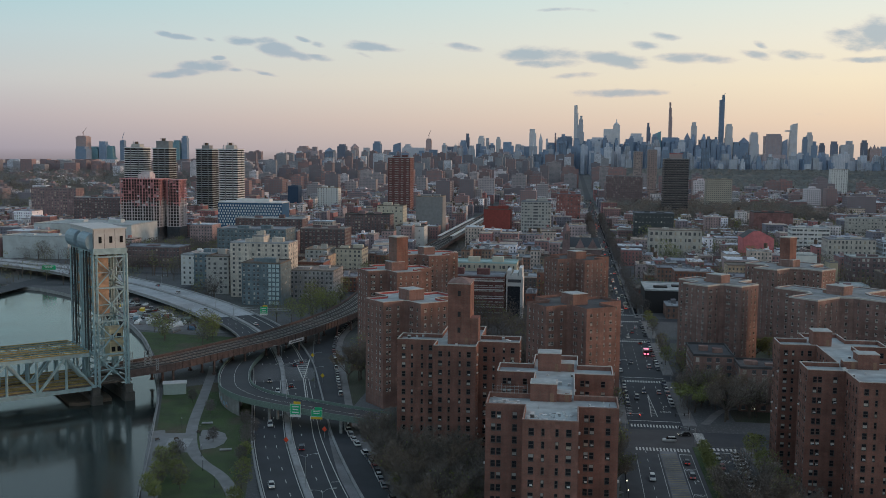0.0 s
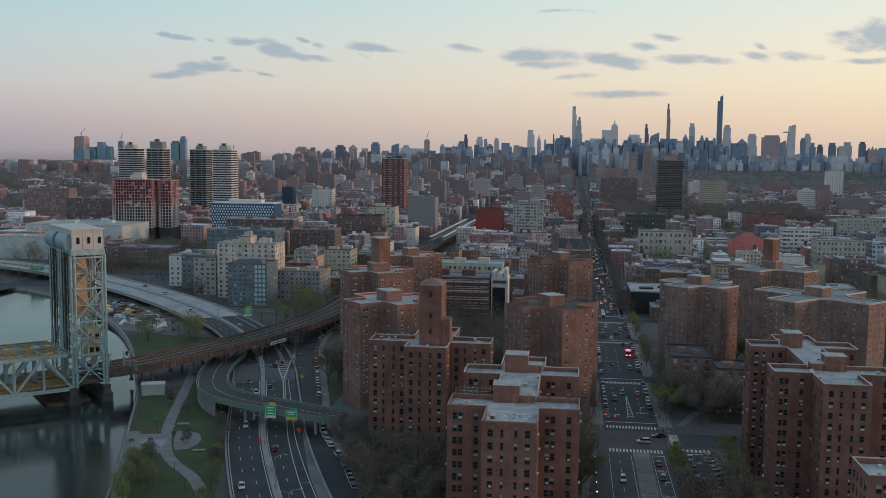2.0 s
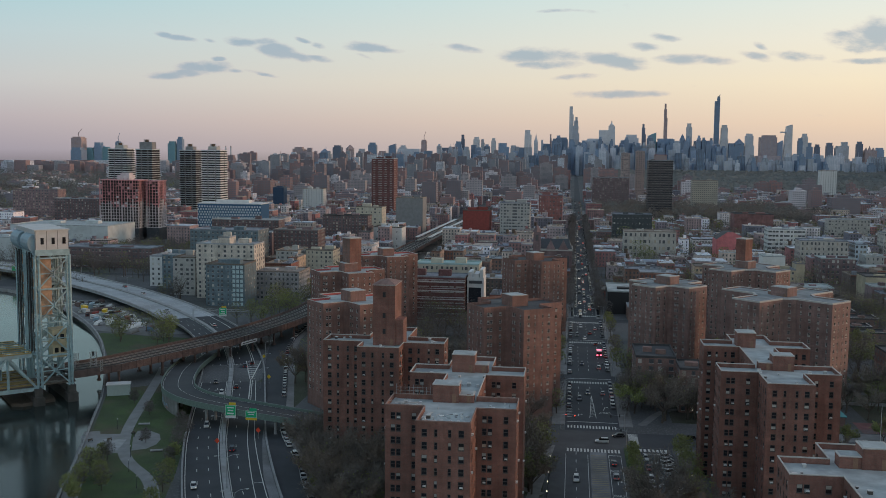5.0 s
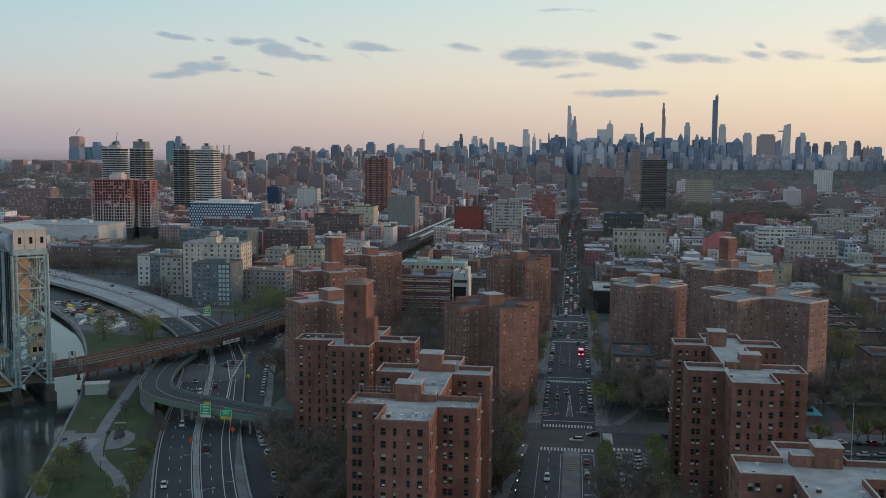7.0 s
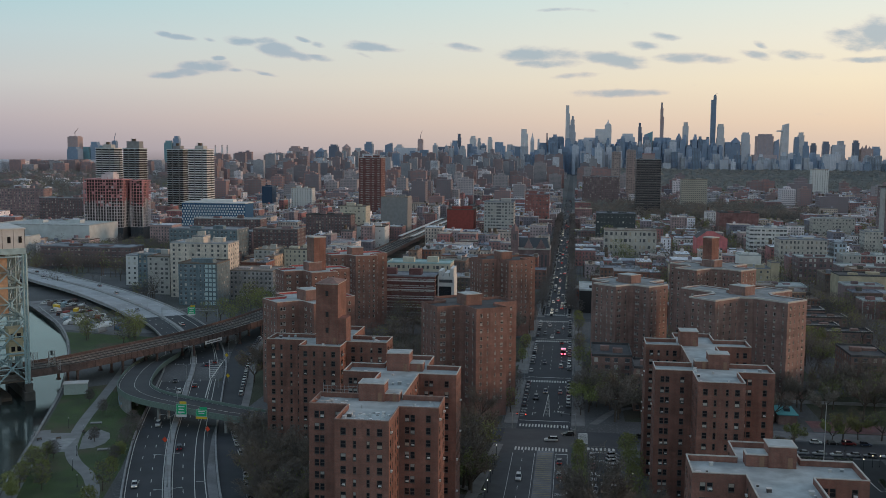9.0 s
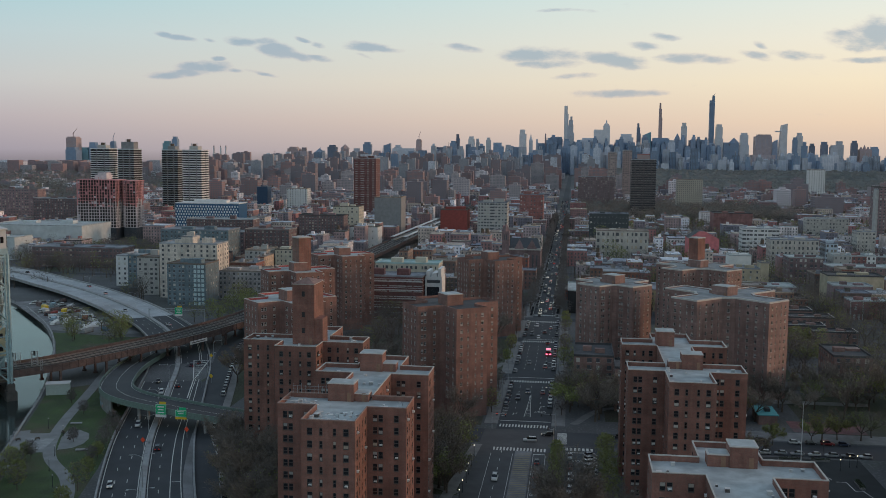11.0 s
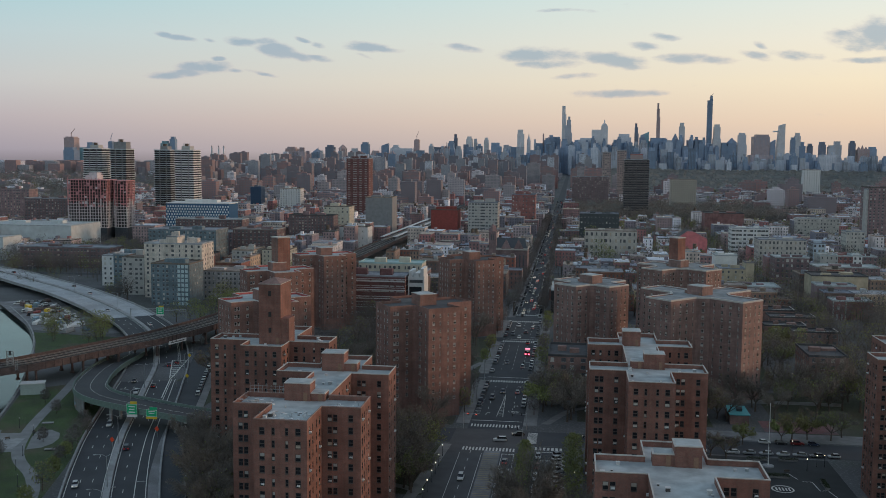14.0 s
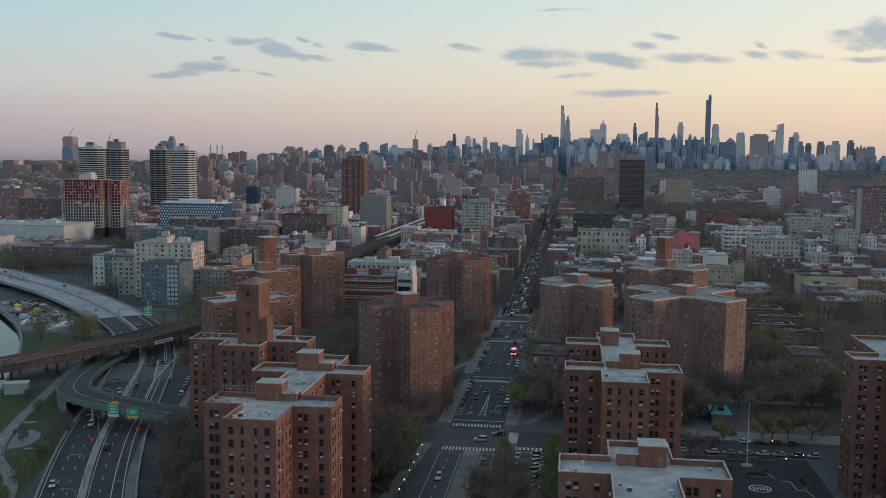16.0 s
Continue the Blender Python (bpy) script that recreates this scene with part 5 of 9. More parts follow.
block("apartment_block", "long brown brick housing slab", -330, -262, 930, 950, 33, BROWNW, 10, 3.4)
block("apartment_block", "broad brown brick housing slab", -310, -250, 870, 890, 26, BROWNW, 8, 3.6)
def striped_tower(x0, x1, y, h, mat, gap, tank, plant=4.7):
    """A slab tower: dark core, balcony bays with pale parapets at every storey, dark recess between the bays, roof plant."""
    w2 = (x1 - x0) / 2
    t = thing("striped_tower", "slim pale tower with dark window bands at every storey", "tower", "striped towers", pose((x0 + x1) / 2, y + 14, 0))
    g = Geo()
    g.box(-w2 + 1.2, w2 - 1.2, -12.6, 12.6, 0, h)
    part("core", g, DARKROOM, t)
    g0 = Geo()
    ring = [(-w2, 12.6), (-w2, 2.0), (-w2 + 1.1, 2.0), (-w2 + 1.1, -1.0), (-w2, -1.0), (-w2, -12.6), (-w2 + 0.8, -14.0), (-w2 * 0.36 - 0.8, -14.0), (-w2 * 0.36, -12.7), (-w2 * 0.28, -12.7), (-w2 * 0.28 + 0.8, -14.7), (w2 * 0.4 - 0.8, -14.7), (w2 * 0.4, -12.7),
            (w2 * 0.48, -12.7), (w2 * 0.48 + 0.8, -14.0), (w2 - 0.8, -14.0), (w2, -12.6), (w2, -1.0), (w2 - 1.1, -1.0), (w2 - 1.1, 2.0), (w2, 2.0), (w2, 12.6)]
    g0.prism(ring, 0, gap)
    band = g0.mesh("balcony_band", [mat])
    for k in range(int(h / 3.1)):
        part("balcony_band", band, None, t).matrix_basis = pose(0, 0, 1 + k * 3.1)
    for a in (-0.32, 0.44):
        g = Geo()
        g.box(a * w2 - 0.5, a * w2 + 0.5, -13.2, -12.5, 0, h + 1)
        part("pier", g, GREYW, t)
    g = Geo()
    g.box(-w2 + 0.4, w2 - 0.4, -13.4, 13.4, h, h + 1.3)
    part("parapet", g, mat, t)
    g = Geo()
    wide = 0.42 if plant < 6 else 0.72
    g.box(-w2 * wide, w2 * wide, -7, 7, h + 1.3, h + 1.3 + plant)
    part("roof_house", g, tank, t)
    g = Geo()
    g.tube((-w2 * 0.1, 0, h + 1.3 + plant), (-w2 * 0.1, 0, h + 4.8 + plant), 2.6, 2.6, 10)
    part("water_tank", g, TIMBER, t)
    for a in (-0.3, 0.25):
        g = Geo()
        g.bar((a * w2, -3, h + 1.3 + plant), (a * w2, -3, h + 5.0 + plant), 0.7)
        part("antenna", g, STEEL_GREY, t)
    KEEP.append((x0, x1, y - 5, y + 30))


striped_tower(-635.5, -606, 1329, 101, WHITEW, 1.25, PALE)
striped_tower(-575, -550, 1288, 100.6, COOLWHITE, 0.85, GREYW, 9.5)
striped_tower(-529, -503.5, 1328, 100, COOLWHITE, 0.75, GREYW)
striped_tower(-470, -442.5, 1260, 100, WHITEW, 1.4, PALE)
SHELL = material("pale_pink_concrete_frame", (0.62, 0.55, 0.56), 0.85, scale=0.2, vary=0.2)
CONSTR = material("red_netting", (0.56, 0.27, 0.275), 0.9, scale=0.2, vary=0.3)


def frame_building(x0, x1, y0, y1, h, seed):
    """A tower block's bare frame: slabs, columns on every face, netting on the upper storeys, dark base."""
    r = random.Random(seed)
    t = thing("unfinished_tower", "unfinished tower block with a red and white facade frame", "building", "unfinished towers", pose((x0 + x1) / 2, (y0 + y1) / 2, 0))
    w2, d2 = (x1 - x0) / 2, (y1 - y0) / 2
    # solid dark block added inside the frame in place of shaded storeys
    g = Geo()
    g.box(-w2 + 1.4, w2 - 1.4, -d2 + 1.4, d2 - 1.4, 0, h - 0.7)
    part("core", g, DARKROOM, t)
    z = 14.0
    while z < h:
        g = Geo()
        g.box(-w2, w2, -d2, d2, z - 0.3, z + 0.3)
        part("floor_slab", g, CONSTR if z > 42 else SHELL, t)
        z += 3.3
    n, m = int(2 * w2 / 3.1), int(2 * d2 / 3.1)
    spots = [(-w2 + i * 2 * w2 / n, -d2) for i in range(n + 1)] + [(w2, -d2 + i * 2 * d2 / m) for i in range(1, m + 1)]
    for k, (x, y) in enumerate(spots):
        split = 42 + r.uniform(-6, 6)
        g = Geo()
        s0 = 0.5 if k % 4 == 0 else 0.3
        g.box(x - s0, x + s0, y - s0, y + s0, 14, split, 1)
        g.box(x - s0, x + s0, y - s0, y + s0, split, h, 0)
        part("column", g, [CONSTR, SHELL], t)
    g = Geo()
    for k in range(int((h - 34) / 3.3 * n * 0.22)):
        i, f = r.randrange(n), r.choice((0, 0, 1, 2, 3, 4, 5, 6, 7, 8))
        xa, za = -w2 + i * 2 * w2 / n, h - 3.3 * (f + 1)
        g.box(xa, xa + 2 * w2 / n, -d2 - 0.08, -d2 - 0.02, za, za + r.uniform(1.2, 3.0), r.choice((0, 0, 1)))
    tagged(part("safety_netting", g, [CONSTR, SHELL], t, "torn red safety netting"), kind="stuff")
    g = Geo()
    g.box(-w2 - 0.9, w2 + 0.9, -d2 - 0.9, d2 + 0.9, h - 0.5, h + 0.3)
    part("top_frame", g, CONSTR, t)
    for k in range(int(w2 / 2)):
        g = Geo()
        x = -w2 + 4 * k + r.uniform(0, 2)
        g.bar((x, -d2, h + 0.3), (x, -d2, h + r.uniform(1.5, 3.2)), 0.35)
        part("starter_post", g, CONSTR, t)
    if w2 > 15:
        g = Geo()
        g.box(-4, 10, -7, 7, h + 0.3, h + 5.5)
        g.box(-1, 9, -5, 5, h + 5.5, h + 8)
        part("lift_house", g, SHELL, t)
    g = Geo()
    g.box(-w2 - 0.3, w2 + 0.3, -d2 - 0.3, d2 + 0.3, 0, 13.6)
    part("base", g, material("dark_base_cladding", (0.05, 0.055, 0.065), 0.5, scale=0.2, vary=0.3, bump=0), t)
    KEEP.append((x0, x1, y0, y1))


frame_building(-500, -455, 1036, 1060, 67, 3)
frame_building(-450, -436, 1046, 1066, 66, 4)
# blue chequered facade
t = thing("chequered_building", "long building clad in blue and white chequered panels", "building", "", pose(-359, 1074, 0))
g = Geo()
g.box(-37, 37, -14, 14, 0, 41)
part("wall", g, material("blue_panel", (0.025, 0.1, 0.21), 0.4, vary=0.1, bump=0), t)
WP = material("white_metal_panel", (0.66, 0.7, 0.72), 0.4, vary=0.06, bump=0)
g = Geo()
for r in range(8):
    for i in range(24):
        x, z = -36.2 + i * 3.06 + (r % 2) * 1.53, 17 + r * 3.0
        g.prism([(x - 0.78, -14.13), (x + 0.78, -14.13), (x + 0.78, -14.01), (x - 0.78, -14.01)], z - 1.0, z + 1.0)
tagged(part("panel_cladding", g, WP, t, "white metal panels in a chequered pattern"), kind="stuff")
g = Geo()
g.box(-37.3, 37.3, -14.3, 14.3, 41, 42)
part("roof", g, WHITEW, t)
g = Geo()
g.box(-18, 20, -6, 6, 42, 45)
part("roof_house", g, WHITEW, t)
KEEP.append((-396, -316, 1058, 1092))
block("brick_tower", "tall slim red brick tower with pale balcony lines", -262, -230, 1375, 1405, 91, brick_material("deep_red_brick", (0.17, 0.075, 0.07), (0.14, 0.062, 0.06), (0.18, 0.1, 0.095)), 28, 8, winmat=PALE, ww=5.5, wh=0.55)
block("grey_block", "blank grey apartment slab beside the railway", -184, -152, 1140, 1170, 47, GREYW, 0)
block("yellow_block", "yellow brick apartment house", -214, -185, 1060, 1085, 40, YELLOWB, 11, 4.5)
block("white_house", "white-painted house by the railway", -184, -154, 1010, 1035, 22, WHITEW, 3, 8)
block("red_block", "plain red-painted commercial building", -100, -70, 1100, 1130, 36, WALLRED, 0)
block("apartment_block", "pale apartment block with wide windows", -58, -25, 1100, 1130, 45, PALE, 13, 3.2, ww=2.2)
block("school", "long yellow-cream school building", -74, -34, 606, 625, 31, YELLOWB, 7, 3.0, ww=1.3, wh=1.9, roof=material("teal_roof", (0.36, 0.5, 0.5), 0.8, scale=0.3, vary=0.2))
block("school", "red brick and white banded school hall", -80, -40, 580, 600, 26, brick_material("maroon_brick", (0.19, 0.085, 0.08), (0.155, 0.07, 0.068), (0.2, 0.12, 0.115)), 8, 3.0, winmat=PALE, ww=2.6, wh=0.5)
for k in range(4):
    t = thing("facade_band", "white stone band across a maroon school front", "facade band", "school bands", pose(-60, 579.9, 7.5 + 5.2 * k))
    g = Geo()
    g.box(-20.2, 20.2, -0.25, 0.05, 0, 0.55)
    g.box(-20.2, 20.2, -0.2, 0.05, 1.5, 1.75)
    part("band", g, WHITEW, t)
t = thing("white_annex", "white stepped stair tower with a dark glazed front", "building", "", pose(-34, 592, 0))
for x0, x1, z0, z1, mt, nm in ((-5, 5, 20, 26, WHITEW, "upper_wall"), (-5, -4.2, 0, 20, WHITEW, "corner_wall"), (3.4, 5, 0, 20, WHITEW, "corner_wall"), (-4.2, 3.4, 0, 19.9, DARKGLASS, "glazing"), (-4.4, -2.4, 26, 29.5, WHITEW, "roof_house"), (-1.0, 2.0, 26, 28.2, WHITEW, "roof_house"), (2.6, 4.6, 26, 31, WHITEW, "roof_house")):
    g = Geo()
    g.box(x0, x1, -7.6 if nm != "glazing" else -6.9, 7.6, z0, z1)
    part(nm, g, mt, t)
g = Geo()
g.box(-4.0, 4.0, -7.72, -7.6, 22.4, 24.2)
part("window_strip", g, WINFAR, t)
KEEP.append((-39, -29, 584, 600))
block("brick_church", "large red brick building with a dark roof", -22, 9, 1300, 1340, 46, brick_material("warm_red_brick", (0.3, 0.125, 0.115), (0.25, 0.105, 0.098), (0.28, 0.17, 0.16)), 9, 4)
# slab colour lifted a little in place of haze
block("dark_tower", "tall dark banded office slab", 134, 170, 1510, 1540, 92, material("dark_brown_slab", (0.09, 0.078, 0.08), 0.6, vary=0.15, bump=0), 26, 3.0, winmat=DARKGLASS, ww=2.7, wh=1.5)
t = thing("roof_plant", "terracotta plant house on a dark tower's roof", "roof house", "", pose(152, 1525, 92))
g = Geo()
g.box(-9, 9, -8, 8, 0, 8)
part("wall", g, PINKW, t)
g = Geo()
g.box(-9.4, 9.4, -8.4, 8.4, 8, 8.8)
part("roof", g, COPING_RED, t)
block("tan_slab", "tan ribbed housing slab", 220, 262, 1690, 1712, 58, FAC_TAN)
block("pale_slab", "pale tall housing slab", 555, 590, 2236, 2256, 69.5, WHITEW, 20, 4.5)
block("brick_tower", "pinkish brick tower on the avenue", 112, 128, 1900, 1925, 103, PINKW, 30, 4, ww=2)
block("brick_tower", "pinkish brick tower with balconies", 142, 159, 1950, 1975, 107, PINKW, 30, 4, ww=2)
block("brick_slab", "broad brown brick slab", 56, 119, 1750, 1775, 60, BROWNW, 18, 4)
block("school", "long pale stone school building", 70, 117, 915, 940, 30, STONEW, 5, 4.2, ww=2.2, wh=2.9)
# hall with a stepped red gable
WASHED = material("red_washed_wall", (0.6, 0.19, 0.2), 0.8, scale=0.3, vary=0.2)
t = thing("gabled_hall", "broad hall with a stepped wall washed in bright red", "building", "", pose(164.5, 915, 0))
g = Geo()
g.box(-13.5, 13.5, -13, 13, -0.5, 25.6)
part("wall", g, WASHED, t)
g = Geo()
g.v += [(-13.5, -13.2, 25.6), (-4.5, -13.2, 32.2), (1.0, -13.2, 32.2), (13.5, -13.2, 25.6), (-13.5, -12.6, 25.6), (-4.5, -12.6, 32.2), (1.0, -12.6, 32.2), (13.5, -12.6, 25.6)]
for q in ((0, 3, 2, 1), (4, 5, 6, 7), (0, 1, 5, 4), (1, 2, 6, 5), (2, 3, 7, 6), (0, 4, 7, 3)):
    g.f.append(q)
    g.m.append(0)
part("gable", g, WASHED, t)
g = Geo()
g.v += [(-13.4, -12.6, 25.62), (-4.5, -12.6, 31.8), (1.0, -12.6, 31.8), (13.4, -12.6, 25.62), (-13.4, 13, 25.62), (-4.5, 13, 31.8), (1.0, 13, 31.8), (13.4, 13, 25.62)]
for q in ((0, 1, 5, 4), (1, 2, 6, 5), (2, 3, 7, 6), (4, 5, 6, 7)):
    g.f.append(q)
    g.m.append(0)
part("roof", g, ROOF_DARK, t)
for k in range(4):
    g = Geo()
    g.box(-10.5 + k * 6, -8.7 + k * 6, -13.08, -12.95, 14.0, 17.0)
    part("window", g, WINFAR, t)
KEEP.append((151, 178, 902, 928))
block("tenement", "large cream six-storey tenement with rows of windows", 218.5, 258, 880, 902, 27.6, STONEW, 6, 3.3, ww=1.4, wh=2.3)
block("tenement", "brown brick building with a heavy cornice and a pale roof", 217, 243, 800, 822, 20.5, BROWNW, 5, 3.4, ww=1.5, wh=2.0, roof=ROOF)
block("town_house", "pale blue painted house with large windows", 264, 274, 880, 900, 25.4, BLUEW, 6, 3.3, ww=1.7, wh=2.2)
block("town_house", "pale rendered house in a painted row", 250.5, 264, 800, 820, 22.8, PALE, 6, 3.0, ww=1.3, wh=1.9, roof=ROOF)
block("town_house", "dark red brick house in a painted row", 264.2, 275, 800, 820, 22.6, DEEPRED, 6, 3.0, ww=1.3, wh=1.9, roof=ROOF)
block("town_house", "white painted house in a row", 275.2, 282, 800, 820, 23, WHITEW, 6, 2.6, ww=1.4, wh=1.9, roof=ROOF)
block("town_house", "dark brick house at a row's end", 282.2, 293, 800, 820, 22.4, BROWNW, 6, 3.0, ww=1.3, wh=1.9, roof=ROOF)
block("low_row", "long dark brick row with a pale roof edge", 238, 283, 758, 780, 18.4, BROWNW, 5, 3.6, ww=1.1, wh=1.5, roof=ROOF)
block("yellow_house", "plain yellow rendered building beside the avenue", 218, 254, 684.5, 706, 20.4, OCHREW, 0, roof=ROOF_DARK)
block("brick_house", "brick building with a cluttered pale roof", 217.5, 242, 667, 684, 16, BROWNW, 0, roof=ROOF)
block("yellow_house", "yellow rendered building with a blank side wall", 163, 181, 722, 744, 19.5, OCHREW, 5, 4.4, ww=1.2, wh=1.6)
block("stair_tower", "blank yellow stair tower", 181.2, 187, 722, 736, 24, OCHREW, 0)
block("low_row", "long low brick row with a stone cornice", 166, 197, 680, 702, 12.4, BROWNW, 3, 3.4, ww=1.5, wh=2.0, roof=ROOF)
block("plain_hall", "white-walled building without windows", 165, 181, 758, 776, 25.2, WHITEW, 0, roof=ROOF)
block("dance_hall", "broad dark red brick hall with a blank upper wall", 218, 264, 1232, 1262, 29.6, DEEPRED, 0, roof=ROOF_DARK)
block("white_block", "long white-banded apartment block", 214, 249, 998, 1020, 28.6, WHITEW, 7, 3.4, ww=2.6, wh=1.6)
block("tan_block", "pale tan apartment house", 322, 339, 998, 1018, 27.2, STONEW, 7, 3.2)
block("white_block", "large stepped white apartment block", 320, 367, 1200, 1217, 26.8, STONEW, 7, 3.6)
block("shop", "low dark shop with a pale roof", 46, 78, 625, 665, 14, DARKROOM, 0, roof=ROOF)
block("tan_tower", "dark brown brick tower with a white stair strip", 370, 400, 1100, 1130, 67, BROWNW, 20, 4)
block("tan_tower", "white stair strip of a brown brick tower", 367.6, 369.9, 1101, 1112, 65, PALE, 0)
block("retail_centre", "long white retail centre by the river road", -525, -424, 900, 960, 26, COOLWHITE, 0, roof=ROOF)
block("retail_centre", "low pale warehouse by the river road", -515, -452, 830, 860, 20, COOLWHITE, 0, roof=ROOF)
block("school", "low brick school with long window rows", -412, -330, 790, 815, 17, BROWNW, 4, 3.0)
block("housing_slab", "brown brick housing slab", -673, -613, 1150, 1170, 50, BROWNW, 15, 3.6)
block("housing_slab", "brown brick housing slab with a stepped roof", -590, -530, 1100, 1120, 42, BROWNW, 13, 3.6)
block("navy_block", "dark blue glass office block", -446, -429, 1500, 1520, 44, material("navy_glass", (0.03, 0.07, 0.13), 0.3, vary=0.1, bump=0), 0)
block("white_block", "white apartment block above low houses", -398, -365, 1500, 1520, 42, WHITEW, 12, 4)
# low blocks inside the housing estate
block("low_block", "six-storey brown brick block with a flat roof", 50, 66, 404, 430, 18, BRICK_TAN, 6, 3.4, roof=ROOF_DARK)
block("low_block", "six-storey brown brick block near the crossing", 66, 84, 388, 405, 17, BRICK_TAN, 6, 3.4, roof=ROOF_DARK)
block("low_block", "brown brick block among bare trees", 160, 176, 436, 462, 15, BRICK_TAN, 5, 3.4, roof=ROOF_DARK)
for x0, x1, y0, y1, h in ((166, 190, 604, 618, 8.5), (172, 197, 582, 596, 8.0), (164, 186, 556, 568, 7.5), (176, 199, 541, 553, 7.0)):
    terrace = block("low_terrace", "low dark brick terrace with a tar roof and a pale edge", x0, x1, y0, y1, h, BRICK_TAN, 2, 3.4, roof=ROOF_DARK, group="low terraces")
    for a, b, c, d in ((-(x1 - x0) / 2, (x1 - x0) / 2, -(y1 - y0) / 2 - 0.2, -(y1 - y0) / 2 + 0.25), ((x1 - x0) / 2 - 0.25, (x1 - x0) / 2 + 0.2, -(y1 - y0) / 2, (y1 - y0) / 2)):
        g = Geo()
        g.box(a, b, c, d, h + 0.92, h + 1.05)
        part("coping", g, COPING, terrace)
hall = block("low_hall", "low red brick hall with white stone trim round its entrance", 219, 242.5, 632, 647, 11.2, DEEPRED, 0, roof=ROOF)
for x, z0, z1, name in ((-11.6, 0, 11.8, "stone_pilaster"), (-4.2, 0, 11.8, "stone_pilaster"), (-9.2, 0, 3.4, "door_surround"), (-6.6, 0, 3.4, "door_surround"), (-8.6, 6.2, 8.2, "window_surround"), (-8.0, 9.0, 9.5, "stone_panel")):
    g = Geo()
    g.box(x - 0.35 if z1 > 9.6 else x - 0.7, x + 0.35 if z1 > 9.6 else x + 0.7, -7.68, -7.5, z0, z1)
    part(name, g, PALE, hall)
block("low_block", "low brown community building", -34, -18, 380, 400, 12, BRICK_TAN, 3, 3.4, roof=ROOF_DARK)

block("commercial_block", "broad dark grey commercial building", 66, 108, 1083, 1107, 35.6, material("dark_green_cladding", (0.06, 0.072, 0.078), 0.7, scale=0.3, vary=0.25), 6, 3.6, roof=ROOF_FILL)
# church with slate roofs
t = thing("church", "brown stone church with steep dark slate roofs and a slim tower", "church", "", pose(6, 806, 0))
g = Geo()
g.box(-16, 17, -15, 15, 0, 24)
part("nave", g, BROWNW, t)
g = Geo()
g.box(-16.4, 17.4, -15.4, -15.0, 23, 24.6)
g.box(17.0, 17.4, -15, 15, 23, 24.6)
part("cornice", g, PALE, t)
g = Geo()
g.v += [(-16, -15, 24), (17, -15, 24), (17, 15, 24), (-16, 15, 24), (-12, 0, 31.5), (14, 0, 31.5)]
for q in ((0, 1, 5, 4), (1, 2, 5), (2, 3, 4, 5), (3, 0, 4)):
    g.f.append(q)
    g.m.append(0)
part("roof", g, material("dark_slate", (0.04, 0.048, 0.056), 0.6, scale=0.6, vary=0.25), t)
for x in (0.0, 10.0):
    g = Geo()
    n = len(g.v)
    g.v += [(x - 4, -15.6, 24.0), (x + 4, -15.6, 24.0), (x, -15.6, 32.0), (x - 4, -15.0, 24.0), (x + 4, -15.0, 24.0), (x, -15.0, 32.0), (x, -3, 31.0)]
    for q in ((0, 1, 2), (1, 4, 5, 2), (3, 0, 2, 5), (2, 5, 6)):
        g.f.append(q)
        g.m.append(0)
    part("gable", g, BROWNW, t)
g = Geo()
g.box(-14, -8.2, -16, -10, 0, 38)
part("tower", g, BROWNW, t)
g = Geo()
g.tube((-11.1, -13, 38), (-11.1, -13, 44), 3.6, 0.2, 4)
part("spire", g, BROWNW, t)
for x in (-11.8, -10.4):
    g = Geo()
    g.box(x - 0.4, x + 0.4, -16.06, -15.9, 31, 35.5)
    part("tower_window", g, WINFAR, t)
for k in range(7):
    g = Geo()
    g.box(-5.2 + k * 3.1, -3.9 + k * 3.1, -15.06, -14.9, 8, 19)
    part("lancet_window", g, WINFAR, t)
KEEP.append((-12, 24, 790, 822))

# rows of town houses on the street grid; the nearest stand singly, the rest is one mesh
def WOODED(x, y):
    """The bare wood between the highway and the retail buildings."""
    return -415 < x < -262 and 780 < y < 955


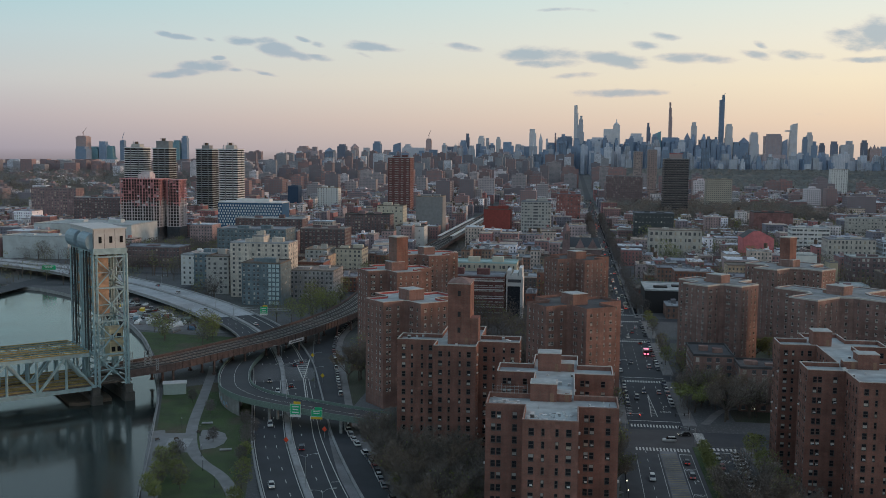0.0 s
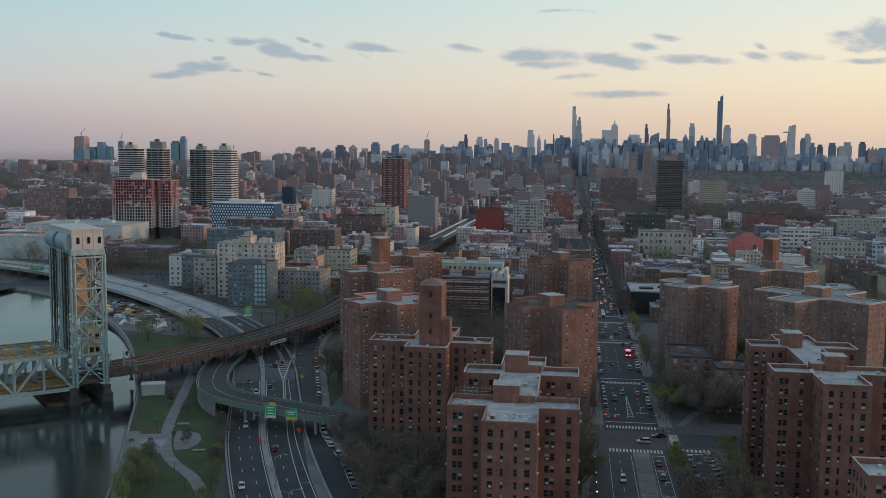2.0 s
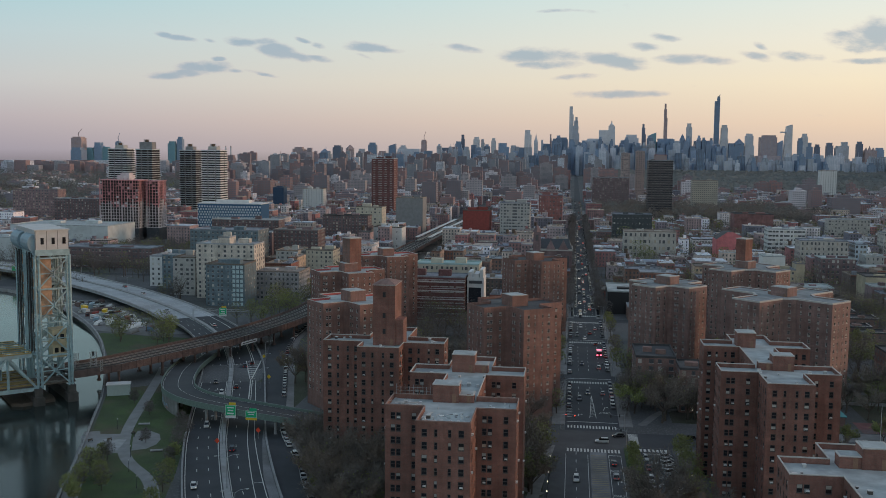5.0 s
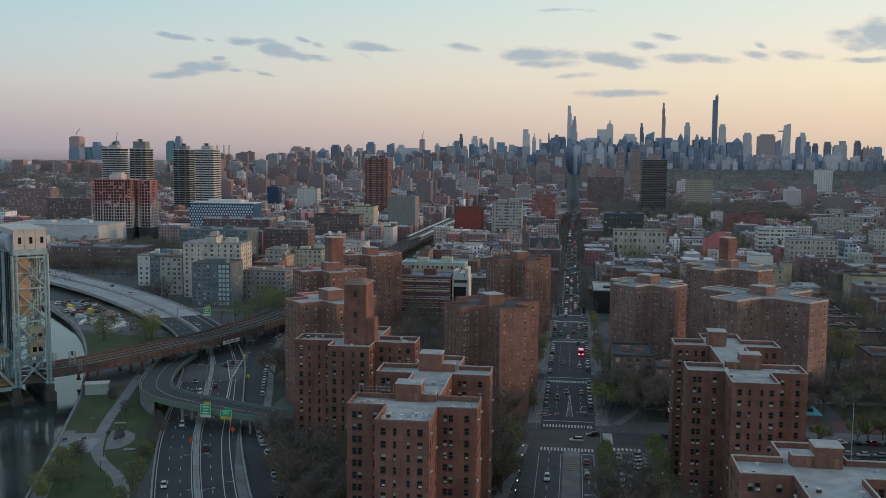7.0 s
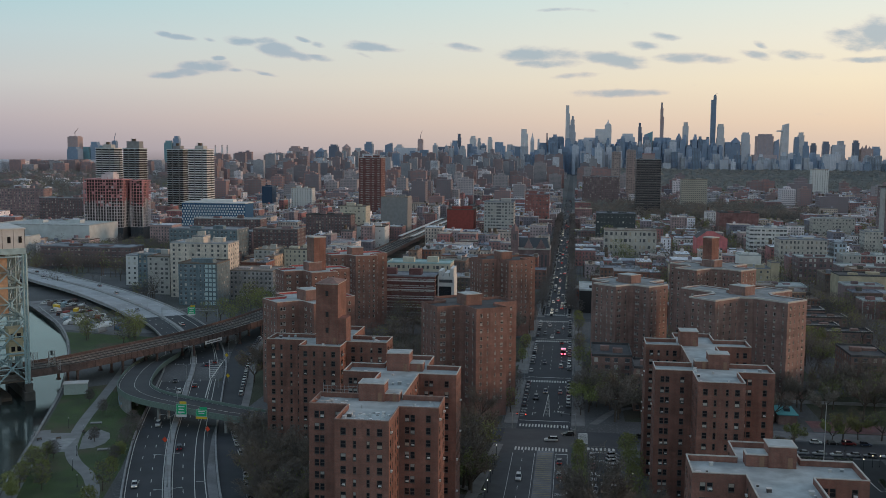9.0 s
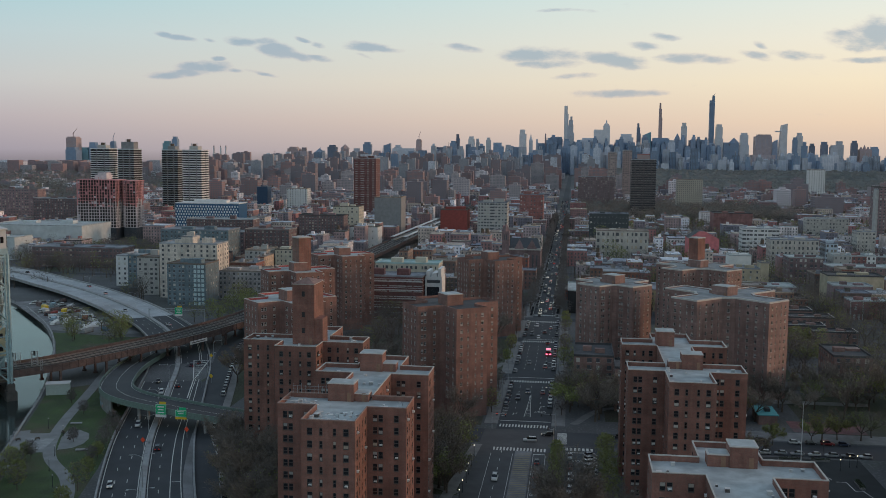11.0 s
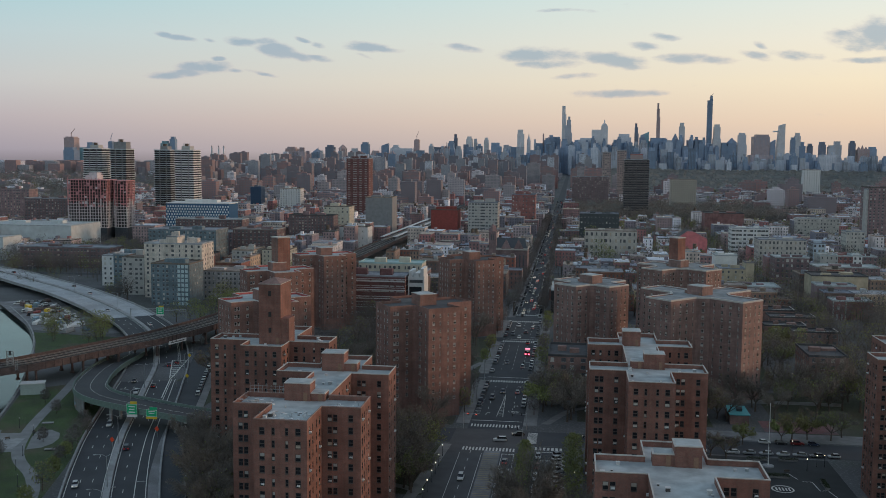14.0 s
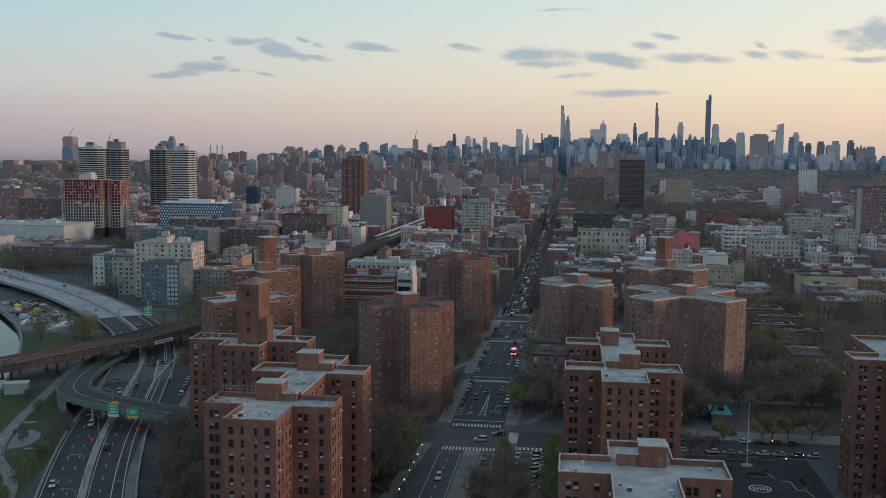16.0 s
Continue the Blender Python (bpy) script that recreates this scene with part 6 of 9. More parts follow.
rng = random.Random(7)
cols = [(-800, -560), (-540, -412), (-388, -282), (-258, -152), (-128, 20), (43.5, 142), (146, 197), (218, 320), (340, 458), (482, 620), (640, 750)]
far = Geo()
singles = 0
for yi in range(len(STREETS) - 1):
    y0, y1 = STREETS[yi] + 7, STREETS[yi + 1] - 7
    if y0 > 2300:
        continue
    for x0, x1 in cols:
        if y0 < 600 and x0 < 140:
            continue
        for row in (0, 1):
            x = x0
            while x < x1 - 6:
                wd = rng.choice((7, 8, 12, 18, 24))
                d = rng.choice((16, 20, 24))
                fl = rng.choices((2, 3, 4, 5, 6, 7), (2, 5, 5, 2, 1, 0.3) if x0 > 40 and y0 < 1500 else (1, 3, 4, 4, 2, 1))[0]
                cy = y0 + d / 2 if row == 0 else y1 - d / 2
                cx = x + wd / 2
                x += wd + (0 if rng.random() < 0.85 else 8)
                if cx + wd / 2 > x1 + 4 or not in_view(cx, cy) or not free(cx, cy, max(wd, d) / 2 * 0.8) or rng.random() < (0.2 if x0 > 40 and y0 < 1500 else 0.06):
                    continue
                if 140 < cx < 170 and cy < 445 or -200 < cx < 20 and cy < 640 or cx < -150 and cy < 800 and cx + 0.62 * cy < 170 or (60 < cx < 365 and 1425 < cy < 1810) or cx < -300 and cy < 830 or WOODED(cx, cy) or 140 < cx < 330 and cy < 580 and (cx * 0.37 + cy * 0.61) % 1 < 0.62 or 155 < cx < 262 and 535 < cy < 632:
                    continue
                if singles < 105 and cy < 900:
                    singles += 1
                    HOUSES.place(cx, cy, wd, d, fl, rng.random() < 0.9)
                    continue
                h = fl * 3.2 + 1
                a, b, c, e = cx - wd / 2, cx + wd / 2, cy - d / 2, cy + d / 2
                far.box(a, b, c, e, -0.5, h, 0)
                far.box(a - 0.1, b + 0.1, c - 0.1, e + 0.1, h, h + 0.7, 1)
                far.box(a + 0.4, b - 0.4, c + 0.4, e - 0.4, h + 0.7, h + 0.72, 1)
                bx, by = rng.uniform(a + 1, b - 3), rng.uniform(c + 2, e - 5)
                far.box(bx, bx + 2.6, by, by + 3.5, h, h + 3.2, rng.choice((0, 1)))
                for q in range(rng.randint(1, 3)):
                    qx, qy, qs = rng.uniform(a + 1, b - 1), rng.uniform(c + 1, e - 1), rng.uniform(0.3, 0.8)
                    far.box(qx - qs, qx + qs, qy - qs, qy + qs, h, h + 0.7 + qs * 1.6, rng.choice((0, 1, 1)))
                if rng.random() < 0.12:
                    far.tube((bx, by, h + 2), (bx, by, h + 6), 1.6, 1.6, 8, 3)
                n = max(2, int(wd / 2.8))
                for f in range(fl):
                    z = 1 + f * 3.2
                    for i in range(n):
                        xx = a + (i + 0.5) * wd / n
                        far.poly([(xx - 0.55, c - 0.05, z), (xx + 0.55, c - 0.05, z), (xx + 0.55, c - 0.05, z + 1.7), (xx - 0.55, c - 0.05, z + 1.7)], 2)
                    for i in range(3):
                        yy = c + (i + 0.5) * d / 3
                        far.poly([(b + 0.05, yy - 0.55, z), (b + 0.05, yy + 0.55, z), (b + 0.05, yy + 0.55, z + 1.6), (b + 0.05, yy - 0.55, z + 1.6)], 2)
tagged(new("distant_town_houses", far.mesh("distant_town_houses", [ROW_FAR, ROOF_FAR, WINFAR, TIMBER])), "dense rows of distant brick town houses paled by painted haze", "houses", kind="stuff")

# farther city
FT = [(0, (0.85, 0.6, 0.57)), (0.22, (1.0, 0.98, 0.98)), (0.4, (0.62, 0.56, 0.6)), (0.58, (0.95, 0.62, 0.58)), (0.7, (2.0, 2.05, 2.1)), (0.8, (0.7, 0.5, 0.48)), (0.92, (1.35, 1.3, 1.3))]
# distance haze is painted in: facades paler and bluer than near brick
FAR_A = facade_material("hazed_brick_facade", (0.47, 0.42, 0.43), (0.2, 0.2, 0.22), tint=FT)
FAR_I = facade_material("hazed_mixed_facade", (0.52, 0.5, 0.53), (0.16, 0.18, 0.21), tint=FT, island=True)
FAR_HIGH = facade_material("hazed_high_rise_facade", (0.42, 0.42, 0.45), (0.2, 0.22, 0.26), tint=FT, island=True)
# skyline walls: haze of the distance mixed in as paler, bluer tones
SKYW = facade_material("hazed_skyline_facade", (0.66, 0.66, 0.71), (0.5, 0.54, 0.62), cell=(4.6, 4.2), frac=(0.6, 0.55), rand=0.25)
SKYI = facade_material("hazed_mass_facade", (0.58, 0.6, 0.66), (0.44, 0.49, 0.58), cell=(6.5, 5.2), frac=(0.6, 0.55), rand=0.5, island=True)
rng = random.Random(21)
mass = Geo()
count = 0
for k in range(1500):
    y = 1450 + 2800 * (k / 1500) ** 0.75
    x = rng.uniform(-0.66 * y, 0.33 * y + 80)
    if AX0 - 25 < x < AX1 + 25 or not free(x, y, 22):
        continue
    if x > 130 and 2500 < y < 4300 or (52 < x < 375 and 1415 < y < 1820):
        continue
    h = rng.uniform(14, 26) if rng.random() < 0.66 else rng.uniform(28, 52)
    if y > 2500 and x > -0.40 * y and rng.random() < 0.55:
        h = rng.uniform(40, 88) * (y / 3400)
    if x < -0.40 * y:
        h = min(h, rng.uniform(8, 24))
        if rng.random() < 0.6:
            continue
    w, d = rng.uniform(16, 42), rng.uniform(14, 30)
    if count < 200 and h > 24:
        count += 1
        g = Geo()
        g.box(-w / 2, w / 2, -d / 2, d / 2, -0.5, h, 0)
        g.box(-w / 5, w / 5, -d / 4, d / 4, h, h + 4, 0)
        o = tagged(new("mid_rise", g.mesh("mid_rise", [FAR_A])), "distant brick mid-rise with rows of windows, haze in its colour", "building", "distant mid-rises")
        o.matrix_basis = pose(x, y, 0)
    else:
        mass.box(x - w / 2, x + w / 2, y - d / 2, y + d / 2, -0.5, h, 1 if h > 40 else 0)
        mass.box(x - w / 5, x + w / 6, y - d / 4, y + d / 4, h, h + rng.uniform(2, 6), 1 if h > 40 else 0)
tagged(new("distant_city", mass.mesh("distant_city", [FAR_I, FAR_HIGH])), "dense distant city blocks, haze put into their colour", "city", kind="stuff")

# ---------- skyline ----------
EYE0 = Vector((0, 0, 100))


def bearing(px, py, y):
    """A place y ahead along the view's line, by small-angle bearing."""
    d = DIRF + DIRR * ((px - 782.4) / 1735) - DIRU * ((py - 441) / 1735)
    return EYE0 + d * y


mass = Geo()
for k in range(420):
    px = rng.uniform(500, 1640)
    y = rng.uniform(4350, 4740)
    lo, hi = (264, 290) if px < 780 else (252, 290) if px < 1000 else (246, 292) if px < 1250 else (270, 296)
    top = lo + (hi - lo) * rng.random() ** 0.6
    p = bearing(px, top, y)
    w = rng.uniform(14, 37)
    tone = 1 if rng.random() < 0.3 else 2 if px < 900 and rng.random() < 0.5 else 0
    mass.box(p.x - w / 2, p.x + w / 2, p.y - 15, p.y + 15, -1, p.z, tone)
    if rng.random() < 0.5:
        w *= rng.uniform(0.35, 0.7)
        mass.box(p.x - w / 2, p.x + w / 2, p.y - 8, p.y + 8, p.z, p.z + rng.uniform(5, 20), tone)
    if rng.random() < 0.3:
        mass.tube((p.x, p.y, p.z), (p.x, p.y, p.z + rng.uniform(12, 26)), 1.6, 0.5, 4, tone)
for k in range(130):
    px = rng.uniform(985, 1290)
    p = bearing(px, 238 + 40 * rng.random() ** 0.8, rng.uniform(4760, 4810))
    w = rng.uniform(13, 31)
    mass.box(p.x - w / 2, p.x + w / 2, p.y - 12, p.y + 12, -1, p.z * 0.94, 1)
    mass.box(p.x - w * 0.3, p.x + w * 0.35, p.y - 8, p.y + 8, p.z * 0.94, p.z, 1)
# the blue cast of haze is painted into these walls
DEEPBLUE = facade_material("haze_blue_skyline_facade", (0.31, 0.39, 0.52), (0.21, 0.3, 0.43), cell=(6.5, 5.2), rand=0.45, island=True)
SKYROSE = facade_material("hazed_rosy_skyline_facade", (0.5, 0.4, 0.41), (0.34, 0.33, 0.39), cell=(6.5, 5.2), rand=0.4, island=True)
tagged(new("skyline_mass", mass.mesh("skyline_mass", [SKYI, DEEPBLUE, SKYROSE])), "crowd of distant high-rises, blue-grey haze put into their colour", "skyline", kind="stuff")
mass = Geo()
for k in range(260):
    px = rng.uniform(-60, 560)
    y = rng.uniform(3600, 4600)
    p = bearing(px, rng.uniform(282, 295), y)
    w = rng.uniform(20, 60)
    mass.box(p.x - w / 2, p.x + w / 2, p.y - 15, p.y + 15, -1, p.z)
tagged(new("low_horizon_city", mass.mesh("low_horizon_city", [FAR_I])), "low band of city along the horizon, haze put into its colour", "skyline", kind="stuff")


def sky_tower(px, top, wpx, style="slab", mat=None, y=4860):
    """A landmark tower of the skyline."""
    p = bearing(px, top, y)
    h, w = p.z, wpx / 1735 * y
    g = Geo()
    if style == "slab":
        k = (px * 7 % 5) / 5
        g.box(-w / 2, w / 2, -w / 2, w / 2, 0, h * (0.88 + 0.09 * k))
        g.box(-w * (0.5 - 0.2 * k), w * (0.28 + 0.2 * k), -w * 0.4, w * 0.4, h * (0.88 + 0.09 * k), h)
        g.box(-w * 0.7, w * (0.5 + 0.3 * k), -w * 0.6, w * 0.6, 0, h * (0.3 + 0.25 * k))
    elif style == "crown":
        g.box(-w / 2, w / 2, -w / 2, w / 2, 0, h * 0.93)
        g.box(-w * 0.35, w * 0.35, -w * 0.35, w * 0.35, h * 0.93, h)
    elif style == "spire":
        g.box(-w * 0.75, w * 0.75, -w / 2, w / 2, 0, h * 0.5)
        g.box(-w / 2, w / 2, -w / 2, w / 2, h * 0.5, h * 0.74)
        g.box(-w * 0.3, w * 0.3, -w * 0.3, w * 0.3, h * 0.74, h * 0.82)
        g.tube((0, 0, h * 0.82), (0, 0, h * 0.88), w * 0.2, w * 0.12, 8)
        g.tube((0, 0, h * 0.88), (0, 0, h), w * 0.07, w * 0.01, 6)
    elif style == "needle":
        g.box(-w / 2, w / 2, -w / 2, w / 2, 0, h * 0.8)
        g.box(-w * 0.5, w * 0.3, -w * 0.4, w * 0.4, h * 0.8, h * 0.92)
        g.box(-w * 0.4, w * 0.1, -w * 0.3, w * 0.3, h * 0.92, h)
    elif style == "empire":
        for a, b, z0, z1 in ((-0.79, 0.21, 0, 0.82), (-0.2, 0.2, 0.82, 0.895), (-0.15, 0.15, 0.895, 0.92)):
            g.box(w * a, w * b, -w * 0.3, w * 0.3, h * z0, h * z1)
        g.tube((0, 0, h * 0.92), (0, 0, h * 0.945), w * 0.13, w * 0.06, 8)
        g.tube((0, 0, h * 0.945), (0, 0, h), w * 0.045, w * 0.025, 6)
    elif style == "stepped":
        for a, b, z0, z1 in ((-0.5, 0.5, 0, 0.72), (-0.5, 0.36, 0.72, 0.85), (-0.3, 0.3, 0.85, 0.94), (-0.12, 0.2, 0.94, 1.0)):
            g.box(w * a, w * b, -w * 0.4, w * 0.4, h * z0, h * z1)
    elif style == "chrysler":
        g.box(-w * 0.5, w * 0.5, -w * 0.5, w * 0.5, 0, h * 0.8)
        g.tube((0, 0, h * 0.8), (0, 0, h * 0.9), w * 0.55, w * 0.22, 8)
        g.tube((0, 0, h * 0.9), (0, 0, h), w * 0.2, w * 0.02, 6)
    elif style == "twin":
        g.box(-w * 0.5, w * 0.02, -w * 0.4, w * 0.4, 0, h * 0.94)
        g.box(-w * 0.02, w * 0.5, -w * 0.45, w * 0.45, 0, h * 0.985)
        g.box(w * 0.02, w * 0.45, -w * 0.3, w * 0.3, h * 0.985, h)
        g.bar((w * 0.2, 0, h), (w * 0.6, 0, h + 9), 2.0)
    elif style == "shouldered":
        g.box(-w * 0.62, w * 0.62, -w * 0.5, w * 0.5, 0, h * 0.72)
        g.box(-w * 0.5, w * 0.5, -w * 0.5, w * 0.5, h * 0.72, h * 0.95)
        g.box(-w * 0.38, w * 0.38, -w * 0.4, w * 0.4, h * 0.95, h)
    elif style == "platform":
        g.v += [(-w * 0.62, -w / 2, 0), (w * 0.5, -w / 2, 0), (w * 0.5, w / 2, 0), (-w * 0.62, w / 2, 0), (-w * 0.1, -w / 2, h * 0.97), (w * 0.45, -w / 2, h), (w * 0.45, w / 2, h), (-w * 0.1, w / 2, h * 0.97)]
        for q in ((0, 1, 5, 4), (1, 2, 6, 5), (2, 3, 7, 6), (3, 0, 4, 7), (4, 5, 6, 7)):
            g.f.append(q)
            g.m.append(0)
        g.box(-w * 0.75, 0, -w * 0.3, w * 0.3, h * 0.84, h * 0.865)
    elif style == "crane":
        g.box(-w / 2, w / 2, -w / 2, w / 2, 0, h * 0.97)
        g.box(-w * 0.4, w * 0.4, -w * 0.4, w * 0.4, h * 0.97, h)
        g.bar((0, 0, h), (0, 0, h + 22), 2.2)
        g.bar((-w * 0.1, 0, h + 12), (w * 0.35, 0, h + 40), 1.8)
    elif style == "castle":
        g.box(-w / 2, w / 2, -w / 2, w / 2, 0, h * 0.86)
        for a in (-0.3, 0.0, 0.3):
            g.tube((w * a, 0, h * 0.86), (w * a, 0, h * (1.0 if a == 0 else 0.95)), w * 0.16, w * 0.03, 6)
    elif style == "taper":
        g.tube((0, 0, 0), (0, 0, h * 0.75), w * 0.62, w * 0.5, 4)
        g.tube((0, 0, h * 0.75), (0, 0, h), w * 0.5, w * 0.22, 4)
    elif style == "point":
        g.box(-w / 2, w / 2, -w / 2, w / 2, 0, h * 0.85)
        g.tube((0, 0, h * 0.85), (0, 0, h), w * 0.7, w * 0.05, 4)
    elif style == "slant":
        n = len(g.v)
        g.v += [(-w / 2, -w / 2, 0), (w / 2, -w / 2, 0), (w / 2, w / 2, 0), (-w / 2, w / 2, 0), (-w / 2, -w / 2, h * 0.92), (w / 2, -w / 2, h), (w / 2, w / 2, h), (-w / 2, w / 2, h * 0.92)]
        for q in ((0, 1, 5, 4), (1, 2, 6, 5), (2, 3, 7, 6), (3, 0, 4, 7), (4, 5, 6, 7)):
            g.f.append(tuple(n + i for i in q))
            g.m.append(0)
    o = tagged(new("skyscraper", g.mesh("skyscraper", [mat or SKYW])), "slender skyscraper standing over the skyline, haze put into its colour", "skyscraper", "skyline towers")
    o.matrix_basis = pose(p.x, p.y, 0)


# tower facades, again with haze in the base colours
SKYRED = facade_material("hazed_terracotta_tower_facade", (0.55, 0.39, 0.37), (0.4, 0.36, 0.4), cell=(4.6, 4.2), rand=0.15)
SKYDARK = facade_material("haze_blue_tower_facade", (0.3, 0.39, 0.53), (0.2, 0.3, 0.44), cell=(4.6, 4.2), rand=0.25)
SKYNIGHT = facade_material("hazed_dark_tower_facade", (0.22, 0.25, 0.33), (0.15, 0.19, 0.27), cell=(4.6, 4.2), rand=0.2)
SKYPALE = facade_material("hazed_pale_tower_facade", (0.8, 0.78, 0.79), (0.62, 0.64, 0.7), cell=(5.2, 4.6), rand=0.12)
SKYTEAL = facade_material("hazed_teal_tower_facade", (0.26, 0.46, 0.53), (0.18, 0.37, 0.46), cell=(4.6, 4.2), rand=0.15)
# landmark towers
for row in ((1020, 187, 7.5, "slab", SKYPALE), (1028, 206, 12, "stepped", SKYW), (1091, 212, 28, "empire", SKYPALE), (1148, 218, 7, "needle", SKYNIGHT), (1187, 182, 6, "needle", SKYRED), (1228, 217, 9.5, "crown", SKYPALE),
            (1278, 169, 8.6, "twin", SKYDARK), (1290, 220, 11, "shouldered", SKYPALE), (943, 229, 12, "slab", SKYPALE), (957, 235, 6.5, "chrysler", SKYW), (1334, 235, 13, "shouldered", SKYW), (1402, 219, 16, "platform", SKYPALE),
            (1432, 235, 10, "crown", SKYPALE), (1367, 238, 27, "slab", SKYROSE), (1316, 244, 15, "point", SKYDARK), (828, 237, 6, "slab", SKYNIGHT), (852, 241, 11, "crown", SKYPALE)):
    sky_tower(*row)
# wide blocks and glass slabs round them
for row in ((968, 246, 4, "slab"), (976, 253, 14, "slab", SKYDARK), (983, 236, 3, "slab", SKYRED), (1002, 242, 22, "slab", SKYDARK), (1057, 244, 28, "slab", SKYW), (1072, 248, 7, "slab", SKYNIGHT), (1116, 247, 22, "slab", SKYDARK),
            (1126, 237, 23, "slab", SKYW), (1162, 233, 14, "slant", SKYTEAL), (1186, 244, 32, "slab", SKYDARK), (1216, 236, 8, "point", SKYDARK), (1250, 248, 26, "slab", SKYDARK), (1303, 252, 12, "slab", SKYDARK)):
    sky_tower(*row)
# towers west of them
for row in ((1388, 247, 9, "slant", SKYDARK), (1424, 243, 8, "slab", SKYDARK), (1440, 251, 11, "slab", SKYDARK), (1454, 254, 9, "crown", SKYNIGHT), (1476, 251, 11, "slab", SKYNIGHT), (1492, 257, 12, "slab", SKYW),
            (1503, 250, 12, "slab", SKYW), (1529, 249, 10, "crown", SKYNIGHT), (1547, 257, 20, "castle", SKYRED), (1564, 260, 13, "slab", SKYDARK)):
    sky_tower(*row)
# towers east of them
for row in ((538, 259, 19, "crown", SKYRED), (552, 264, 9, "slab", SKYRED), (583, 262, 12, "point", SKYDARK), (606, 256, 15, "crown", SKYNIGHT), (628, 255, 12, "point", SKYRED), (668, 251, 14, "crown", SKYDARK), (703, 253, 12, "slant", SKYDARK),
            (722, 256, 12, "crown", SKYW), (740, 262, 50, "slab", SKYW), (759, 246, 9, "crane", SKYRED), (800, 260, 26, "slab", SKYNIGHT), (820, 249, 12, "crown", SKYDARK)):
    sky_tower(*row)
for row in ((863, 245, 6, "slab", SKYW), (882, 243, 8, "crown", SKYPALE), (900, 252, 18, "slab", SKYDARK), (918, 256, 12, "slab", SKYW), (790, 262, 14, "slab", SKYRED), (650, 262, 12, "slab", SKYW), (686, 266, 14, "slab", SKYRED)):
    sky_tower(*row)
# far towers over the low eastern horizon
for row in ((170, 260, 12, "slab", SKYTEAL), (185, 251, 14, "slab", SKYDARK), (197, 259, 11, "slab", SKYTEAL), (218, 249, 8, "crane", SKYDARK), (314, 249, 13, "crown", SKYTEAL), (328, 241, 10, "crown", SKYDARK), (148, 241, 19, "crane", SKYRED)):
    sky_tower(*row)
sky_tower(148, 260, 20, "slab", SKYDARK, 4800)
# power station stacks beyond the horizon
for px in (396, 408, 417):
    sky_tower(px, 259, 2.0, "slab", SKYPALE)
    sky_tower(px, 257, 2.0, "slab", SKYRED, 4880)

# ---------- trees ----------
def tree_parts(seed, h, spread, leaves, twigs):
    """Trunk with limbs, and a crown of fine twigs and small leaves."""
    r = random.Random(seed)
    wood, crown = Geo(), Geo()
    ends = []
    base = Vector((0, 0, -0.2))
    fork = Vector((r.uniform(-0.3, 0.3), r.uniform(-0.3, 0.3), h * r.uniform(0.22, 0.3)))
    wood.tube(base, fork, 0.028 * h, 0.02 * h, 7)
    for i in range(6):
        a = i * 1.047 + r.uniform(-0.4, 0.4)
        up = r.uniform(0.5, 0.95)
        tip = fork + Vector((math.cos(a) * spread * 0.5 * (1.25 - up * 0.6), math.sin(a) * spread * 0.5 * (1.25 - up * 0.6), h * 0.36 * up + h * 0.08))
        wood.tube(fork, tip, 0.014 * h, 0.007 * h, 5)
        for j in range(4):
            b = a + r.uniform(-1.2, 1.2)
            t2 = tip + Vector((math.cos(b) * spread * r.uniform(0.1, 0.34), math.sin(b) * spread * r.uniform(0.1, 0.34), h * r.uniform(0.02, 0.3)))
            s0 = fork.lerp(tip, r.uniform(0.45, 1.0))
            wood.tube(s0, t2, 0.006 * h, 0.002 * h, 4, cap=False)
            ends.append((s0, t2))
    for i in range(twigs):
        s0, t2 = r.choice(ends)
        p = s0.lerp(t2, r.uniform(0.25, 1.08)) + Vector((r.gauss(0, 0.5), r.gauss(0, 0.5), r.gauss(0, 0.4))) * (h / 13)
        away = p - Vector((0, 0, h * 0.5))
        d = (away.normalized() * 0.7 + Vector((r.gauss(0, 0.6), r.gauss(0, 0.6), r.gauss(0.25, 0.6)))).normalized()
        L = r.uniform(0.4, 1.25) * h / 13
        n = d.cross(Vector((r.gauss(0, 1), r.gauss(0, 1), r.gauss(0, 1)))).normalized() * r.uniform(0.042, 0.088)
        crown.poly([p - n, p + n, p + d * L])
    for i in range(leaves):
        s0, t2 = r.choice(ends)
        p = s0.lerp(t2, r.uniform(0.3, 1.1)) + Vector((r.gauss(0, 1), r.gauss(0, 1), r.gauss(0.2, 0.8))) * (0.75 * h / 13)
        u = Vector((r.gauss(0, 1), r.gauss(0, 1), r.gauss(0, 1))).normalized() * r.uniform(0.14, 0.3)
        v = u.cross(Vector((r.gauss(0, 1), r.gauss(0, 1), r.gauss(0, 1)))).normalized() * r.uniform(0.13, 0.27)
        crown.poly([p - u, p - v, p + u, p + v], 1)
    return wood, crown


PROTO = []
for seed, h, sp, lv, tw, lab in ((1, 14, 10, 10, 2800, "tall bare tree with fine grey-brown twigs"), (2, 12, 10, 160, 2500, "bare spreading tree just coming into bud"), (3, 16, 11, 10, 3000, "large bare tree with upright limbs"),
                                 (4, 11, 8.5, 2600, 1000, "spring tree with fresh yellow-green leaves"), (5, 9, 7, 2200, 800, "small green leafing tree"), (6, 13, 10, 1300, 2100, "half-leafed tree with a thin green crown")):
    wood, crown = tree_parts(seed, h, sp, lv, tw)
    t = thing("tree", lab, "tree", "bare trees" if lv < 500 else "leafing trees")
    part("trunk", wood, BARK, t)
    part("crown", crown, [TWIG, BUDS], t)
    PROTO.append([t, False])
trng = random.Random(5)


PLANTED = []
HEIGHTS = (14, 12, 16, 11, 9, 13)
LATER = []


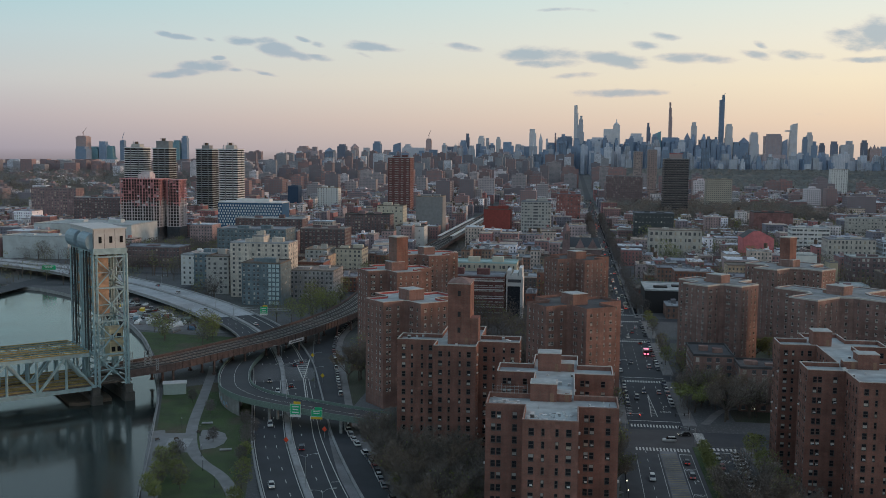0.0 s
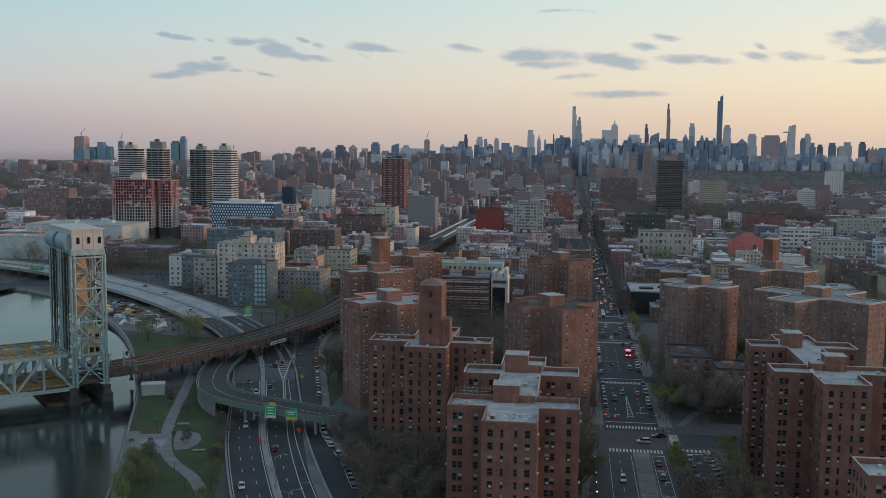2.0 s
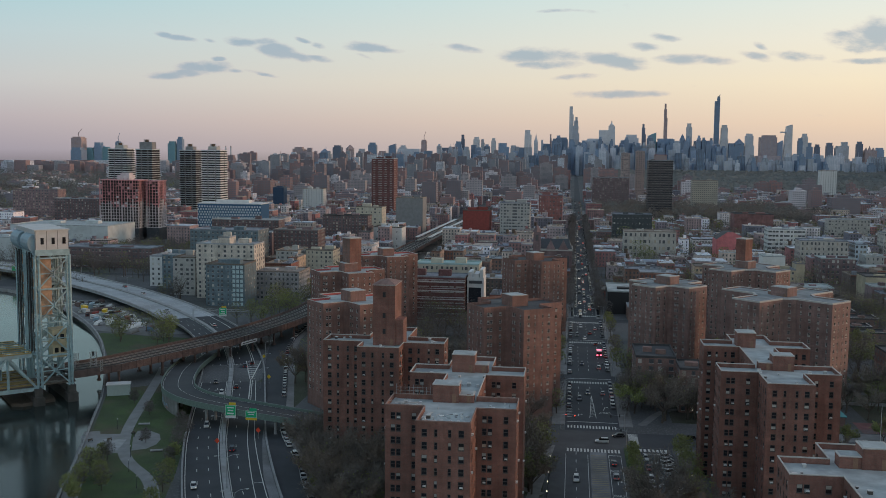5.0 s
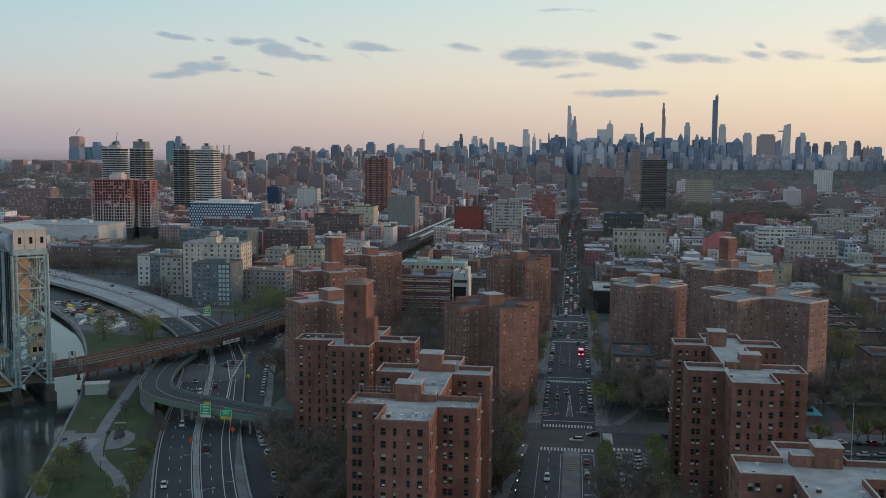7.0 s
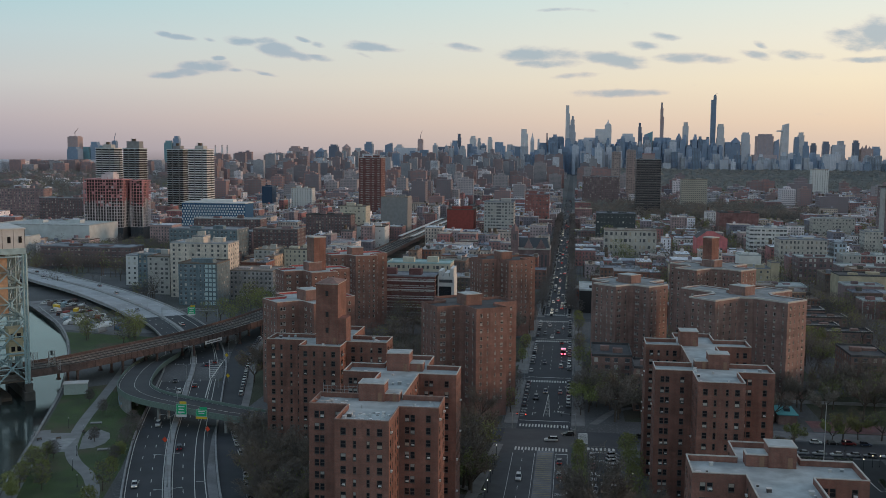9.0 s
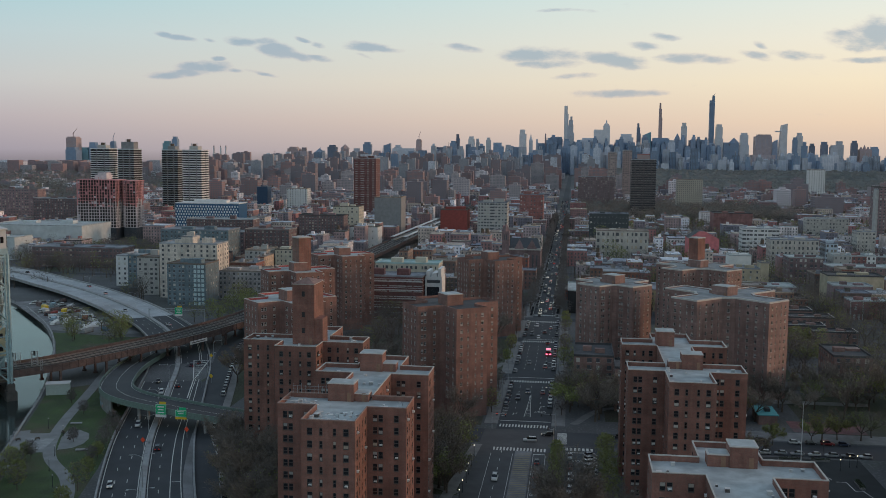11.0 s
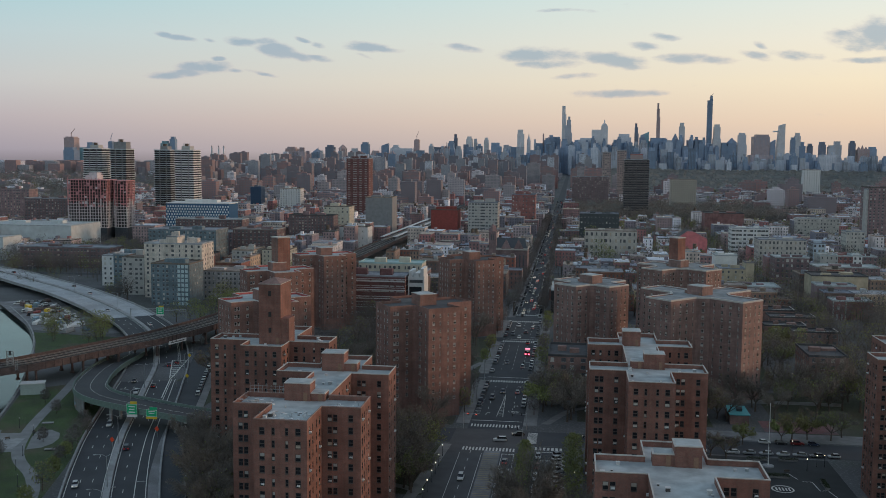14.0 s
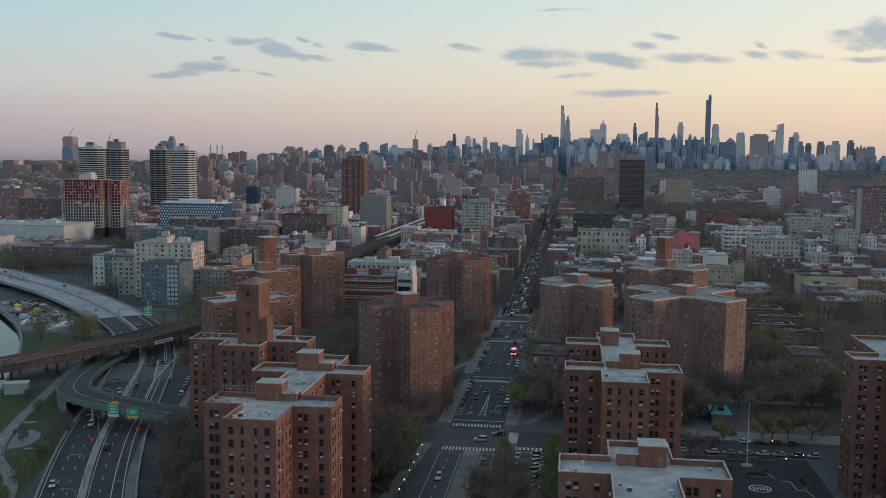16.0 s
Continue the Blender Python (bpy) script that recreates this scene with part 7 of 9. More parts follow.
def plant(x, y, kind, s=None):
    t, used = PROTO[kind]
    s = s or trng.uniform(0.8, 1.25)
    if len(PLANTED) >= 300 or y > 425 and trng.random() < 0.85:
        LATER.append((x, y, HEIGHTS[kind] * s, kind))
        return
    PLANTED.append(1)
    m = pose(x, y, 0, 0, 0, trng.uniform(0, 360)) @ Matrix.Diagonal((s, s, s * trng.uniform(0.9, 1.1), 1))
    if used:
        o = copy_thing(t, Matrix())
        o.matrix_basis = m
    else:
        t.matrix_basis = m
        PROTO[kind][1] = True


def clear(x, y, r=3.0):
    for (ax, ay), (bx, by) in zip(SHORE, SHORE[1:]):
        if bx <= x <= ax and y < ay + (by - ay) * (ax - x) / (ax - bx) + 8:
            return False
    if not all(not (a - r < x < b + r and c - r < y < d + r) for a, b, c, d in FOOT + KEEP[6:]):
        return False
    if 13 < x < 47 and 150 < y < 600 or abs(y - 347) < 10 or 47 < x < 61 and 270 < y < 338:
        return False
    p = Vector((x, y, 0))
    return min((Vector((h.x, h.y, 0)) - p).length for h in HWY) > 18 and min((Vector((h.x, h.y, 0)) - p).length for h in FRONT) > 6.5 and min((Vector((h.x, h.y, 0)) - p).length for h in OVER) > 9 and min((Vector((h.x, h.y, 0)) - p).length for h in RAIL) > 12


BARE = (0, 1, 2, 2, 0, 1, 5)
ESTATE = ((-64, -44, 230, 312, 22, BARE), (-52, -21, 212, 292, 46, BARE), (-46, 12, 320, 338, 10, BARE), (3, 15, 236, 336, 26, (0, 1, 0, 5, 3)), (-50, -20, 270, 296, 8, BARE),
         (-60, 18, 358, 372, 12, BARE), (-22, 18, 282, 336, 16, BARE), (46, 64, 366, 402, 9, BARE), (68, 110, 366, 412, 26, BARE), (48, 66, 436, 452, 5, (3, 5)),
         (88, 94, 380, 450, 6, (3, 4)), (44, 49, 372, 460, 5, (0, 3)), (100, 128, 205, 252, 18, BARE))
GARDENS = ((128, 150, 205, 262, 12, BARE), (146, 172, 296, 336, 12, BARE), (100, 132, 378, 414, 12, BARE), (136, 200, 388, 432, 30, (0, 1, 2, 1, 0, 5)), (134, 158, 432, 500, 12, (0, 5, 5, 0)),
         (45, 62, 200, 268, 18, BARE), (-110, -22, 408, 455, 24, BARE), (-60, 18, 412, 535, 40, BARE), (-96, -84, 365, 455, 6, BARE), (88, 150, 452, 532, 26, (0, 1, 3, 5)),
         (140, 186, 466, 600, 40, (0, 1, 3, 5)), (178, 215, 430, 500, 26, (0, 1, 1)), (186, 270, 450, 660, 110, (0, 1, 2, 5, 1)))
OUTSKIRTS = ((-60, 16, 570, 600, 10, BARE), (-66, -18, 418, 574, 60, BARE), (-52, -44, 372, 410, 5, BARE), (-160, -120, 650, 800, 14, (3, 5, 0)), (-215, -180, 455, 500, 5, (5, 1, 3)),
         (-200, -176, 490, 512, 5, (5, 4, 3)), (-232, -206, 500, 516, 4, (5, 3)), (-172, -141, 545, 636, 26, (3, 5, 4, 5)), (-420, -240, 690, 790, 44, BARE), (-480, -340, 800, 890, 50, BARE),
         (-262, -234, 612, 640, 6, BARE))
for x, y, k in ((119, 351.5, 4), (133, 356.5, 4), (143, 361, 3), (137, 358, 5), (151, 361, 5), (106, 336, 1), (111, 334, 1), (103, 362, 1), (147, 372, 1), (156, 366, 1)):
    plant(x, y, k, 0.8)
for x0, x1, y0, y1, n, kinds in ESTATE + GARDENS + OUTSKIRTS:
    made = 0
    for k in range(n * 4):
        x, y = trng.uniform(x0, x1), trng.uniform(y0, y1)
        if made < n and clear(x, y):
            made += 1
            plant(x, y, trng.choice(kinds))
# riverside park
for x, y, kind, s in ((-122, 283, 5, 0.55), (-118, 277, 4, 0.7), (-127, 296, 4, 0.6), (-113, 268, 5, 0.6), (-120, 262, 4, 0.75), (-110, 318, 1, 0.5), (-104, 300, 4, 0.6), (-98, 282, 4, 0.7), (-95, 270, 5, 0.7), (-106, 308, 1, 0.6), (-148, 365, 1, 0.45), (-135, 350, 1, 0.45), (-92, 256, 4, 0.7), (-116, 335, 1, 0.5)):
    plant(x, y, kind, s)
for x, y, kind, s in ((-129, 291, 4, 0.6), (-126, 284, 5, 0.5), (-123, 275, 4, 0.65), (-120, 268, 5, 0.55), (-117, 259, 4, 0.6), (-125, 296, 1, 0.5), (-119, 279, 1, 0.5), (-121, 316, 1, 0.42), (-110, 326, 1, 0.5), (-104, 296, 1, 0.45)):
    plant(x, y, kind, s)
# street trees along the avenue
for y in range(378, 640, 13):
    for x in (18.5, 45.5):
        if all(abs(y - s) > 9 for s in STREETS) and trng.random() < 0.75:
            plant(x + trng.uniform(-0.4, 0.4), y, trng.choice((0, 1, 5, 3)), trng.uniform(0.6, 0.85))
for y in range(200, 332, 9):
    plant(44.6, y, trng.choice((4, 3, 4)), 0.62)
    plant(60.5, y + 3, trng.choice((3, 5, 4)), trng.uniform(0.7, 0.95))

# far trees: one mesh of small clumps
woods = Geo()


def clump_tree(x, y, h, n, mat=None):
    green = mat or (0 if n % 2 else 1)
    size = 0.6 if y < 1000 else 0.9 if y < 1300 else 1.7 if y < 2200 else 2.6
    for i in range(n * 3 // 2 if y < 1000 else n):
        a, rr, zz = trng.uniform(0, 6.28), trng.uniform(0, 1) ** 0.5, trng.uniform(-1, 1)
        rr *= math.sqrt(max(0.05, 1 - zz * zz * 0.8))
        p = Vector((x + math.cos(a) * rr * h * 0.4, y + math.sin(a) * rr * h * 0.4, h * 0.62 + zz * h * 0.36))
        u = Vector((trng.gauss(0, 1), trng.gauss(0, 1), trng.gauss(0.3, 1))).normalized() * trng.uniform(0.45, 0.9) * size
        v = u.cross(Vector((trng.gauss(0, 1), trng.gauss(0, 1), trng.gauss(0, 1)))).normalized() * trng.uniform(0.28, 0.6) * size
        woods.poly([p - v, p + v, p + u * 1.6], green)
    woods.tube((x, y, -0.2), (x, y, h * 0.5), 0.02 * h, 0.012 * h, 4, 2)


def twiggy_tree(x, y, h, kind):
    """A cheaper bare tree: limbs and slivers."""
    woods.tube((x, y, -0.2), (x, y, h * 0.35), 0.022 * h, 0.016 * h, 5, 2)
    for i in range(5):
        a = i * 1.26 + trng.uniform(-0.4, 0.4)
        woods.tube((x, y, h * 0.33), (x + math.cos(a) * h * 0.25, y + math.sin(a) * h * 0.25, h * trng.uniform(0.62, 0.85)), 0.01 * h, 0.003 * h, 4, 2, False)
    for i in range(430):
        a, rr, zz = trng.uniform(0, 6.28), trng.uniform(0, 1) ** 0.5, trng.uniform(-1, 1)
        rr *= math.sqrt(max(0.05, 1 - zz * zz * 0.85))
        p = Vector((x + math.cos(a) * rr * h * 0.4, y + math.sin(a) * rr * h * 0.4, h * 0.63 + zz * h * 0.36))
        d = Vector((trng.gauss(0, 1), trng.gauss(0, 1), trng.gauss(0.4, 0.8))).normalized() * trng.uniform(0.5, 1.4)
        n = d.cross(Vector((trng.gauss(0, 1), trng.gauss(0, 1), trng.gauss(0, 1)))).normalized() * (0.1 if kind < 3 else 0.15)
        woods.poly([p - n, p + n, p + d], 0 if kind < 3 or (kind == 5 and i % 2) else 1)


for x, y, h, kind in LATER:
    twiggy_tree(x, y, h, kind)
for k in range(2600):
    y = 610 + 1900 * (k / 2600)
    x = trng.uniform(-0.63 * y, 0.31 * y + 75)
    if FX0 - 3 < x < FX1 + 3 or -146 < x < -112 or not free(x, y, 3) or (x < -0.3 * y and y < 660):
        continue
    clump_tree(x, y, trng.uniform(11, 20), trng.choice((80, 81, 81, 81, 81, 81, 81, 81)) if y < 1200 else trng.choice((46, 47, 47, 47, 47, 47, 47)))
for k in range(1500):
    y = 1120 + 2500 * trng.random() ** 1.3
    clump_tree(trng.uniform(-0.66 * y, -0.39 * y), y, trng.uniform(12, 20) * (1 + (y - 1120) / 3500), 45, trng.choice((3, 3, 3, 4)))
for k in range(1000):
    y = 1435 + 370 * trng.random()
    clump_tree(trng.uniform(58, 150 + 0.56 * (y - 1080)), y, trng.uniform(15, 25), 71, trng.choice((3, 4, 4, 4)))
# back gardens and street trees among the houses east of the avenue
for k in range(1500):
    i = trng.randrange(3, 13)
    y = STREETS[i] + (39.5 + trng.gauss(0, 9) if trng.random() < 0.7 else trng.choice((-5.5, 5.5)))
    x = 207 + trng.choice((-8.5, 8.5)) if trng.random() < 0.06 else trng.uniform(44, 0.31 * y + 85)
    if free(x, y, 2.5) and not 40 < x < 150 and y < 600 or y > 605 and free(x, y, 2.5):
        clump_tree(x, y, trng.uniform(11, 17.5), 71, trng.choice((4, 4, 4, 4, 3, 1)) if y > 800 else trng.choice((4, 4, 4, 1)))
for x, y, h in ((82, 900, 24), (88, 897, 20), (139, 880, 21), (155, 884, 21), (171, 880, 18), (146, 878, 15), (79, 1074, 24), (124, 1178, 27), (118, 1182, 22), (93, 893, 16)):
    clump_tree(x, y, h, 420, 1)
for k in range(480):
    x, y = trng.uniform(-420, -262), trng.uniform(770, 955)
    if free(x, y, 3):
        clump_tree(x, y, trng.uniform(9, 16), trng.choice((140, 141, 141, 141, 141, 141)))
# the great park: a rolling canopy with single crowns standing out of it
NX, NY = 130, 56
at = len(woods.v)
for j in range(NY + 1):
    for i in range(NX + 1):
        f = j / NY
        woods.v.append((130 + 1330 * (i + trng.uniform(-0.4, 0.4)) / NX, 2500 + 1740 * f + trng.uniform(-9, 9), (11 + 27 * f) * trng.uniform(0.72, 1.15) if 0 < j else -0.5))
for j in range(NY):
    for i in range(NX):
        a = at + j * (NX + 1) + i
        woods.f.append((a, a + 1, a + NX + 2, a + NX + 1))
        woods.m.append(3)
for k in range(900):
    clump_tree(trng.uniform(135, 1400), 2500 + 1100 * trng.random(), trng.uniform(16, 30), 45, 3)
for k in range(800):
    clump_tree(trng.uniform(135, 1450), 3600 + 620 * trng.random(), trng.uniform(30, 46), 45, 3)
for k in range(260):
    y = trng.uniform(620, 1500)
    clump_tree(trng.choice((FX0 - 2.5, FX1 + 2.5)), y, trng.uniform(8, 14), 121)
FAR_TWIG = material("far_bare_crowns", (0.165, 0.153, 0.146), 0.95, scale=0.05, vary=0.2, bump=0, rand=0.12, island=True)
# crowns greyed toward blue, haze over the park put into the colour
PARK_CROWN = material("far_park_crowns", (0.215, 0.228, 0.222), 0.95, scale=0.01, vary=0.25, bump=0, second=(0.19, 0.198, 0.195))
GREY_CROWN = material("far_grey_brown_crowns", (0.225, 0.2, 0.18), 0.95, scale=0.03, vary=0.25, bump=0, second=(0.19, 0.178, 0.155))
FAR_LEAF = material("far_spring_crowns", (0.24, 0.265, 0.105), 0.95, scale=0.05, vary=0.25, bump=0, rand=0.2, island=True)
for m in (FAR_TWIG, FAR_LEAF, PARK_CROWN, GREY_CROWN):
    let_through(m)
tagged(new("distant_trees", woods.mesh("distant_trees", [FAR_TWIG, FAR_LEAF, BARK, PARK_CROWN, GREY_CROWN])), "bare and budding trees between the distant houses", "trees", kind="stuff")

# ---------- vehicles ----------
PAINTS = [(0.0, (0.55, 0.55, 0.54)), (0.2, (0.02, 0.02, 0.022)), (0.42, (0.12, 0.125, 0.13)), (0.6, (0.3, 0.31, 0.32)), (0.76, (0.03, 0.045, 0.08)), (0.84, (0.62, 0.62, 0.6)), (0.94, (0.2, 0.02, 0.02))]
CARPAINT = material("car_paint", (1.0, 1.0, 1.0), 0.3, 0.0, vary=0.02, bump=0, tint=PAINTS)
RUBBER = material("tyre_rubber", (0.02, 0.02, 0.02), 0.9, vary=0.1, bump=0)
LAMPW = glow("headlamp", (1.0, 0.92, 0.8), 1.0)
LAMPR = glow("tail_lamp", (1.0, 0.06, 0.04), 0.8)
LENSR = material("red_lens", (0.3, 0.02, 0.02), 0.3, vary=0.05, bump=0)
LENSW = material("clear_lens", (0.6, 0.6, 0.6), 0.2, vary=0.05, bump=0)


def loft(g, sections, m=0):
    """A skin through matching outlines (each a list of points), capped."""
    k, n = len(g.v), len(sections[0])
    for s in sections:
        g.v += [tuple(p) for p in s]
    for i in range(len(sections) - 1):
        for j in range(n):
            a, b = k + i * n + j, k + i * n + (j + 1) % n
            g.f.append((a, b, b + n, a + n))
            g.m.append(m)
    g.f += [tuple(k + i for i in reversed(range(n))), tuple(k + (len(sections) - 1) * n + i for i in range(n))]
    g.m += [m, m]


def car(label, L=4.6, W=1.82, H=1.48, suv=False, lit=0, name="car"):
    """A saloon or tall car with its nose towards +y."""
    t = thing(name, label, name, "parked cars" if not lit else "moving cars")
    H = H + (0.25 if suv else 0)

    def ring(y, w, z0, z1):
        w /= 2
        return [(-w * 0.94, y, z0), (w * 0.94, y, z0), (w, y, z0 + 0.25), (w * 0.97, y, z1 - 0.12), (w * 0.86, y, z1), (-w * 0.86, y, z1), (-w * 0.97, y, z1 - 0.12), (-w, y, z0 + 0.25)]

    belt = 0.92 if not suv else 1.05
    g = Geo()
    loft(g, [ring(-L / 2, W * 0.88, 0.4, belt - 0.1), ring(-L / 2 + 0.25, W, 0.25, belt), ring(-L * 0.1, W, 0.22, belt + 0.02), ring(L * 0.2, W, 0.22, belt), ring(L / 2 - 0.35, W * 0.97, 0.24, belt - 0.14), ring(L / 2, W * 0.84, 0.38, belt - 0.3)])
    r0, r1 = (-L * 0.36, L * 0.08) if not suv else (-L * 0.45, L * 0.1)
    g.box(-W * 0.36, W * 0.36, r0 + 0.12, r1 - 0.1, H - 0.06, H)
    part("body", g, CARPAINT, t)
    g = Geo()

    def cab(y, w, z):
        return [(-w / 2, y, z), (w / 2, y, z)]

    A = [(-W * 0.44, r0 - 0.35, belt), (W * 0.44, r0 - 0.35, belt), (W * 0.44, r1 + 0.65, belt), (-W * 0.44, r1 + 0.65, belt)]
    B = [(-W * 0.37, r0 + 0.1, H - 0.05), (W * 0.37, r0 + 0.1, H - 0.05), (W * 0.37, r1 - 0.08, H - 0.05), (-W * 0.37, r1 - 0.08, H - 0.05)]
    loft(g, [A, B])
    part("cabin_glass", g, GLASS, t)
    w = Geo()
    w.tube((-0.11, 0, 0), (0.11, 0, 0), 0.33, 0.33, 12)
    w.tube((0.11, 0, 0), (0.13, 0, 0), 0.2, 0.18, 8, 1)
    w.tube((-0.11, 0, 0), (-0.13, 0, 0), 0.2, 0.18, 8, 1)
    wm = w.mesh("wheel", [RUBBER, STEEL_GREY])
    for sx in (-1, 1):
        for yy in (-L * 0.3, L * 0.31):
            part("wheel", wm, None, t).matrix_basis = pose(sx * (W / 2 - 0.12), yy, 0.33)
    for nm, yy, mt in (("headlight", L / 2 - 0.02, LAMPW if lit else LENSW), ("tail_light", -L / 2 - 0.01, LAMPR if lit else LENSR)):
        g = Geo()
        g.box(-0.2, 0.2, -0.04, 0.04, -0.08, 0.08)
        lm = g.mesh(nm, [mt])
        for sx in (-1, 1):
            part(nm, lm, None, t).matrix_basis = pose(sx * W * 0.31, yy - (0.06 if yy > 0 else -0.04), 0.66)
    return t


CARS = [[car("parked saloon car at the kerb"), 0], [car("parked tall family car at the kerb", 4.7, 1.9, 1.5, True), 0], [car("saloon car driving with its lamps lit", lit=1), 0], [car("tall car driving with its lamps lit", 4.7, 1.9, 1.5, True, 1), 0], [car("small parked hatchback at the kerb", 4.1, 1.75, 1.5), 0]]


def put_car(kind, x, y, rz, z=0.02):
    t, n = CARS[kind]
    m = pose(x, y, z, 0, 0, rz)
    if n:
        copy_thing(t, m)
    else:
        t.matrix_basis = m
    CARS[kind][1] += 1


crng = random.Random(9)
for x, rz in ((AX0 + 1.3, 0), (AX1 - 1.3, 180)):
    y = 384.0
    while y < 600:
        y += crng.uniform(5.6, 6.6)
        if any(abs(y - s) < 10 for s in STREETS) or crng.random() < 0.14:
            continue
        put_car(crng.choice((0, 0, 1, 1, 4)), x, y, rz + crng.uniform(-1.5, 1.5))
sf = sides(FRONT)
acc = 0
for i in range(4, len(FRONT) - 1):
    d = FRONT[i + 1] - FRONT[i]
    for side in ((3.9,) if FRONT[i].y > 360 else (3.9,)):
        if crng.random() < 0.85:
            p = FRONT[i] + sf[i] * side
            put_car(crng.choice((0, 1, 1, 4)), p.x, p.y, math.degrees(math.atan2(d.y, d.x)) - 90, 0.07)
sh_ = sides(HWY)


def on_highway(y, off, kind, back):
    i = min(range(len(HWY) - 1), key=lambda k: abs(HWY[k].y - y))
    d = HWY[i + 1] - HWY[i]
    p = HWY[i] + sh_[i] * off
    put_car(kind, p.x, p.y, math.degrees(math.atan2(d.y, d.x)) - 90 + (180 if back else 0), p.z + 0.08)


for y, off, kind, back in ((278, -9.5, 2, 1), (313, 3.0, 3, 0), (408, -6.0, 2, 1), (386, -2.8, 3, 1), (395, 3.0, 2, 0), (434, 6.2, 3, 0), (441, 9.6, 2, 0), (250, 6.3, 2, 0), (340, -6.2, 3, 1), (560, -6, 2, 1), (610, 5, 3, 0), (640, 9, 2, 0), (680, -5, 3, 1), (520, 4, 2, 0), (700, 5, 2, 0)):
    on_highway(y, off, kind, back)
for x, y, kind, rz in ((38.3, 318, 2, 0), (38.4, 304, 3, 0), (35, 342, 3, 95), (41, 350, 2, 100), (27.5, 401, 3, 180), (37.2, 412, 2, 0), (36.8, 462, 3, 0), (29, 470, 2, 180), (36.5, 520, 2, 0), (31, 536, 2, 180), (27, 545, 3, 180), (34, 552, 3, 0), (37, 566, 2, 0), (29, 572, 3, 180), (26, 300, 3, 180), (66, 351, 2, 90), (74, 344, 3, -90), (31, 412, 2, 180)):
    put_car(kind, x, y, rz)
for k in range(9):
    put_car(crng.choice((0, 1, 4)), 55.6, 328 - 4.2 * k, -62)
    if k % 2 == 0:
        put_car(crng.choice((0, 1, 4)), 47.4 + 1.6, 325 - 5.5 * k, 180)
for x in (114, 119.5, 125, 130.5, 136, 141.5, 147, 98, 103.5):
    put_car(crng.choice((0, 1, 4)), x, 340.5, 90)
    if crng.random() < 0.7:
        put_car(crng.choice((0, 1, 4)), x + 2, 354, -90)
for x in (-52, -46, -39, -32, -25, -12, -5, 2, 9):
    put_car(crng.choice((0, 1, 4)), x, 354 if x > -20 else 353, 90)
# yard beside the river road
for k in range(44):
    along, off = crng.uniform(4, 105), crng.uniform(3, 27)
    x, y = -240 - 0.62 * along + 0.78 * off, 515 + 0.78 * along + 0.62 * off
    if min((h.xy - Vector((x, y))).length for h in HWY) > 18:
        put_car(crng.choice((0, 1, 4, 1)), x, y, crng.choice((40, 130)) + crng.uniform(-8, 8), 0.03)
g = Geo()
g.poly([(-240, 513, 0.015), (-204, 503, 0.015), (-186, 512, 0.015), (-204, 530, 0.015), (-232, 560, 0.015), (-286, 622, 0.015), (-316, 602, 0.015)])
structure("storage_yard", g, YARDGREY, "grey paved storage yard by the river", "yard")


def container(x, y, rz, mat):
    t = thing("shipping_container", "weathered steel shipping container in the yard", "container", "yard containers", pose(x, y, 0.02, 0, 0, rz))
    g = Geo()
    g.box(-3, 3, -1.22, 1.22, 0, 2.6)
    part("shell", g, mat, t)
    for k in range(10):
        g = Geo()
        g.box(-2.8 + k * 0.6, -2.6 + k * 0.6, -1.26, -1.22, 0.2, 2.4)
        part("rib", g, mat, t)


for k, (along, off) in enumerate(((10, 24), (22, 22), (40, 25), (55, 16), (70, 22), (84, 14), (30, 12), (36, 6), (48, 9), (62, 6), (76, 8), (18, 10), (26, 5), (90, 7))):
    container(-240 - 0.62 * along + 0.78 * off, 515 + 0.78 * along + 0.62 * off, crng.uniform(100, 150), (SHEET, WALLRED, SHEET, YELLOW_SIGN, SHEET, BLUESHEET, RUST)[k % 7])
def yard_stack(x, y, rz, L, W, H, mat):
    """A tarpaulin-covered heap: sloping sides and a ridge."""
    t = thing("covered_stack", "tarpaulin-covered stack of goods in the yard", "covered stack", "yard stacks", pose(x, y, 0.02, 0, 0, rz))
    g = Geo()
    loft(g, [[(-L * a / 2, -W * b / 2, H * c), (L * a / 2, -W * b / 2, H * c), (L * a / 2, W * b / 2, H * c), (-L * a / 2, W * b / 2, H * c)] for a, b, c in ((1.0, 1.0, 0.0), (0.98, 0.96, 0.55), (0.86, 0.3, 1.0))])
    part("tarpaulin", g, mat, t)
    g = Geo()
    g.box(-L / 2 - 0.2, L / 2 + 0.2, -W / 2 - 0.2, W / 2 + 0.2, 0, 0.18)
    part("pallet", g, TIMBER, t)


TARPS = [WHITE_PAINT, SHEET, material("grey_green_tarpaulin", (0.2, 0.25, 0.24), 0.7, vary=0.25), material("blue_tarpaulin", (0.12, 0.2, 0.3), 0.6, vary=0.2), RUST, CONCRETE]
for k in range(44):
    along, off = (crng.uniform(6, 100), crng.uniform(4, 25)) if k < 30 else (crng.uniform(-22, 14), crng.uniform(14, 32))
    x, y = -240 - 0.62 * along + 0.78 * off, 515 + 0.78 * along + 0.62 * off
    if min((h.xy - Vector((x, y))).length for h in HWY) > 18:
        yard_stack(x, y, crng.uniform(20, 160), crng.uniform(3, 9), crng.uniform(1.6, 3.0), crng.uniform(1.0, 2.8), TARPS[k % 6])
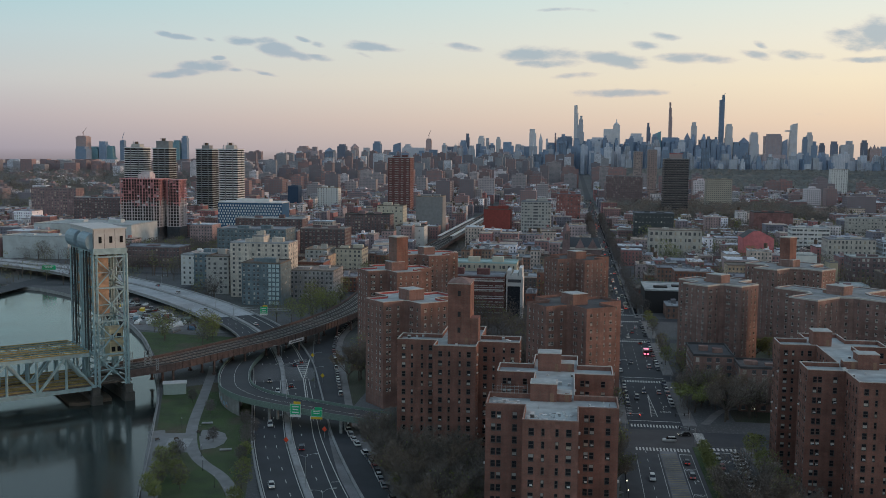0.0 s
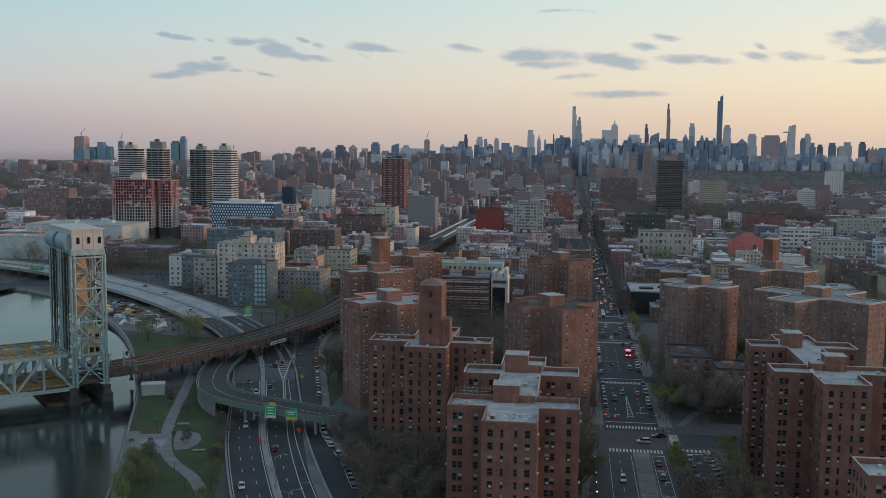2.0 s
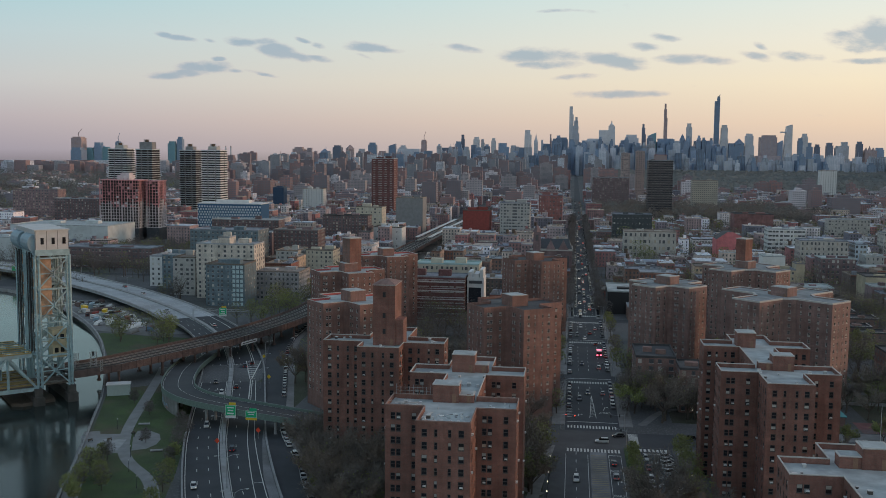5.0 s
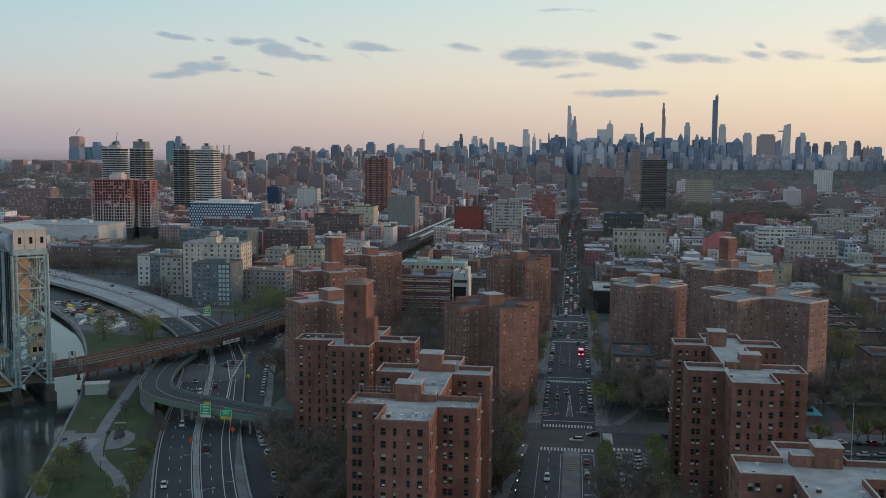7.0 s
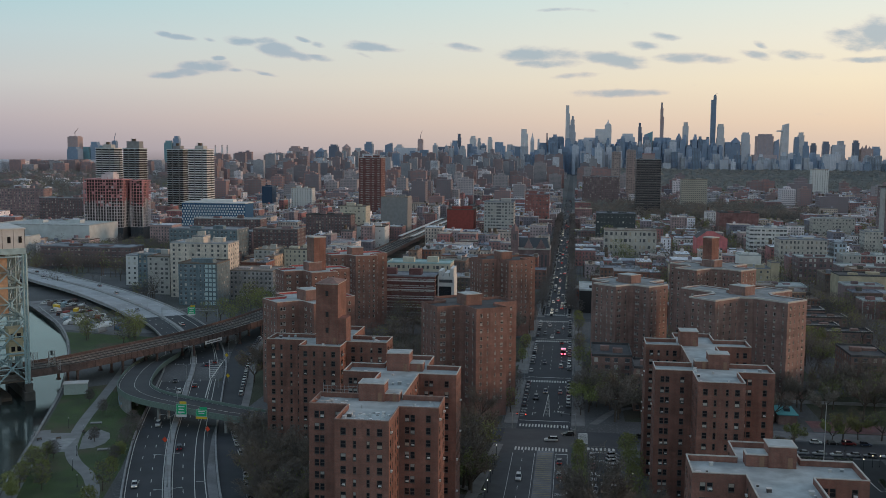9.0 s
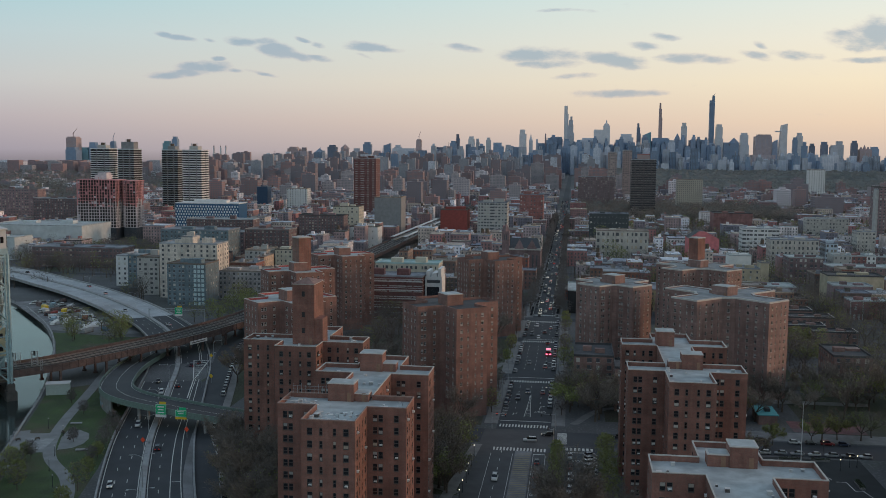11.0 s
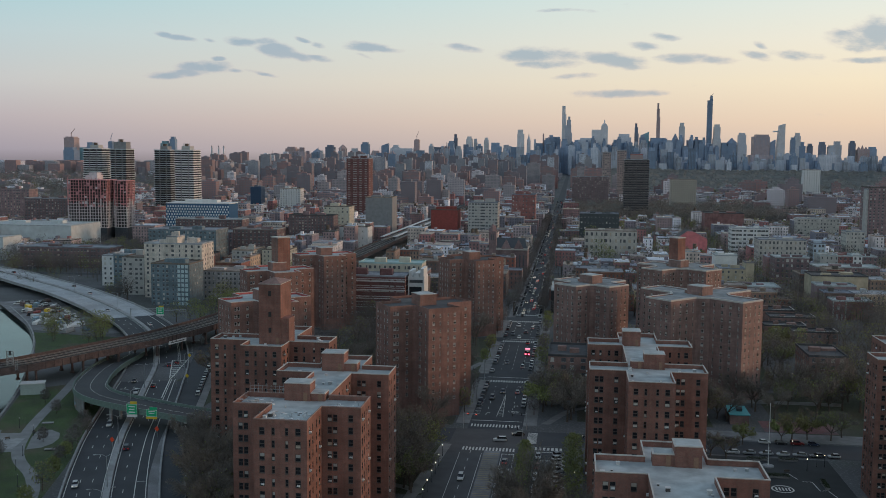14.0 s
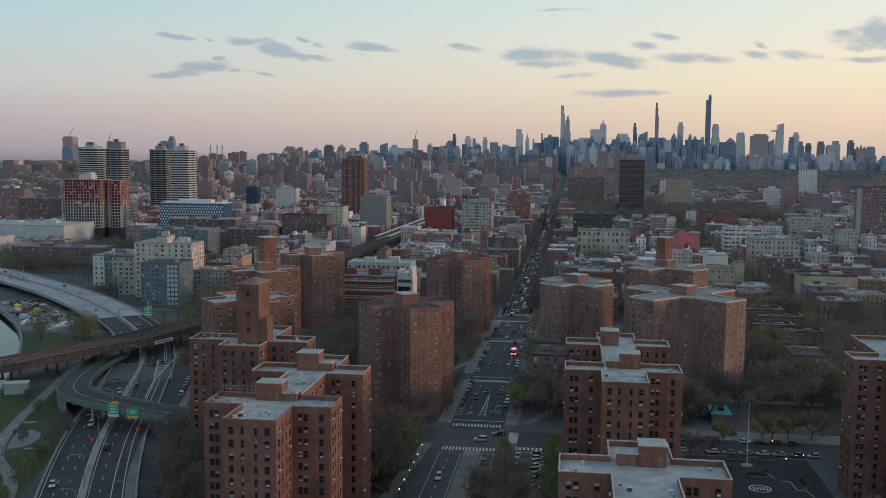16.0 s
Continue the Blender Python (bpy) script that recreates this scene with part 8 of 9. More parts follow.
# far cars on the avenue, too small to pick apart
g = Geo()
for k in range(150):
    y = 605 + 1500 * (k / 150) ** 1.2
    for x in (FX0 + 1.2, FX1 - 1.2) if y > 640 else (AX0 + 2, AX1 - 2):
        if crng.random() < 0.8:
            g.box(x - 0.9, x + 0.9, y - 2.2, y + 2.2, 0.3, 0.95, crng.randint(0, 2))
            g.box(x - 0.75, x + 0.75, y - 1.5, y + 0.9, 0.95, 1.5, 3)
    if crng.random() < 0.75:
        x = crng.choice((29, 32, 35))
        g.box(x - 0.9, x + 0.9, y - 2.2, y + 2.2, 0.3, 0.95, crng.randint(0, 2))
        g.box(x - 0.75, x + 0.75, y - 1.5, y + 0.9, 0.95, 1.5, 3)
        for sx in (-0.6, 0.6) if crng.random() < 0.35 else ():
            g.box(x + sx - 0.25, x + sx + 0.25, y - 2.3, y - 2.2, 0.55, 0.95, 4 if x > 31 else 5)
CARW, CARD, CARG = (material(n, c, 0.3, vary=0.05, bump=0) for n, c in (("white_car", (0.55, 0.55, 0.54)), ("black_car", (0.03, 0.03, 0.033)), ("grey_car", (0.2, 0.2, 0.21))))
tagged(new("distant_cars", g.mesh("distant_cars", [CARW, CARD, CARG, GLASS, LAMPR, LAMPW])), "lines of distant cars on the avenue", "cars", kind="stuff")


def big_vehicle(name, label, x, y, rz, L, H, mat, roof, glowmat=None):
    """A bus or a box van: body, windows, wheels, roof."""
    t = thing(name, label, name, "", pose(x, y, 0.02, 0, 0, rz))
    g = Geo()
    g.box(-1.25, 1.25, -L / 2, L / 2, 0.45, H)
    part("body", g, mat, t)
    g = Geo()
    g.box(-1.2, 1.2, -L / 2 + 0.1, L / 2 - 0.1, H, H + 0.12)
    part("roof", g, roof, t)
    for sx in (-1, 1):
        g = Geo()
        g.box(sx * 1.25 - 0.03, sx * 1.25 + 0.03, -L / 2 + 0.5, L / 2 - 0.4, H * 0.52, H * 0.82)
        part("side_window", g, GLASS, t)
    g = Geo()
    g.box(-1.1, 1.1, -L / 2 - 0.03, -L / 2, H * 0.5, H * 0.85)
    part("rear_window", g, GLASS, t)
    w = Geo()
    w.tube((-0.15, 0, 0), (0.15, 0, 0), 0.48, 0.48, 12)
    wm = w.mesh("wheel", [RUBBER])
    for sx in (-1.1, 1.1):
        for yy in (-L * 0.3, L * 0.32):
            part("wheel", wm, None, t).matrix_basis = pose(sx, yy, 0.48)
    if glowmat:
        for sx in (-0.8, 0.8):
            g = Geo()
            g.box(sx - 0.4, sx + 0.4, -L / 2 - 0.08, -L / 2 - 0.02, 0.7, 1.3)
            part("tail_light", g, glowmat, t)
        g = Geo()
        g.box(-1.1, 1.1, -0.3, 0.3, H + 0.12, H + 0.4)
        part("light_bar", g, glowmat, t)


big_vehicle("ambulance", "emergency van with glowing red lights", 37.6, 492, 0, 6.5, 2.8, material("van_red", (0.35, 0.05, 0.05), 0.4, vary=0.1, bump=0), WHITE_PAINT, glow("red_flasher", (1.0, 0.12, 0.2), 4.0))

# ---------- clutter on the nearest roof ----------
crng = random.Random(31)
SHEETING = material("pale_plastic_sheet", (0.62, 0.63, 0.62), 0.6, scale=2.0, vary=0.15)
for k in range(26):
    front = k % 3 == 0
    x, y = (crng.uniform(-8.6, 0.8), crng.uniform(212, 222)) if front else (crng.choice((crng.uniform(-17.5, -10.5), crng.uniform(2.0, 9.6), crng.uniform(-8, 0))), crng.uniform(224, 229.6))
    kind = crng.randrange(3)
    g = Geo()
    if kind == 0:
        a = crng.uniform(0, 3.14)
        d = Vector((math.cos(a), math.sin(a), 0)) * crng.uniform(0.7, 1.5)
        g.tube(Vector((0, 0, 0.08)) - d, Vector((0, 0, 0.08)) + d, 0.07, 0.07, 6)
        o = tagged(new("loose_pipe", g.mesh("loose_pipe", [STEEL_GREY])), "loose grey pipe lying on the flat roof", "pipe", "roof clutter")
    elif kind == 1:
        w, d, h = crng.uniform(0.2, 0.5), crng.uniform(0.15, 0.4), crng.uniform(0.12, 0.3)
        g.prism([(-w, -d), (w * 0.8, -d * 1.1), (w, d * 0.7), (-w * 0.7, d)], 0.0, h)
        o = tagged(new("bundle", g.mesh("bundle", [SHEETING])), "bundle wrapped in pale sheeting on the roof", "bundle", "roof clutter")
    else:
        g.tube((0, 0, 0), (0, 0, 0.55), 0.1, 0.1, 8)
        g.tube((0, 0, 0.55), (0, 0, 0.75), 0.2, 0.06, 8)
        o = tagged(new("vent_pipe", g.mesh("vent_pipe", [STEEL_GREY])), "short capped vent pipe on the roof", "vent", "roof clutter")
    o.matrix_basis = pose(x, y, 40.8, 0, 0, crng.uniform(0, 360))
for x0, y0, x1, y1, z in ((-18.6, 224.2, -11.2, 226.4, 42.5), (-18.4, 225.6, -10.4, 225.0, 42.3), (-17.8, 227.6, -10.8, 229.4, 42.4), (-16.5, 224.0, -12.0, 229.5, 42.35)):
    g = Geo()
    g.tube((x0, y0, z), (x1, y1, 40.88), 0.05, 0.05, 6)
    tagged(new("scaffold_pole", g.mesh("scaffold_pole", [STEEL_GREY])), "long steel scaffold pole leaning on the parapet", "pole", "scaffold poles")

# ---------- street furniture ----------
LAMPHEAD = glow("street_lamp_light", (1.0, 0.85, 0.6), 2.6)


def street_lamp(x, y, rz, h=9.0, arms=2, lit=False, z=0.0):
    t = thing("street_lamp", "grey steel street lamp with %s" % ("two curved arms" if arms == 2 else "one arm"), "street lamp", "street lamps", pose(x, y, z, 0, 0, rz))
    g = Geo()
    g.tube((0, 0, 0), (0, 0, h), 0.12, 0.07, 8)
    g.tube((0, 0, 0), (0, 0, 0.9), 0.22, 0.2, 8)
    part("pole", g, STEEL_GREY, t)
    for k in range(arms):
        sx = 1 if k == 0 else -1
        g = Geo()
        pts = [Vector((0, 0, h - 0.3)), Vector((sx * 0.9, 0, h + 0.35)), Vector((sx * 2.0, 0, h + 0.6)), Vector((sx * 3.0, 0, h + 0.65))]
        for a, b in zip(pts, pts[1:]):
            g.tube(a, b, 0.05, 0.05, 6)
        part("arm", g, STEEL_GREY, t)
        g = Geo()
        g.box(sx * 3.0 - 0.15 if sx > 0 else -3.7, 3.7 if sx > 0 else -2.85, -0.15, 0.15, h + 0.52, h + 0.7, 0)
        g.box(sx * 3.35 - 0.25, sx * 3.35 + 0.25, -0.1, 0.1, h + 0.47, h + 0.52, 1)
        part("lamp_head", g, [STEEL_GREY, LAMPHEAD if lit else LENSW], t)


for y in (243, 272, 315, 352, 391, 430, 560, 620, 670):
    i = min(range(len(HWY) - 1), key=lambda k: abs(HWY[k].y - y))
    d = HWY[i + 1] - HWY[i]
    street_lamp(HWY[i].x, HWY[i].y, math.degrees(math.atan2(d.y, d.x)) - 90, 9.5, 2, False, HWY[i].z + 0.9)
for y in (395, 425, 456, 487):
    i = min(range(len(FRONT) - 1), key=lambda k: abs(FRONT[k].y - y))
    street_lamp(FRONT[i].x - 6.6, FRONT[i].y, 10, 8.5, 1)
for y in range(385, 600, 35):
    street_lamp(AX1 + 0.8, y, 180, 8.5, 1, y % 70 == 35, 0.16)
    street_lamp(AX0 - 0.8, y + 14, 0, 8.5, 1, False, 0.16)


def park_lamp(x, y, lit=True):
    t = thing("park_lamp", "black park lamp post with a small bright globe", "park lamp", "park lamps", pose(x, y, 0))
    g = Geo()
    g.tube((0, 0, 0), (0, 0, 3.6), 0.09, 0.06, 8)
    g.tube((0, 0, 0), (0, 0, 0.6), 0.18, 0.12, 8)
    part("post", g, STEEL_DARK, t)
    g = Geo()
    for k in range(4):
        z0, z1 = 3.6 + k * 0.11, 3.71 + k * 0.11
        r0, r1 = (0.08, 0.14, 0.15, 0.1, 0.03)[k:k + 2]
        g.tube((0, 0, z0), (0, 0, z1), r0, r1, 8)
    part("globe", g, LAMPHEAD if lit else LENSW, t)


for x, y in ((17.6, 295.5), (17.6, 303.3), (17.6, 311.4), (17.5, 286.6), (17.5, 278.2), (17.4, 322), (17.3, 268), (-30, 282), (-42, 246), (60.8, 300), (60, 285), (108, 300), (134.9, 325.4), (138.9, 329.7), (141.3, 330), (134.5, 345.4), (169.5, 428.4), (162.5, 439.6), (157.6, 454.2), (70, 378), (95, 398), (100, 322), (112, 320), (-10, 378), (-36, 420)):
    park_lamp(x, y)
for x, y in ((-119, 300), (-128, 322), (-113, 286), (-104, 272), (-138, 330), (-97, 262)):
    park_lamp(x, y, False)


def traffic_signal(x, y, rz, color):
    t = thing("traffic_signal", "traffic signal on a long curved mast arm", "traffic signal", "traffic signals", pose(x, y, 0.0, 0, 0, rz))
    g = Geo()
    g.tube((0, 0, 0), (0, 0, 6.2), 0.14, 0.1, 8)
    part("pole", g, STEEL_GREY, t)
    g = Geo()
    g.tube((0, 0, 5.6), (5.5, 0, 6.3), 0.08, 0.05, 6)
    part("mast_arm", g, STEEL_GREY, t)
    for xx in (5.4, 2.0):
        g = Geo()
        g.box(xx - 0.2, xx + 0.2, -0.2, 0.15, 5.2, 6.3, 0)
        hd = part("signal_head", g, STEEL_DARK, t)
        g = Geo()
        z = 5.95 if color is LAMPR else 5.4
        g.tube((xx, -0.2, z), (xx, -0.26, z), 0.14, 0.14, 10)
        part("lens", g, glow("signal_light", (1, 0.08, 0.05) if color is LAMPR else (0.1, 1, 0.5), 5), hd)


traffic_signal(20.5, 356, -20, LAMPR)
traffic_signal(43.5, 358, 200, LAMPR)
traffic_signal(43.2, 338, 160, LAMPW)
traffic_signal(43.2, 446, 180, LAMPR)
traffic_signal(43.2, 536, 180, LAMPR)


def road_sign(x, y, z, w, h, tab, foot, rz=0, name="highway_sign", lines=3):
    """A green direction sign with bars for its writing."""
    t = thing(name, "large green highway direction sign with white lettering bars", "road sign", "highway signs", pose(x, y, z, 0, 0, rz))
    g = Geo()
    g.box(-w / 2, w / 2, 0, 0.12, 0, h)
    part("panel", g, GREEN_SIGN, t)
    g = Geo()
    for a in (-1, 1):
        g.box(a * (w / 2 - 0.12) - 0.06, a * (w / 2 - 0.12) + 0.06, -0.02, 0.0, 0.08, h - 0.08)
        g.box(-w / 2 + 0.18, w / 2 - 0.18, -0.02, 0.0, h / 2 + a * (h / 2 - 0.14) - 0.06, h / 2 + a * (h / 2 - 0.14) + 0.06)
    part("border", g, WHITE_PAINT, t)
    for k in range(lines):
        g = Geo()
        ww = w * (0.62 - 0.12 * (k % 2))
        z0 = h * (0.7 - 0.26 * k)
        g.box(-ww / 2, ww / 2, -0.025, 0.0, z0, z0 + h * 0.11)
        part("lettering_bar", g, WHITE_PAINT, t)
    g = Geo()
    if tab:
        g.box(-w * 0.15, w * 0.48, 0, 0.1, h + 0.003, h + 0.9)
        part("exit_tab", g, tab, t)
    if foot:
        g = Geo()
        g.box(-w / 2, w / 2, 0, 0.1, -0.8, -0.003)
        part("lower_panel", g, foot, t)
    for a in (-1, 1):
        g = Geo()
        g.bar((a * w * 0.3, 0.25, -1.5), (a * w * 0.3, 0.25, h + 0.4), 0.16)
        part("upright", g, STEEL_GREY, t)


road_sign(-97.2, 334.4, 5.6, 4.0, 4.0, YELLOW_SIGN, WHITE_PAINT)
road_sign(-88.8, 332.2, 5.8, 4.2, 2.6, GREEN_SIGN, YELLOW_SIGN, lines=2)
road_sign(-172.0, 530, 8.0, 4.2, 4.0, YELLOW_SIGN, WHITE_PAINT, 15)
road_sign(-396, 698, 7.5, 10.7, 3.6, None, None, 10, lines=2)
road_sign(-100.5, 440, 5.0, 2.2, 1.6, None, None, 10, "service_road_sign", 2)
t = thing("sign_gantry", "steel gantry holding a sign over the highway", "gantry", "", pose(-174, 531, 4))
for x in (-16, 17):
    g = Geo()
    g.tube((x, 0, -0.5), (x, 0, 7), 0.25, 0.2, 8)
    part("post", g, STEEL_GREY, t)
g = Geo()
for z in (6, 7):
    g.bar((-16, 0, z), (17, 0, z), 0.18)
for k in range(11):
    g.bar((-16 + 3 * k, 0, 6 + k % 2), (-13 + 3 * k, 0, 7 - k % 2), 0.1)
part("truss", g, STEEL_GREY, t)
WORKSIGN = material("orange_sign_sheet", (0.8, 0.08, 0.03), 0.5, vary=0.08, bump=0)
for x, y, mat, lab in ((-94.0, 312.5, WORKSIGN, "orange diamond road work sign on a post"), (-84.5, 327.0, WORKSIGN, "orange diamond road work sign on a post"), (-106.0, 407.0, YELLOW_SIGN, "yellow diamond warning sign on a post"), (-121.5, 448.0, YELLOW_SIGN, "yellow diamond warning sign on a post")):
    t = thing("warning_sign", lab, "road sign", "diamond signs", pose(x, y, 0.1, 0, 0, -12))
    g = Geo()
    g.bar((0, 0, 0), (0, 0, 3.6), 0.12)
    part("post", g, STEEL_GREY, t)
    g = Geo()
    g.prism([(0, -1.0), (1.0, 0), (0, 1.0), (-1.0, 0)], 0, 0.06)
    o = part("board", g, mat, t)
    o.matrix_basis = pose(0, -0.1, 3.0, 90)
# white banner on the viaduct, its writing as a bar
t = thing("viaduct_sign", "white clearance sign fixed to the viaduct girder", "sign", "", pose(-134.3, 464.4, 5.6, 0, 0, 72))
g = Geo()
g.box(-6.5, 6.5, -0.1, 0, 0, 1.7)
part("board", g, WHITE_PAINT, t)
g = Geo()
g.box(-5, 5, -0.13, -0.1, 0.55, 1.0)
part("lettering_bar", g, FRAME_DARK, t)

# ---------- crossing details ----------
FADED = material("faded_yellow_paint", (0.3, 0.24, 0.14), 0.8, scale=0.5, vary=0.3, bump=0.1)
g = Geo()
g.box(30.6, 36.2, 200, 330, -0.05, 0.12)
structure("traffic_island", g, YARDGREY, "long raised island with worn stripes", "traffic island")
g = Geo()
for k in range(60):
    y = 205 + k * 2.05
    g.poly([(30.9, y, 0.125), (35.9, y + 1.2, 0.125), (35.9, y + 1.7, 0.125), (30.9, y + 0.5, 0.125)])
structure("island_stripes", g, FADED, "faded yellow stripes across the island", "road marking")
g = Geo()
for x in (22.6, 29.9, 36.8, 40.8):
    g.box(x - 0.07, x + 0.07, 200, 327, 0.016, 0.022)
for k in range(14):
    g.box(26 - 0.07, 26.1, 210 + k * 9, 213 + k * 9, 0.016, 0.022)
g.box(36.8, 41, 327, 327.5, 0.016, 0.024)
g.box(48.5, 54, 331, 331.5, 0.016, 0.024)
for k in range(11):
    g.poly([(54.0, 327 - 4.2 * k, 0.02), (58.4, 329.4 - 4.2 * k, 0.02), (58.4, 329.6 - 4.2 * k, 0.02), (54.0, 327.2 - 4.2 * k, 0.02)])
g.box(53.9, 54.05, 270, 331, 0.016, 0.022)
for k in range(7):
    g.box(47.5 + 1.4 * k, 48.3 + 1.4 * k, 333.5, 336.5, 0.016, 0.024)
for k in range(12):
    g.box(44.4 + 0, 47.8, 340.5 + k * 1.15, 341.1 + k * 1.15, 0.016, 0.024)
# painted chevron below the avenue's median
for k in range(14):
    y = 376 + 2.2 * k
    w = 2.4 * (1 - k / 14)
    g.poly([(32.5 - w / 2, y, 0.018), (32.5 + w / 2, y + 0.8, 0.018), (32.5 + w / 2, y + 1.1, 0.018), (32.5 - w / 2, y + 0.3, 0.018)])
g.poly([(31.2, 374, 0.018), (31.4, 374, 0.018), (32.6, 409, 0.018), (32.4, 409, 0.018)])
g.poly([(33.6, 374, 0.018), (33.8, 374, 0.018), (32.6, 409, 0.018), (32.4, 409, 0.018)])
for k in range(14):
    g.poly([(AX0 + 0.4, 374 + 2.4 * k, 0.018), (AX0 + 2.6, 375 + 2.4 * k, 0.018), (AX0 + 2.6, 375.3 + 2.4 * k, 0.018), (AX0 + 0.4, 374.3 + 2.4 * k, 0.018)])
for x, y in ((38.8, 300), (38.8, 277), (51.3, 300), (51.3, 286), (27.0, 378), (37.2, 390)):
    g.box(x - 0.12, x + 0.12, y - 2.2, y + 0.6, 0.016, 0.024)
    g.poly([(x - 0.1, y + 0.6, 0.024), (x + 0.9, y + 0.6, 0.024), (x + 0.9, y + 0.1, 0.024), (x + 1.7, y + 0.85, 0.024), (x + 0.9, y + 1.6, 0.024), (x + 0.9, y + 1.0, 0.024), (x - 0.1, y + 1.0, 0.024)])
structure("crossing_markings", g, PAINT, "white stop lines, hatching and parking bays", "road marking")
# highway gores
g = Geo()
for k in range(16):
    i = min(range(len(HWY) - 1), key=lambda q: abs(HWY[q].y - (400 + 3.2 * k)))
    p, r = HWY[i], sh_[i]
    a, b = p + r * (9.6 - 0.12 * k), p + r * (9.6 + 0.2 * k)
    g.poly([(a.x, a.y, 0.08), (b.x, b.y + 0.9, 0.08), (b.x, b.y + 1.3, 0.08), (a.x, a.y + 0.4, 0.08)])
structure("gore_stripes", g, PAINT, "white hatched gore on the highway", "road marking")
g = Geo()
g.poly([(47.6, 265, 0.013), (59, 265, 0.013), (58.4, 338, 0.013), (47.6, 338, 0.013)])
structure("parking_street", g, ASPHALT, "short asphalt street with angled parking bays", "road")
g = Geo()
g.box(42.2, 47.4, 200, 336, -0.05, 0.15)
structure("planted_verge", g, GRASS, "narrow planted verge between the roads", "verge")


def writing(text, x, y, size, rz=0):
    c = bpy.data.curves.new("road_lettering", "FONT")
    c.body, c.size, c.align_x = text, size, "CENTER"
    c.materials.append(PAINT)
    o = tagged(new("road_lettering", c), "white painted word %s on the asphalt" % text, "road lettering", "road lettering")
    o.matrix_basis = pose(x, y, 0.026, 0, 0, rz) @ Matrix.Diagonal((0.75, 1.5, 1, 1))


writing("ONLY", 38.8, 310.5, 1.7)
writing("ONLY", 38.8, 287, 1.7)
writing("STOP", 51.3, 321, 1.9)
writing("ONLY", 51.3, 306, 1.9)
writing("ONLY", 37.2, 383, 2.2, 180)


# ---------- estate and riverside details ----------
def bench(x, y, rz):
    t = thing("bench", "park bench with wooden slats on dark legs", "bench", "park benches", pose(x, y, 0.04, 0, 0, rz))
    for k in range(4):
        g = Geo()
        g.box(-0.9, 0.9, k * 0.13, k * 0.13 + 0.1, 0.42, 0.47)
        part("slat", g, TIMBER, t)
    g = Geo()
    g.box(-0.9, 0.9, 0.5, 0.56, 0.5, 0.9)
    part("backrest", g, TIMBER, t)
    for a in (-0.7, 0.7):
        g = Geo()
        g.box(a - 0.04, a + 0.04, 0, 0.5, 0, 0.42)
        part("leg", g, STEEL_DARK, t)


for x, y, rz in ((-140, 314, 60), (-134, 316, 60), (-130, 325, -30), (-124, 318, -30), (106, 322, 0), (112, 322, 0), (118, 322, 0), (128, 322, 0)):
    bench(x, y, rz)
t = thing("flagpole", "tall white flagpole on a round base", "flagpole", "", pose(123.3, 328, 0))
g = Geo()
g.tube((0, 0, 0), (0, 0, 21), 0.16, 0.07, 10)
part("pole", g, WHITE_PAINT, t)
g = Geo()
g.tube((0, 0, -0.1), (0, 0, 0.4), 2.0, 1.8, 16)
part("base", g, CONCRETE, t)
HEDGE = material("dark_hedge", (0.035, 0.05, 0.02), 0.9, scale=1.0, vary=0.35, bump=0)
TURQ = material("turquoise_paint", (0.1, 0.38, 0.4), 0.6, vary=0.15)
t = thing("pavilion", "low pavilion with a turquoise flat roof", "pavilion", "", pose(122.3, 384, 0))
g = Geo()
g.box(-3.4, 3.4, -6.6, 6.6, 0, 3.6)
part("wall", g, BRICK_TAN, t)
g = Geo()
g.box(-3.8, 3.8, -7.0, 7.0, 3.6, 3.9)
part("roof", g, TURQ, t)
g = Geo()
g.box(-0.4, 1.6, -2, 1, 3.9, 5)
part("skylight", g, STEEL_DARK, t)
g = Geo()
g.poly([(104, 296, 0.02), (144, 296, 0.02), (144, 337, 0.02), (104, 337, 0.02)])
structure("plaza", g, material("dark_plaza_asphalt", (0.03, 0.034, 0.036), 0.95, scale=0.12, vary=0.3, grain=6, bump=0.25, second=(0.045, 0.05, 0.05)), "dark paved plaza with playground markings", "plaza")
g = Geo()
g.poly([(100, 357, 0.02), (168, 357, 0.02), (168, 368, 0.02), (100, 368, 0.02)])
structure("school_path", g, PAVING, "pale pavement beside the side street", "pavement")
g = Geo()
g.box(108, 168, 411, 411.3, -0.1, 1.3)
structure("garden_wall", g, CONCRETE, "long low pale wall behind the playground", "wall")
for x, y, w, d in ((124.5, 317, 6.2, 1.6), (121, 334, 7, 0.8), (131, 334.5, 6, 0.8), (137, 311, 1.4, 7)):
    t = thing("planter", "low dark hedge in a concrete planter", "planter", "plaza planters", pose(x, y, 0.02))
    g = Geo()
    g.box(-w / 2, w / 2, -d / 2, d / 2, 0, 0.5)
    part("trough", g, PAVING, t)
    g = Geo()
    r0 = random.Random(int(x * y))
    for k in range(int(w * d * 60)):
        p = Vector((r0.uniform(-w / 2, w / 2), r0.uniform(-d / 2, d / 2), r0.uniform(0.45, 1.3)))
        u = Vector((r0.gauss(0, 1), r0.gauss(0, 1), r0.gauss(0, 1))).normalized() * 0.16
        v = u.cross(Vector((r0.gauss(0, 1), r0.gauss(0, 1), r0.gauss(0, 1)))).normalized() * 0.12
        g.poly([p - u, p - v, p + u, p + v])
    part("hedge", g, HEDGE, t)
g = Geo()
